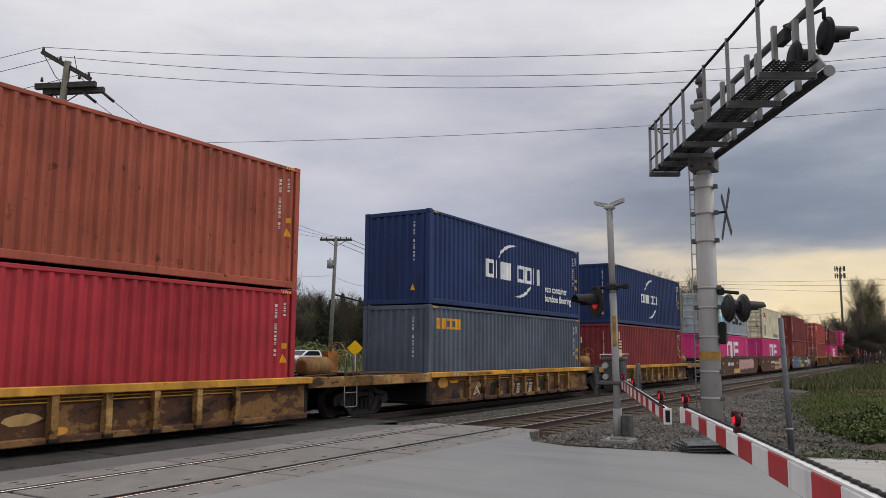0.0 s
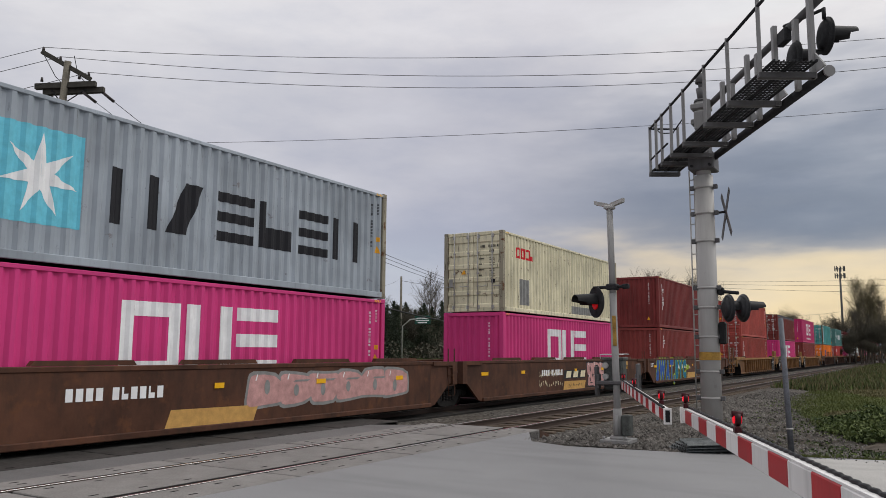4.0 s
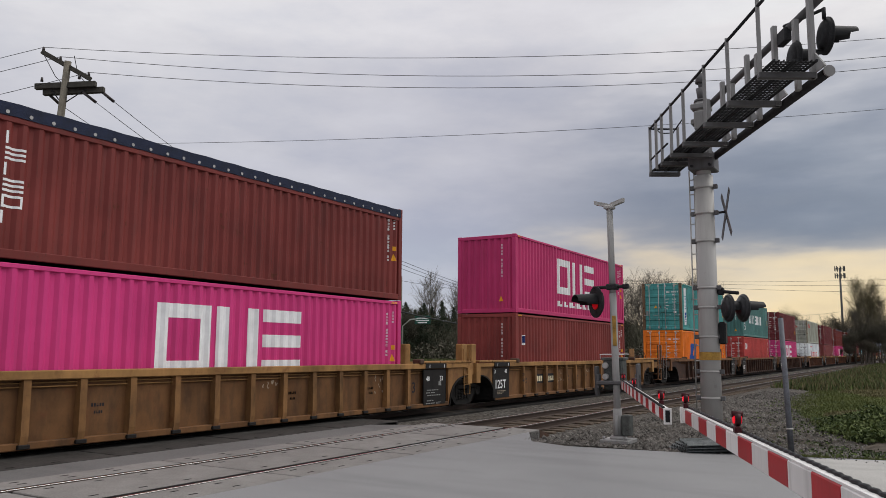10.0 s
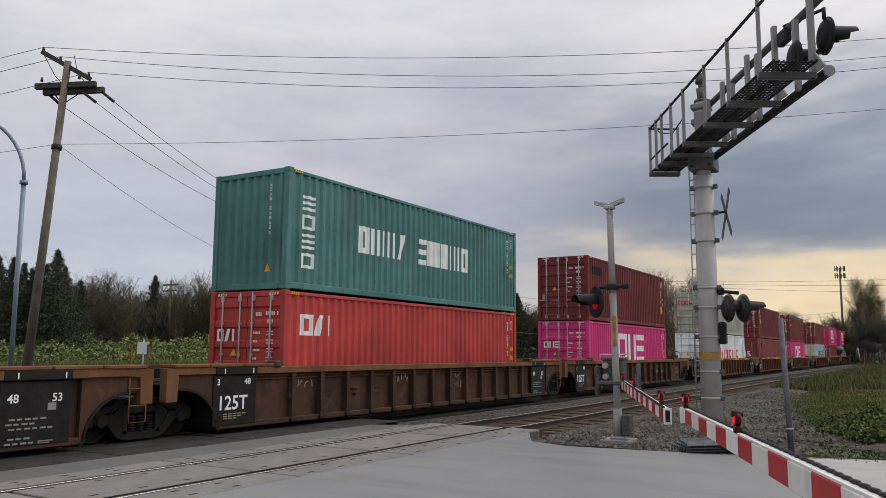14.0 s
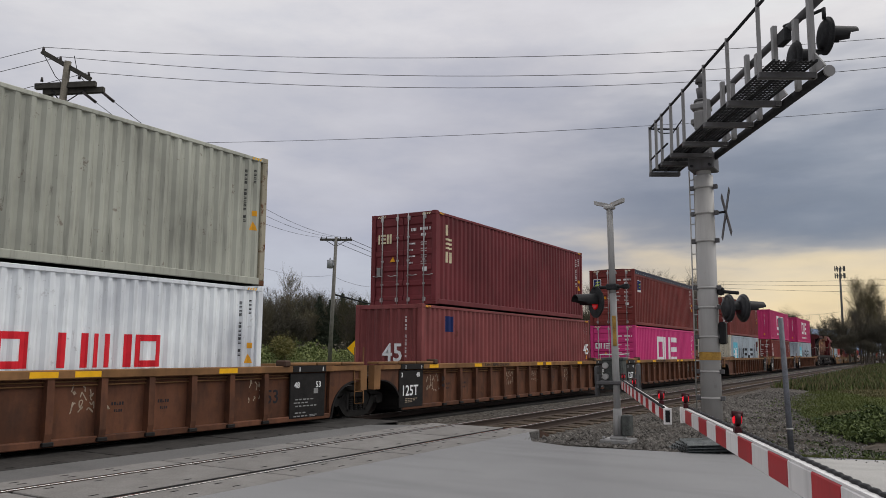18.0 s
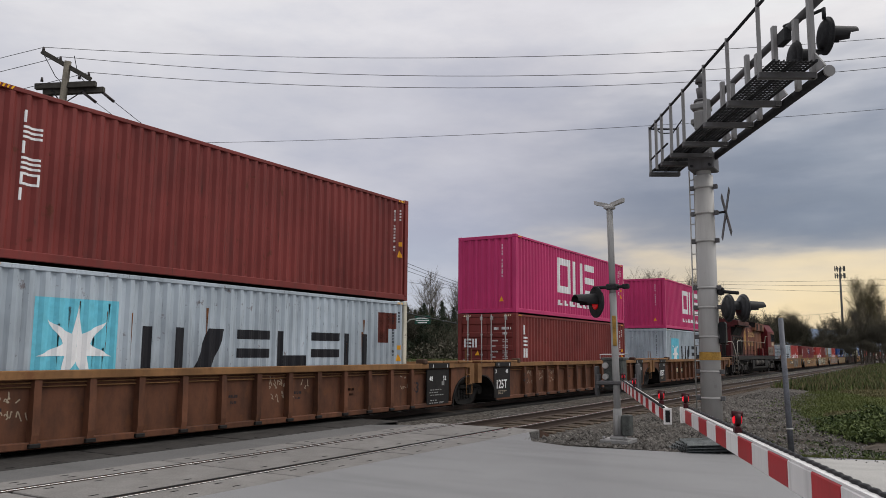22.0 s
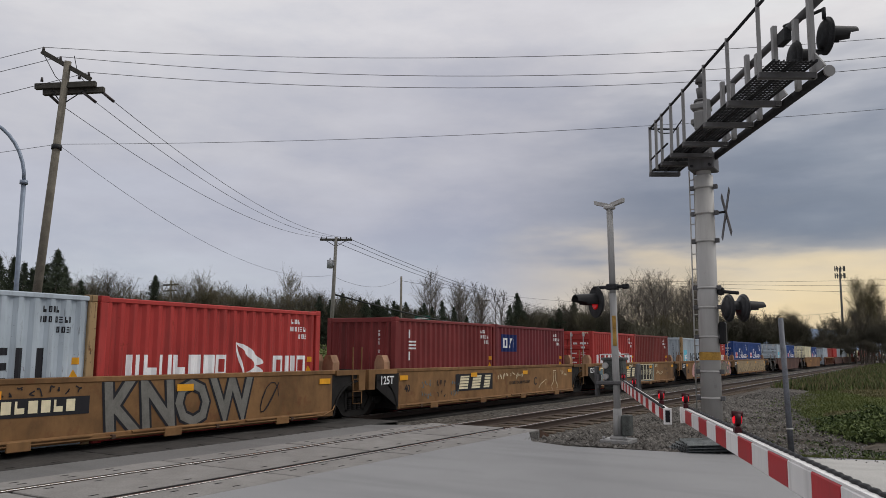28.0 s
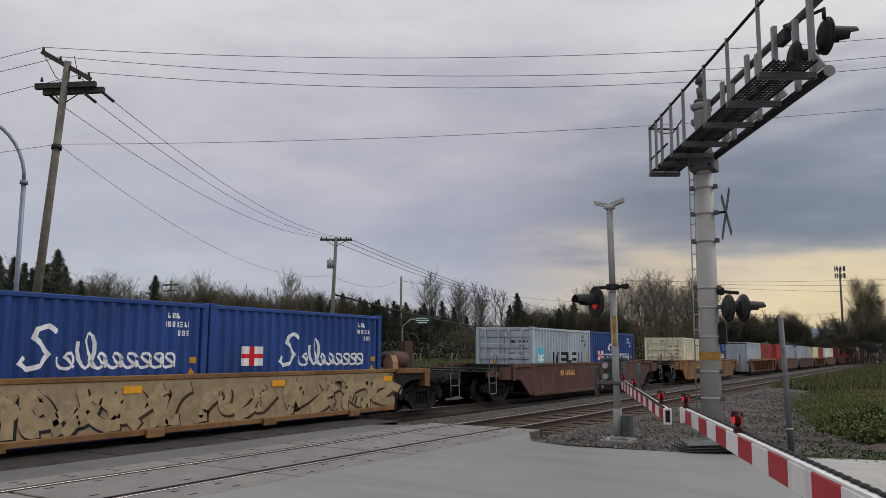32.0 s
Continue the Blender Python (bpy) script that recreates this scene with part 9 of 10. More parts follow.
def build_poles():
    a = thing("power_pole", "leaning wooden power pole with two crossarms and insulators", "power pole", "power poles")
    top, foot = Vector((-23.55, 14.99, 11.1)), Vector((-25.4, 15.4, -0.3))
    part("pole", Shape().tube(foot, top, 0.16, 0.11, n=14), WOOD, a)

    def arm(p, q, w=0.11):
        p, q = Vector(p), Vector(q)
        d = (q - p)
        o = part("crossarm", Shape().cbox(-w / 2, w / 2, 0, d.length, -w * 0.6, w * 0.6, 0.01), plain("arm_wood", (0.075, 0.07, 0.06, 1), 0.9, vary=0.3, scale=4), a)
        o.matrix_local = Matrix.Translation(p) @ d.to_track_quat("Y", "Z").to_matrix().to_4x4()
    arm((-24.55, 14.55, 10.27), (-22.8, 15.55, 10.36), 0.16)
    arm((-24.4, 14.75, 10.1), (-22.7, 15.8, 10.22), 0.16)
    arm((-24.25, 14.5, 11.4), (-22.95, 15.45, 10.52), 0.12)
    part("brace", Shape().tube((-24.1, 14.8, 10.2), (-23.75, 15.0, 9.7), 0.02, n=6).tube((-23.1, 15.4, 10.2), (-23.75, 15.05, 9.7), 0.02, n=6).pipe([(-24.2, 14.55, 11.3), (-23.9, 14.8, 10.6), (-23.7, 15.0, 10.3)], 0.012).pipe([(-23.4, 15.1, 11.3), (-23.3, 15.2, 10.7), (-23.0, 15.4, 10.3)], 0.012), WIRE, a, "braces and jumper wires")
    for p in ((-24.2, 14.52, 11.42), (-23.75, 14.85, 11.12), (-23.0, 15.4, 10.62), (-24.3, 14.6, 10.42), (-23.2, 15.2, 10.5)):
        part("insulator", lambda: Shape().tube((0, 0, 0), (0, 0, 0.14), 0.05, 0.035, n=8), CERAMIC, a, loc=p, key=("insul",))
    for p, q in (((-24.3, 14.9, 10.05), (-24.05, 15.15, 9.75)), ((-23.2, 15.35, 10.1), (-22.95, 15.7, 9.8)), ((-22.75, 15.75, 10.15), (-22.5, 16.05, 9.85))):
        part("strain_insulator", Shape().tube(p, q, 0.05, n=8), CERAMIC, a)
    part("collar", Shape().tube((-24.0, 15.09, 8.2), (-24.01, 15.1, 8.35), 0.165, n=12), WIRE, a)

    b = thing("power_pole", "wooden power pole with single crossarm, transformer and street wires", "power pole", "power poles")
    part("pole", Shape().tube((-40.05, 49.1, -0.3), (-38.93, 48.2, 10.55), 0.18, 0.12, n=14), plain("pale_pole_wood", (0.2, 0.19, 0.17, 1), 0.9, vary=0.25, scale=3), b)
    o = part("crossarm", Shape().cbox(-0.07, 0.07, -1.27, 1.27, -0.09, 0.09, 0.01), MATS["arm_wood"], b)
    o.matrix_local = Matrix.Translation((-38.95, 48.22, 10.34)) @ Vector((2.13, 1.28, 0)).to_track_quat("Y", "Z").to_matrix().to_4x4()
    part("brace", Shape().tube((-39.6, 47.85, 10.25), (-39.0, 48.25, 9.8), 0.025, n=6).tube((-38.3, 48.6, 10.25), (-39.0, 48.25, 9.8), 0.025, n=6), WIRE, b)
    for t in (-1.15, -0.75, 0.35, 0.8, 1.15):
        part("insulator", None, CERAMIC, b, loc=(-38.95 + 0.857 * t, 48.22 + 0.515 * t, 10.44), key=("insul",))
    part("transformer", Shape().tube((-39.42, 48.12, 8.1), (-39.42, 48.12, 8.75), 0.24, n=14).tube((-39.42, 48.12, 8.75), (-39.42, 48.12, 8.92), 0.05, n=8).cbox(-39.3, -39.1, 48.1, 48.3, 8.3, 8.5, 0.02), plain("transformer_grey", lin(150, 152, 156), 0.6, vary=0.2), b, "grey pole transformer")

    for (x, y, h, arms) in ((-89.1, 74.3, 11.5, True), (-61.6, 90.8, 12.3, False), (-47.0, 170.0, 13.0, True), (-70.0, 130.0, 12.0, True)):
        c = thing("power_pole", "distant wooden power pole among the trees", "power pole", "power poles", loc=(x, y, -0.3))
        part("pole", Shape().tube((0, 0, 0), (0, 0, h), 0.2, 0.14, n=10), WOOD, c)
        if arms:
            part("crossarm", Shape().cbox(-1.6, 1.6, -0.08, 0.08, h - 0.7, h - 0.5, 0.01), MATS["arm_wood"], c)
            part("crossarm", Shape().cbox(-1.2, 1.2, -0.08, 0.08, h - 1.5, h - 1.35, 0.01), MATS["arm_wood"], c)
    # wires over the road, and along the line from pole to pole
    for p, q, sag in (((-24.2, 14.52, 11.55), (13.0, 37.0, 14.21), 1.26), ((-23.75, 14.85, 11.25), (13.2, 37.1, 14.09), 1.69), ((-23.0, 15.4, 10.75), (13.4, 37.2, 13.72), 1.59)):
        wire(p, q, sag, 0.0095, 24)
        wire(p, (p[0] - 13.6, p[1] - 8.3, p[2] - 4.0), 0.1, 0.0095)
    wire((-24.0, 15.1, 8.38), (14.0, 37.5, 11.62), 0.72, 0.0075, 20)
    wire((-24.0, 15.1, 8.38), (-37.6, 6.8, 6.2), 0.1, 0.0075)
    for p, q in (((-24.05, 15.15, 9.75), (-39.75, 47.75, 10.5)), ((-22.95, 15.7, 9.8), (-39.0, 48.2, 10.55)), ((-22.5, 16.05, 9.85), (-38.2, 48.65, 10.5))):
        wire(p, q, 1.0, 0.0105, 18)
        wire(q, (q[0] - 8, q[1] + 120, 12.0), 4.0, 0.02, 18)
    wire((-23.9, 15.2, 8.3), (-39.3, 48.4, 7.6), 1.5, 0.007, 18)
    wire((-39.4, 48.6, 6.1), (-45.0, 175.0, 11.5), 4.5, 0.075, 20)
    wire((-39.1, 48.4, 7.4), (-61.6, 90.8, 11.8), 1.0, 0.012, 12)
    for za, zb in ((19.4, 18.2), (19.3, 16.8), (18.8, 15.2)):
        wire((-62.0, 190.0, za), (-1.5, 200.0, zb), 0.5, 0.03, 12)
    wire((-47.0, 170.0, 12.2), (-25.3, 330.0, 17.5), 2.0, 0.035, 12)
    wire((-61.6, 90.8, 11.4), (-47.0, 170.0, 12.4), 1.2, 0.02, 12)

    lamp = thing("street_lamp", "tall grey street lamp with a curved arm", "street lamp")
    pts = [(-29.75, 17.5, -0.2), (-29.4, 17.25, 8.1)]
    for i in range(1, 11):
        t = radians(9 * i)
        pts.append((-29.4 - 0.9 * (1 - math.cos(t)) * 2.2, 17.25 - 0.6 * (1 - math.cos(t)) * 2.2, 8.1 + 2.6 * math.sin(t)))
    part("pole", Shape().pipe(pts[:2], 0.09, 12), plain("lamp_grey", lin(132, 142, 156), 0.5, 0.4, vary=0.12), lamp)
    part("arm", Shape().pipe(pts[1:], 0.07, 10), MATS["lamp_grey"], lamp)
    part("collar", Shape().tube((-29.4, 17.25, 8.0), (-29.4, 17.25, 8.15), 0.15, n=12), MATS["lamp_grey"], lamp)
    part("lamp_head", Shape().cbox(-32.2, -31.3, 15.6, 15.9, 10.58, 10.74, 0.04), MATS["lamp_grey"], lamp)

    mast = thing("cell_tower", "distant grey monopole with two tiers of antennas", "cell tower", loc=(-25.3, 336, 0))
    part("pole", Shape().tube((0, 0, 0), (0, 0, 34.5), 0.5, 0.32, n=12), DULL, mast)
    for z in (31.5, 34.2):
        for i in range(9):
            t = 2 * math.pi * i / 9
            part("antenna", lambda: Shape().cbox(-0.16, 0.16, -0.1, 0.1, -0.95, 0.95, 0.04), DULL, mast, loc=(1.75 * math.cos(t), 1.75 * math.sin(t), z), key=("ant",))
        part("ring", Shape().pipe([(1.65 * math.cos(2 * math.pi * i / 18), 1.65 * math.sin(2 * math.pi * i / 18), z) for i in range(19)], 0.09), DULL, mast)

    sg = thing("warning_sign", "yellow diamond road sign on a thin post", "road sign", loc=(-27.75, 36.3, 0))
    part("post", Shape().tube((0, 0.05, -0.3), (0, 0.05, 2.0), 0.04, n=8), GREY, sg)
    d = part("plate", Shape().cbox(-0.32, 0.32, -0.012, 0.012, -0.32, 0.32, 0.02), plain("sign_yellow", lin(250, 190, 20), 0.5, vary=0.06), sg, "yellow diamond plate")
    d.matrix_local = Matrix.Translation((0, 0, 1.85)) @ Matrix.Rotation(radians(32), 4, "Z") @ Matrix.Rotation(radians(45), 4, "Y")
    sg = thing("road_sign", "back of a white rectangular sign on a post", "road sign", loc=(-33.9, 26.7, 0.3))
    part("post", Shape().tube((0, 0.05, -0.3), (0, 0.05, 1.9), 0.04, n=8), GREY, sg)
    d = part("plate", Shape().cbox(-0.26, 0.26, -0.012, 0.012, 1.15, 1.75, 0.01), plain("sign_white", lin(196, 202, 206), 0.5, vary=0.06), sg, "pale sign plate")
    d.rotation_euler = (0, 0, radians(50))
    sg = thing("guide_sign", "green and white road sign on a bracket beyond the field", "road sign", loc=(-46.0, 72.0, 0))
    part("post", Shape().pipe([(-2.6, 0, -0.3), (-2.6, 0, 4.4), (-1.6, 0, 5.1), (0, 0, 5.2)], 0.07), GREY, sg)
    d = part("plate", Shape().cbox(-1.0, 1.0, -0.03, 0.03, 4.6, 5.5, 0.02), plain("sign_green", lin(40, 84, 74), 0.5, vary=0.1), sg, "green sign plate")
    for z, w in ((5.22, 1.5), (4.98, 1.7), (4.75, 1.2)):
        part("letter_bar", Shape().cbox(-w / 2, w / 2, -0.042, -0.031, z - 0.06, z + 0.06, 0.004), INK["white"], sg)


# ---- trees and undergrowth ----
BARK = plain("bark", (0.125, 0.108, 0.09, 1), 0.95, vary=0.35, scale=3)


def leaf_mat(name, dark, light, patch_scale=0.35):
    m, nt, b, vec = base_mat(name)
    geo = nt.nodes.new("ShaderNodeNewGeometry")
    info = nt.nodes.new("ShaderNodeObjectInfo")
    mixed = math_node(nt, "ADD", math_node(nt, "MULTIPLY", geo.outputs["Random Per Island"], 0.75), math_node(nt, "MULTIPLY", info.outputs["Random"], 0.25))
    patch = noise_of(nt, vec, patch_scale, 3.0)
    mixed = math_node(nt, "ADD", mixed, math_node(nt, "MULTIPLY", math_node(nt, "SUBTRACT", patch, 0.5), 1.3), True)
    c = ramp(nt, mixed, [(0.1, (*dark, 1)), (0.9, (*light, 1))]).outputs[0]
    nt.links.new(c, b.inputs["Base Color"])
    b.inputs["Roughness"].default_value = 0.75
    return m


FIR = leaf_mat("fir_needles", (0.022, 0.03, 0.02), (0.06, 0.074, 0.044))
OLIVE = leaf_mat("autumn_leaves", (0.062, 0.056, 0.034), (0.12, 0.105, 0.06))
THICKET = leaf_mat("dark_thicket", (0.045, 0.041, 0.03), (0.1, 0.09, 0.064), 0.2)
TWIGS = leaf_mat("twigs", (0.13, 0.115, 0.1), (0.24, 0.215, 0.185))
WOODS = leaf_mat("wood_twigs", (0.05, 0.05, 0.034), (0.135, 0.125, 0.088), 0.12)
HEDGE = leaf_mat("bramble_mounds", (0.07, 0.095, 0.03), (0.27, 0.3, 0.115), 0.16)
FIELD = leaf_mat("field_grass", (0.05, 0.062, 0.02), (0.12, 0.125, 0.05))
BRAMBLE = leaf_mat("bramble_leaves", (0.018, 0.034, 0.010), (0.13, 0.165, 0.055), 0.3)
GRASS = leaf_mat("grass_blades", (0.05, 0.068, 0.017), (0.135, 0.15, 0.046))
DRY = leaf_mat("dry_grass", (0.085, 0.075, 0.036), (0.2, 0.17, 0.085))


def leaf(s, p, size, rnd):
    a = Vector((rnd.uniform(-1, 1), rnd.uniform(-1, 1), rnd.uniform(-1, 1))).normalized()
    b = a.orthogonal().normalized()
    b.rotate(Matrix.Rotation(rnd.uniform(0, 6.28), 3, a))
    c = a.cross(b)
    k = len(s.v)
    s.v += [tuple(p - b * size), tuple(p + c * size * 0.55), tuple(p + b * size), tuple(p - c * size * 0.55)]
    s.f.append((k, k + 1, k + 2, k + 3))
    s.smooth.append(False)


def grow(s, tw, p, d, length, r, depth, rnd, spread=0.55, tips=None):
    q = p + d * length
    s.tube(p, q, r, r * 0.68, n=5 if depth > 2 else 3, caps=False)
    if depth == 0:
        if tips is not None:
            tips.append(q)
        for _ in range(6):
            e = (d + Vector((rnd.uniform(-1, 1), rnd.uniform(-1, 1), rnd.uniform(-0.5, 0.9))) * 0.8).normalized() * length * rnd.uniform(0.5, 1.1)
            k = len(tw.v)
            o = e.orthogonal().normalized() * 0.022
            tw.v += [tuple(q - o), tuple(q + o), tuple(q + e)]
            tw.f.append((k, k + 1, k + 2))
            tw.smooth.append(False)
        return
    for i in range(3 if depth > 1 else 4):
        e = (d + Vector((rnd.uniform(-1, 1), rnd.uniform(-1, 1), rnd.uniform(-0.25, 0.6))) * spread).normalized()
        grow(s, tw, p.lerp(q, rnd.uniform(0.55, 1.0)), e, length * rnd.uniform(0.6, 0.82), r * 0.62, depth - 1, rnd, spread, tips)


def bare_tree(seed, h, leaves=0, label="tall leafless deciduous tree with fine grey-brown twigs", dense=1.0, width=0.26, mat=None):
    """A tall tree: a few leaders, rising limbs that make an oval crown, and straight fine twigs."""
    rnd = random.Random(seed)
    t = thing("bare_tree", label, "tree", "bare trees")
    s, tw, tips = Shape(), Shape(), []
    for i in range(2 + seed % 2):
        p = Vector((rnd.gauss(0, 0.15), rnd.gauss(0, 0.15), -0.5))
        d = Vector((rnd.gauss(0, 0.07), rnd.gauss(0, 0.07), 1)).normalized()
        hh, seg = h * rnd.uniform(0.82, 1.0), 10
        for j in range(seg):
            q = p + d * (hh + 0.5) / seg
            r0, r1 = (h * 0.010 * (1 - 0.93 * (j + k) / seg) for k in (0, 1))
            s.tube(p, q, r0, r1, n=5, caps=False)
            f = (j + 0.5) / seg
            crown = max(0.0, math.sin(math.pi * min(1.0, max(0.0, (f - 0.28) / 0.76)) ** 0.9)) + 0.1
            if j >= 3:
                for _ in range(int(6 * dense)):
                    a = rnd.uniform(0, 6.283)
                    reach = h * width * rnd.uniform(0.45, 1.0) * crown
                    e = Vector((math.cos(a), math.sin(a), rnd.uniform(0.6, 1.9))).normalized()
                    b0 = p.lerp(q, rnd.random())
                    b1 = b0 + e * reach * 0.6
                    b2 = b1 + (e + Vector((rnd.gauss(0, 0.2), rnd.gauss(0, 0.2), 0.25))).normalized() * reach * 0.6
                    s.tube(b0, b1, r1 * 0.45 + 0.014, r1 * 0.25 + 0.012, n=3, caps=False)
                    s.tube(b1, b2, r1 * 0.25 + 0.012, 0.008, n=3, caps=False)
                    for m in range(int(11 * dense)):
                        u = rnd.random()
                        o = b0.lerp(b1, 0.3 + 0.7 * u) if m % 2 else b1.lerp(b2, u)
                        v = (e + Vector((rnd.gauss(0, 0.55), rnd.gauss(0, 0.55), rnd.gauss(0.25, 0.3)))).normalized() * (0.35 + reach * 0.4) * rnd.uniform(0.5, 1.2)
                        side = v.orthogonal().normalized() * 0.013
                        k = len(tw.v)
                        tw.v += [tuple(o - side), tuple(o + side), tuple(o + v)]
                        tw.f.append((k, k + 1, k + 2))
                        tw.smooth.append(False)
                        if m % 3 == 0:
                            o2, v2 = o + v * 0.5, (v.normalized() + Vector((rnd.gauss(0, 0.6), rnd.gauss(0, 0.6), rnd.gauss(0.1, 0.4)))).normalized() * v.length * 0.6
                            k = len(tw.v)
                            tw.v += [tuple(o2 - side * 0.8), tuple(o2 + side * 0.8), tuple(o2 + v2)]
                            tw.f.append((k, k + 1, k + 2))
                            tw.smooth.append(False)
                    tips += [b1, b2, b1.lerp(b2, 0.5)]
            p = q
            d = (d + Vector((rnd.gauss(0, 0.05), rnd.gauss(0, 0.05), 0.06))).normalized()
    part("trunk", s, BARK, t)
    for _ in range(leaves):
        leaf(tw, rnd.choice(tips) + Vector((rnd.gauss(0, 0.35), rnd.gauss(0, 0.35), rnd.gauss(0, 0.35))), rnd.uniform(0.035, 0.08), rnd)
    part("crown", tw, mat or TWIGS, t, "fine twigs with a few leaves" if leaves else "fine bare twigs")
    return t


def conifer(seed, h):
    rnd = random.Random(seed)
    t = thing("conifer_tree", "dark green conifer with drooping boughs and ragged top", "tree", "conifers")
    part("trunk", Shape().tube((0, 0, -0.5), (0, 0, h), h * 0.014, 0.02, n=7), BARK, t)
    s = Shape()
    n = 46
    for i in range(n):
        z = h * (0.1 + 0.88 * i / n)
        reach = h * 0.42 * (1 - i / n) ** 0.95 * rnd.uniform(0.4, 1.25) + 0.06
        for j in range(7):
            a = rnd.uniform(0, 6.283)
            d = Vector((math.cos(a), math.sin(a), -0.25))
            for q in range(38):
                u = rnd.uniform(0.05, 1.0) ** 0.75
                p = Vector((0, 0, z)) + d * reach * u + Vector((rnd.gauss(0, 0.12), rnd.gauss(0, 0.12), rnd.gauss(0, 0.12)))
                leaf(s, p, rnd.uniform(0.08, 0.2) * (1.15 - 0.4 * u) * (1.1 - 0.5 * i / n), rnd)
    part("crown", s, FIR, t, "dark needled boughs")
    return t


def leafy_tree(seed, h, mat, label, name="broadleaf_tree", count=15000):
    rnd = random.Random(seed)
    t = thing(name, label, "tree", "broadleaf trees")
    s, tw, tips = Shape(), Shape(), []
    s.tube((0, 0, -0.5), (0, 0, h * 0.35), h * 0.02, h * 0.014, n=8, caps=False)
    for i in range(5):
        d = Vector((rnd.uniform(-0.6, 0.6), rnd.uniform(-0.6, 0.6), 1)).normalized()
        grow(s, tw, Vector((0, 0, h * (0.18 + 0.04 * i))), d, h * 0.24, h * 0.008, 3, rnd, 0.65, tips)
    part("trunk", s, BARK, t)
    for _ in range(count):
        p = rnd.choice(tips)
        leaf(tw, p * rnd.uniform(0.75, 1.04) + Vector((rnd.gauss(0, 0.42), rnd.gauss(0, 0.42), rnd.gauss(0, 0.42))), rnd.uniform(0.05, 0.12), rnd)
    part("crown", tw, mat, t, "uneven crown of small leaves")
    return t


def spot(bearing, dist):
    """A place by its bearing, in degrees to the left of the line, and its distance."""
    return Vector((-math.sin(radians(bearing)) * dist, math.cos(radians(bearing)) * dist, 0))


def build_trees():
    rnd = random.Random(21)
    pale_t = leaf_mat("pale_twigs", (0.16, 0.145, 0.128), (0.28, 0.255, 0.225))
    olive_t = leaf_mat("olive_twigs", (0.09, 0.08, 0.045), (0.19, 0.155, 0.085))
    bare = [bare_tree(31, 14, 0, mat=pale_t), bare_tree(32, 14, 200, "tall thin grey tree with a few last leaves"), bare_tree(33, 14, 900, "tall tree with thin olive-brown leaves at its tips", 1.2, 0.24, olive_t),
            bare_tree(34, 14, 1800, "half-bare tree with brown leaves still on its twigs", 1.2, 0.27, olive_t), bare_tree(35, 14, 0, width=0.2), bare_tree(36, 14, 500, "slim dark-stemmed leafless tree", 1.3, 0.22)]
    firs = [conifer(41, 13), conifer(42, 13), conifer(43, 13)]
    leafy = [bare_tree(51, 10, 1800, "tree with thin olive-brown autumn leaves", 1.4, 0.34, OLIVE), bare_tree(52, 10, 2600, "spreading tree with olive-brown autumn leaves", 1.4, 0.38, OLIVE),
             leafy_tree(53, 10, THICKET, "dense dark green tree at the wood's edge"), bare_tree(54, 10, 3600, "dark tangled tree at the wood's edge", 1.8, 0.4, THICKET)]
    used = set()

    def put(kind, b, dist, h, nominal):
        p = spot(b, dist)
        if -60 < p.x < -47:
            p.x = -62 - rnd.uniform(0, 5) if p.x < -53.5 else -45 + rnd.uniform(0, 4)
        if kind not in used:
            used.add(kind)
            kind.matrix_basis = Matrix.Translation((p.x, p.y, 0.2)) @ Matrix.Rotation(rnd.uniform(0, 6.28), 4, "Z") @ Matrix.Scale(h / nominal, 4)
            return
        c = copy_thing(kind, Matrix.Translation((p.x, p.y, 0.2)) @ Matrix.Rotation(rnd.uniform(0, 6.28), 4, "Z"))
        c.scale = (h / nominal,) * 3
    # long wood behind the field: dense brown-grey trees, taller to the left and by the signals
    for i in range(62):
        b = 63 - 25 * (i + rnd.uniform(0, 0.9)) / 62
        put(rnd.choice(bare + bare[2:4]), b, rnd.uniform(108, 138), rnd.choice((8.2, 9.4, 10.6, 12.2)) * rnd.uniform(0.92, 1.06) * (1.0 if b > 50 else 0.95), 14)
    for i in range(20):
        b = 40 - 3.5 * (i + rnd.uniform(0, 0.9)) / 20
        put(rnd.choice(bare[:2] + bare[4:]), b, rnd.uniform(120, 145), rnd.uniform(8.2, 10.0), 14)
    for b, dist, h in ((36.2, 128, 9.0), (35.6, 130, 9.6), (32.4, 126, 12.4), (31.9, 128, 11.2), (28.6, 130, 9.6), (27.9, 128, 10.2), (27.2, 132, 10.8), (26.3, 126, 11.4), (25.6, 130, 11.8), (24.9, 128, 11.6), (24.1, 132, 10.0), (23.4, 130, 9.0), (22.6, 128, 9.4), (21.8, 131, 10.0), (21.0, 128, 10.6), (20.2, 130, 11.0), (19.4, 132, 10.8)):
        put(rnd.choice(bare[:2] + bare[4:]), b, dist, h * 1.13, 14)
    for i in range(34):
        b = 60 - 21 * (i + rnd.random()) / 34
        put(leafy[(0, 1, 3)[i % 3]], b, rnd.uniform(106, 130), rnd.uniform(7.2, 10.2) * (1.0 if b > 46 else 0.9), 10)
    for i in range(22):
        put(rnd.choice(leafy[2:]), 37.8 - 18 * (i + rnd.random()) / 22, rnd.uniform(108, 122), rnd.uniform(5.4, 7.6), 10)
    for i in range(27):
        put(rnd.choice(bare[:2] + bare[4:]), rnd.uniform(12.0, 18.9), rnd.uniform(132, 160), rnd.uniform(12.4, 15.6), 14)
    for i in range(26):
        b = 62 - 49 * (i + rnd.uniform(0, 0.9)) / 26
        put(leafy[i % 4], b, rnd.uniform(104, 122), rnd.uniform(5.5, 8.0) * (1.15 if b > 38 else 0.95), 10)
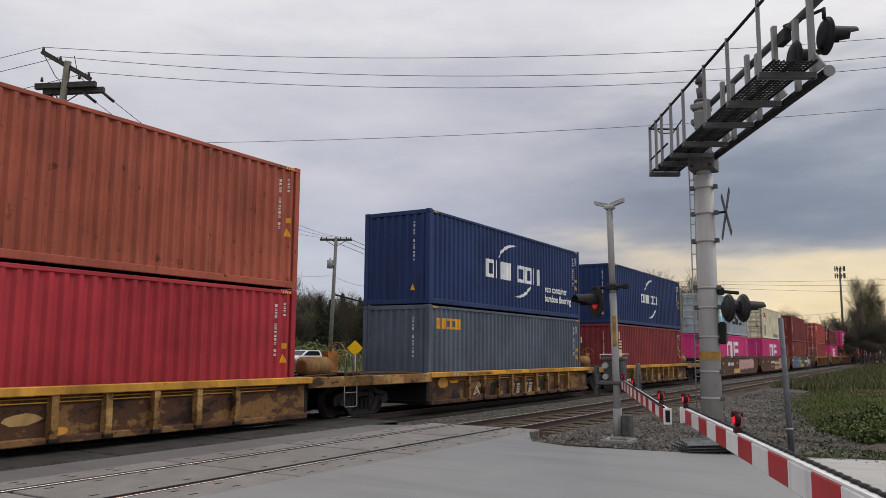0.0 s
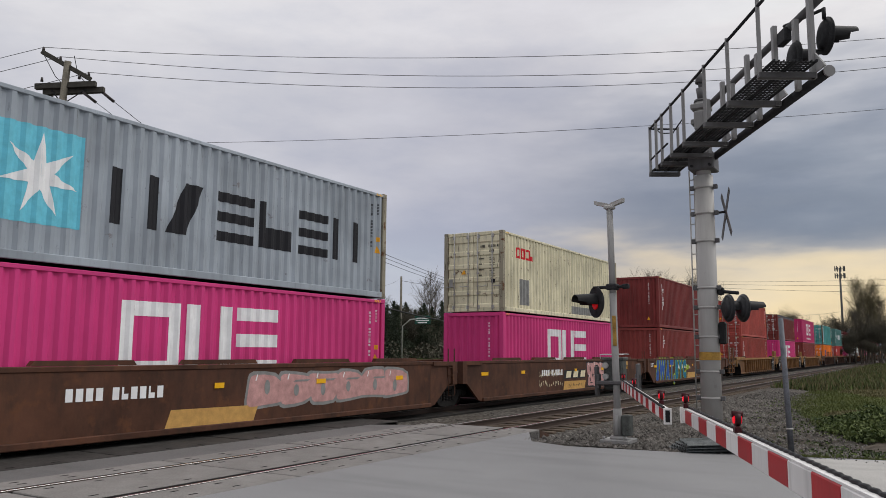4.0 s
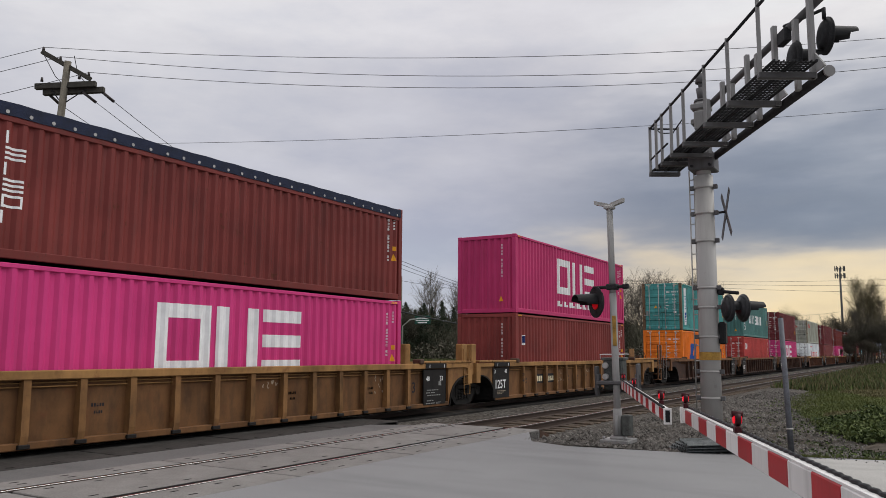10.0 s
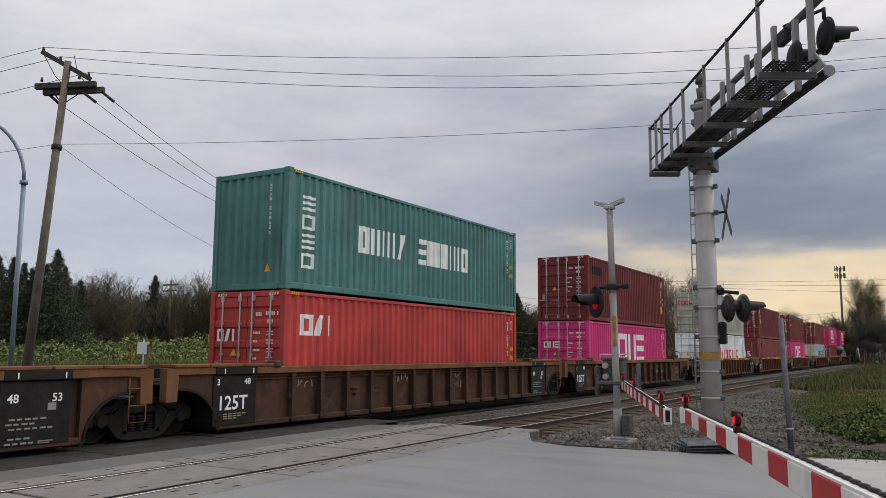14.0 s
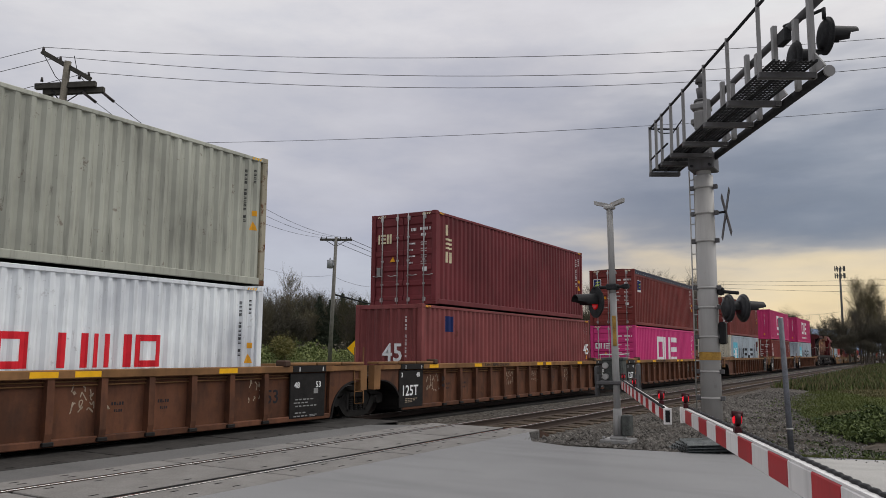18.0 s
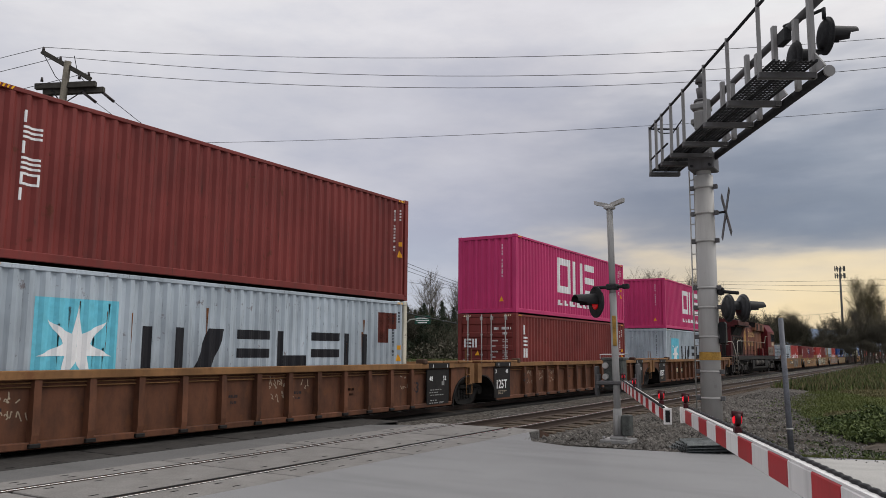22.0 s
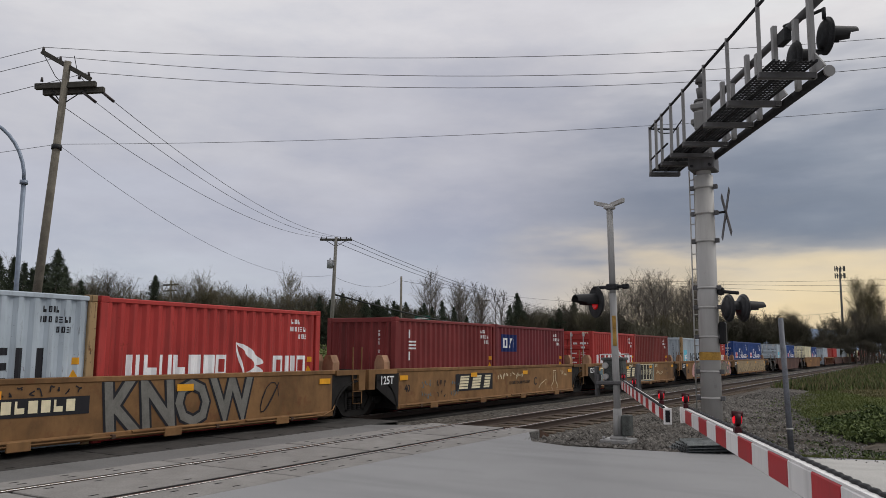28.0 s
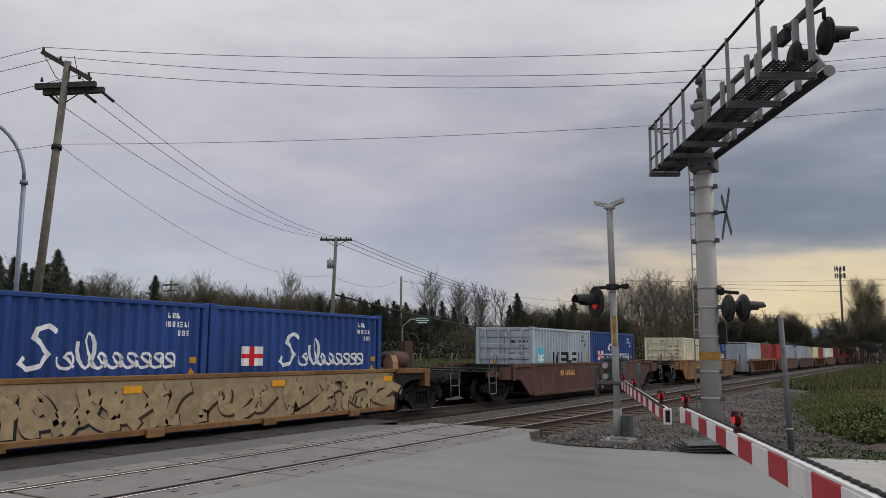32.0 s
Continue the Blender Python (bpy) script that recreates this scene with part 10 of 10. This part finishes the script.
    for b, dist, h in ((57.3, 82, 10.9), (57.9, 85, 9.8), (56.8, 88, 9.9), (58.7, 84, 9.2), (59.8, 84, 10.2), (59.2, 95, 10.8), (58.4, 100, 11.5), (60.6, 88, 10.6), (51.2, 118, 12.0), (47.2, 118, 12.4), (45.6, 120, 11), (40.0, 112, 11.6), (39.2, 112, 11.0), (41.6, 118, 9.5), (36.6, 105, 8.6), (36.0, 108, 9.3), (35.2, 104, 9.2),
                       (34.4, 108, 8.8), (33.6, 102, 8.2), (32.9, 104, 8.8), (30.2, 105, 8.4), (29.2, 108, 9.6), (28.3, 110, 8.6), (27.2, 112, 8.6), (25.2, 115, 8.4), (23.3, 115, 8.8), (21.2, 118, 9.4), (20.4, 118, 8.8), (55.8, 100, 9.5)):
        h *= 1.0 if b > 50 else (0.8 if b > 38 else (0.9 if b > 30 else 0.72))
        put(rnd.choice(firs), b, dist, h, 13)
    for i in range(26):
        put(firs[i % 3], 38.5 - 9.5 * (i + rnd.random()) / 26, rnd.uniform(105, 124), rnd.uniform(7.0, 9.6), 13)
    for i in range(34):
        put(leafy[(0, 3, 1)[i % 3]] if i % 4 else firs[i % 3], 29.5 - 11 * (i + rnd.random()) / 34, rnd.uniform(105, 124), rnd.uniform(5.4, 7.0), 10)
    # dark rounded wood farther along the line, and the tall clump by it
    for i in range(44):
        b = 13.5 - 9.0 * (i + rnd.uniform(0, 0.9)) / 44
        put(leafy[2 + i % 2], b, rnd.uniform(205, 250), rnd.uniform(9.8, 11.6) * (1.0 if b > 6.7 else 0.62), 10)
    tall = bare_tree(57, 14, 5000, "tall tree at the wood's end with thin brown leaves", 1.6, 0.26, olive_t)
    for b, dist, h in ((3.3, 188, 17.0), (2.65, 190, 16.6), (3.0, 184, 13.5), (2.3, 186, 13.0), (3.7, 182, 10.5)):
        put(tall, b, dist, h, 14)
    for b, dist, h in ((3.4, 175, 9.5), (4.6, 200, 9.0), (2.0, 180, 11.0), (1.2, 185, 11.0), (5.2, 210, 9.0), (0.4, 190, 10.0), (2.8, 182, 10.0), (1.7, 178, 9.0), (4.2, 180, 8.0), (0.8, 188, 12.0)):
        put(leafy[0 if b < 3.2 else 3], b, dist, h * (0.85 if b < 3.2 else 1.0), 10)
    for b, dist, h in ((2.2, 168, 7.5), (3.1, 172, 8.0), (4.0, 168, 6.5), (1.3, 170, 8.5), (0.4, 172, 8.5), (4.8, 176, 6.0), (-0.5, 170, 9.0)):
        put(leafy[2], b, dist, h, 10)
    for i in range(12):
        put(leafy[2], 6.0 - 7.5 * (i + rnd.random()) / 12, rnd.uniform(150, 164), rnd.uniform(3.2, 4.6), 10)
    for b, dist, h in ((4.1, 196, 9.5), (1.9, 200, 12.0), (9.6, 235, 12.0), (6.3, 260, 10.5), (4.9, 230, 8.0), (10.2, 240, 11.0)):
        put(rnd.choice(bare), b, dist, h, 14)
    # the mass of thin stems and twigs inside the wood, too fine to part
    def wood_top(b):
        prev = (66, 10.0)
        for nxt in ((58, 13.8), (52, 13.0), (45, 13.2), (40, 12.4), (37, 10.2), (33, 9.4), (28, 9.2), (24, 9.4), (19.5, 9.2), (18, 9.6), (13, 9.8), (11.5, 10.0)):
            if b >= nxt[0]:
                u = (b - nxt[0]) / (prev[0] - nxt[0])
                return nxt[1] + (prev[1] - nxt[1]) * u
            prev = nxt
        return prev[1]
    s = Shape()
    for i in range(250000):
        b = 11.8 + 52.2 * rnd.random()
        dist = rnd.uniform(112, 146)
        top = (0.7 if b > 38 else 0.56) * wood_top(b) * dist / 125 * (1 + 0.28 * noise.noise(Vector((b * 1.1, dist * 0.06, 0))) + 0.2 * noise.noise(Vector((b * 3.3, dist * 0.2, 5.0))))
        u = rnd.random() ** 0.8
        p = spot(b, dist) + Vector((0, 0, top * u))
        e = Vector((rnd.gauss(0, 0.4), rnd.gauss(0, 0.4), 1.0)).normalized() * rnd.uniform(0.4, 1.6) * (1.25 - 0.7 * u)
        o = Vector((rnd.uniform(-1, 1), rnd.uniform(-1, 1), 0)).normalized() * rnd.uniform(0.015, 0.06) * (1.3 - 0.7 * u)
        k = len(s.v)
        s.v += [tuple(p - o), tuple(p + o), tuple(p + e)]
        s.f.append((k, k + 1, k + 2))
        s.smooth.append(False)
    tagged(part("woodland", s, WOODS, None), "dense brown-grey mass of leafless stems and twigs behind the field", "woodland", kind="stuff")
    # low scrub filling the wood's foot, one tangle
    s = Shape()
    for i in range(34000):
        b = rnd.uniform(0.2, 63)
        dist = rnd.uniform(100, 135) if b > 13 else rnd.uniform(170, 215)
        p = spot(b, dist)
        top = (2.6 + 1.4 * noise.noise(Vector((b * 0.7, 0, 0)))) * (1.0 if b > 13 else 1.5)
        leaf(s, p + Vector((0, 0, rnd.uniform(0, 1) ** 0.8 * top)), rnd.uniform(0.1, 0.26) * (1.0 if b > 13 else 0.8), rnd)
    tagged(part("undergrowth", s, THICKET, None), "dark tangled undergrowth along the foot of the wood", "undergrowth", kind="stuff")
    # bramble mounds in the field across the line
    s = Shape()
    for i in range(120):
        b = 66 - 39 * (i + rnd.random()) / 120
        near = 62 / math.sin(radians(b))
        dist = near + rnd.choice((1.5, 4.0, 8.0, 13.0)) + rnd.uniform(-1.0, 1.5)
        c = spot(b, dist)
        fade = min(1.0, max(0.45, (b - 24) / 14))
        ra, rb, rh = rnd.uniform(1.6, 4.2), rnd.uniform(1.4, 3.2), (rnd.uniform(1.1, 2.0) + 0.09 * (dist - near)) * fade
        turn = rnd.uniform(0, 3.14)
        for j in range(int(260 * ra)):
            v = Vector((rnd.gauss(0, 1), rnd.gauss(0, 1), abs(rnd.gauss(0, 1)))).normalized()
            bump = 1 + 0.2 * noise.noise(v * 2.2 + Vector((i, 0, 0))) + 0.1 * noise.noise(v * 6 + Vector((i, 3, 0)))
            q = Vector((v.x * ra, v.y * rb, v.z * rh)) * bump * rnd.uniform(0.86, 1.02)
            q.rotate(Matrix.Rotation(turn, 3, "Z"))
            leaf(s, c + q + Vector((0, 0, 0.1)), rnd.uniform(0.08, 0.2), rnd)
    for i in range(26000):
        b = rnd.uniform(27, 66)
        p = spot(b, 62 / math.sin(radians(b)) + rnd.uniform(-0.5, 17))
        leaf(s, p + Vector((0, 0, rnd.uniform(0.1, 1.0))), rnd.uniform(0.08, 0.2), rnd)
    tagged(part("brambles", s, HEDGE, None), "low green bramble mounds in the field beyond the tracks", "brambles", kind="stuff")
    shrub = leafy_tree(58, 3.4, leaf_mat("yellowing_leaves", (0.1, 0.1, 0.035), (0.3, 0.25, 0.09)), "rounded shrub with yellowing autumn leaves", "shrub", 5000)
    shrub.location = spot(42.3, 92)
    # rough grass on the strip before the road
    s = Shape()
    for i in range(26000):
        x, y = rnd.uniform(-49.5, -20), 12 + 90 * rnd.random() ** 1.2
        z = ground_height(x, y)
        a, w = rnd.uniform(0, 6.28), rnd.uniform(0.02, 0.05)
        k = len(s.v)
        s.v += [(x - w * math.cos(a), y - w * math.sin(a), z - 0.03), (x + w * math.cos(a), y + w * math.sin(a), z - 0.03), (x + rnd.gauss(0, 0.12), y + rnd.gauss(0, 0.12), z + rnd.uniform(0.15, 0.5))]
        s.f.append((k, k + 1, k + 2))
        s.smooth.append(False)
    tagged(part("grass", s, FIELD, None), "rough dull green grass on the strip beyond the tracks", "grass", kind="stuff")
    # verge on the near side: grass, dry stalks, brambles, moss along the road edge
    s, dry, br, moss, wd = Shape(), Shape(), Shape(), Shape(), Shape()

    def blade(tgt, x, y, z, hgt, w, lean=0.08):
        a, k = rnd.uniform(0, 6.28), len(tgt.v)
        tgt.v += [(x - w * math.cos(a), y - w * math.sin(a), z - 0.02), (x + w * math.cos(a), y + w * math.sin(a), z - 0.02), (x + rnd.gauss(0, lean), y + rnd.gauss(0, lean), z + hgt)]
        tgt.f.append((k, k + 1, k + 2))
        tgt.smooth.append(False)
    for i in range(130000):
        y = 24 + 75 * rnd.uniform(0, 1) ** 1.5
        x = edge_x(y) - 0.25 + rnd.uniform(0, 1) ** 1.4 * 10
        if x > 5 or rnd.random() > (y - 24) / 9 + 0.6 * noise.noise(Vector((x * 0.8, y * 0.4, 1.0))):
            continue
        d = noise.noise(Vector((x * 0.35, y * 0.12, 5.0))) + 0.03 * (y - 44) + 0.06 * (x + 3)
        blade(dry if d > 0.1 else s, x, y, ground_height(x, y), rnd.uniform(0.04, 0.12), rnd.uniform(0.006, 0.013) * (1 + y / 35), 0.08)
    for i in range(60000):
        y = 20.6 + 13 * rnd.random()
        x = edge_x(y) - 0.6 + 6.5 * rnd.random() ** 1.1
        mound = 0.46 * math.exp(-((y - 24.0) / 3.6) ** 2) * min(1, max(0, (x - edge_x(y) + 0.5) / 1.8)) + 0.22 * noise.noise(Vector((x * 1.3, y * 0.9, 2.0))) - 0.05
        if mound < 0.08:
            continue
        leaf(br, Vector((x, y, ground_height(x, y) + mound * rnd.uniform(0.2, 1.08))), rnd.uniform(0.035, 0.085), rnd)
    for i in range(260):
        y = 15.5 + 22 * rnd.random() ** 1.3
        x = edge_x(y) + rnd.gauss(0.1, 1.0)
        if x < -5.6:
            continue
        for j in range(rnd.randint(5, 22)):
            leaf(wd, Vector((x + rnd.gauss(0, 0.14), y + rnd.gauss(0, 0.14), verge_z(x, y) + rnd.uniform(0.0, 0.1))), rnd.uniform(0.015, 0.045), rnd)
    for i in range(14000):
        u = rnd.random()
        x = -2.6 + 6.5 * u
        y = 14.45 + 0.3 * (x + 2.6) + abs(rnd.gauss(0, 0.16)) + 0.1
        if noise.noise(Vector((x * 2.0, y, 3.0))) < -0.12:
            continue
        blade(moss, x, y, verge_z(x, y), rnd.uniform(0.03, 0.1), rnd.uniform(0.01, 0.022), 0.04)
    for i in range(30000):
        y = 48 + 130 * rnd.random() ** 1.3
        x = rnd.uniform(-7.4, 5.0)
        blade(dry if rnd.random() < 0.45 else br, x, y, max(ground_height(x, y), verge_z(x, y)) - 0.02, rnd.uniform(0.15, 0.5), rnd.uniform(0.02, 0.045) * (1 + y / 90), 0.12)
    tagged(part("weeds", wd, BRAMBLE, None), "scattered low weeds creeping over the stony shoulder", "weeds", kind="stuff")
    tagged(part("grass", s, GRASS, None), "rough green grass on the bank beside the track", "grass", kind="stuff")
    tagged(part("dry_grass", dry, DRY, None), "pale dry grass further along the bank", "grass", kind="stuff")
    tagged(part("moss", moss, GRASS, None), "thin mossy grass along the edge of the paving", "moss", kind="stuff")
    tagged(part("brambles", br, BRAMBLE, None), "bramble patch with small dark leaves on the bank", "brambles", kind="stuff")
    # loose stones of the ballast shoulder
    st = Shape()
    for i in range(26000):
        y = 14.5 + 30 * rnd.uniform(0, 1) ** 1.6
        x = rnd.uniform(-7.0, edge_x(y) + 1.2)
        r = rnd.choice((0.018, 0.025, 0.03, 0.04, 0.06)) * rnd.uniform(0.7, 1.2)
        p = Vector((x, y, verge_z(x, y) + r * 0.25))
        k = len(st.v)
        pts = [Vector((rnd.uniform(0.6, 1), 0, 0)), Vector((0, rnd.uniform(0.6, 1), 0)), Vector((-rnd.uniform(0.6, 1), 0, 0)), Vector((0, -rnd.uniform(0.6, 1), 0)), Vector((0.2, 0.1, rnd.uniform(0.5, 0.9)))]
        rot = Matrix.Rotation(rnd.uniform(0, 6.28), 3, "Z")
        st.v += [tuple(p + rot @ (q * r)) for q in pts]
        st.f += [(k + a, k + (a + 1) % 4, k + 4) for a in range(4)]
        st.smooth += [False] * 4
    tagged(part("loose_stones", st, leaf_mat("stone_bits", (0.032, 0.028, 0.024), (0.21, 0.195, 0.176), 0.8), None), "loose grey stones on the ballast shoulder", "stones", kind="stuff")
    # far hills; the blue of distant haze is put into their colour
    hill = Shape()
    n = 60
    for i in range(n):
        b0, b1 = 12 - 24 * i / n, 12 - 24 * (i + 1) / n
        h0, h1 = (70 + 60 * noise.noise(Vector((b * 0.22, 7.0, 0))) for b in (b0, b1))
        p, q = spot(b0, 2300), spot(b1, 2300)
        hill.face([(p.x, p.y, -5), (q.x, q.y, -5), (q.x * 1.1, q.y * 1.1, h1), (p.x * 1.1, p.y * 1.1, h0)])
    tagged(part("backdrop", hill, plain("hill_haze_blue", lin(120, 134, 156), 1.0, vary=0.1, scale=0.01), None), "far hills on the horizon, coloured as hazy blue", "hills", kind="structure")


def edge_x(y):
    """Where the stones end and the bank begins."""
    return max(-5.3, -0.7 - 0.21 * (y - 16)) + 0.25 * noise.noise(Vector((y * 0.6, 1.0, 0)))


# ---- traffic on the road beyond the field ----
def passing_car(name, label, paint_mat, y_at, t_at, tall=False):
    car = thing(name, label, "car", "passing cars")
    h = 1.0 if tall else 0.86
    body = [(-2.2, 0.32), (-2.22, 0.7), (-1.95, 0.92), (-1.9, 0.95), (-1.5, 1.5 if not tall else 1.75), (0.3, 1.52 if not tall else 1.8), (1.15, 1.0), (2.05, 0.85), (2.2, 0.6), (2.15, 0.32)]
    part("body", Shape().slab(body, 0, -0.85, 0.85), paint_mat, car)
    glass = plain("car_glass", (0.015, 0.018, 0.02, 1), 0.1, vary=0.05)
    top = 1.42 if not tall else 1.68
    for x in (-0.86, 0.84):
        part("side_window", Shape().slab([(-1.6, 0.98), (-1.35, top), (0.25, top), (0.95, 0.98)], 0, x, x + 0.02), glass, car)
    part("windscreen", Shape().slab([(0.36, top + 0.03), (0.4, top + 0.05), (1.2, 1.02), (1.12, 0.98)], 0, -0.7, 0.7), glass, car)
    part("rear_window", Shape().slab([(-1.56, top), (-1.6, top - 0.02), (-1.93, 1.0), (-1.88, 0.98)], 0, -0.7, 0.7), glass, car)
    for y in (-1.35, 1.35):
        for x in (-0.87, 0.67):
            part("wheel", lambda: Shape().tube((0, 0, 0), (0.2, 0, 0), 0.32, n=16), BLACK, car, loc=(x, y, 0.32), key=("cwheel",))
    for x in (-0.6, 0.6):
        part("headlight", lambda: Shape().cbox(-0.14, 0.14, 0, 0.03, 0, 0.12, 0.01), STEEL, car, loc=(x, 2.14, 0.66), key=("chead",))
    TRAFFIC.append((car, y_at, t_at))


TRAFFIC = []


def build_traffic():
    white = plain("car_white", lin(226, 228, 232), 0.25, vary=0.03)
    silver = plain("car_silver", lin(170, 172, 176), 0.3, 0.3, vary=0.05)
    passing_car("passing_car", "white hatchback driving along the road beyond the field", white, 60.2, 20.95)
    passing_car("passing_car", "silver minivan driving along the road beyond the field", silver, 91.0, 13.0, True)
    passing_car("passing_car", "white car driving along the road beyond the field", white, 56.0, 0.3)
    passing_car("passing_car", "pale car driving along the road beyond the field", white, 43.0, 31.5)


build_ground()
build_road()
build_signals()
build_poles()
build_trees()
build_traffic()
build_loads()
build_cars()
build_loco()
build_tracks()


def motions():
    """The whole train glides past; wheels turn while they pass the camera."""
    for ob, s, z in MOVING:
        walk(ob, [(float(t), pose(TRACK_X, s - travelled(t), z)) for t in range(33)])
    for ob, y_at, t_at in TRAFFIC:
        walk(ob, [(t, pose(-53.5, y_at - 18.4 * (t - t_at), 0.2, 0, 0, 180)) for t in (0.0, 16.0, 32.0)])
    for ob, s_truck, y, r in WHEELS:
        s = s_truck + y
        rows = [k for k in range(1, 32 * FPS) if 1.0 < s - travelled(k / FPS) < 34.0]
        x, yy, z = ob.location
        if not rows:
            walk(ob, [(0.0, pose(x, yy, z)), (32.0, pose(x, yy, z))])
            continue
        base = travelled(rows[0] / FPS)
        key = [(0.0, pose(x, yy, z))] if rows[0] > 1 else []
        for k in rows:
            key.append((k / FPS, pose(x, yy, z, math.degrees((travelled(k / FPS) - base) / r))))
        key.append((32.0, key[-1][1]))
        walk(ob, key)


motions()
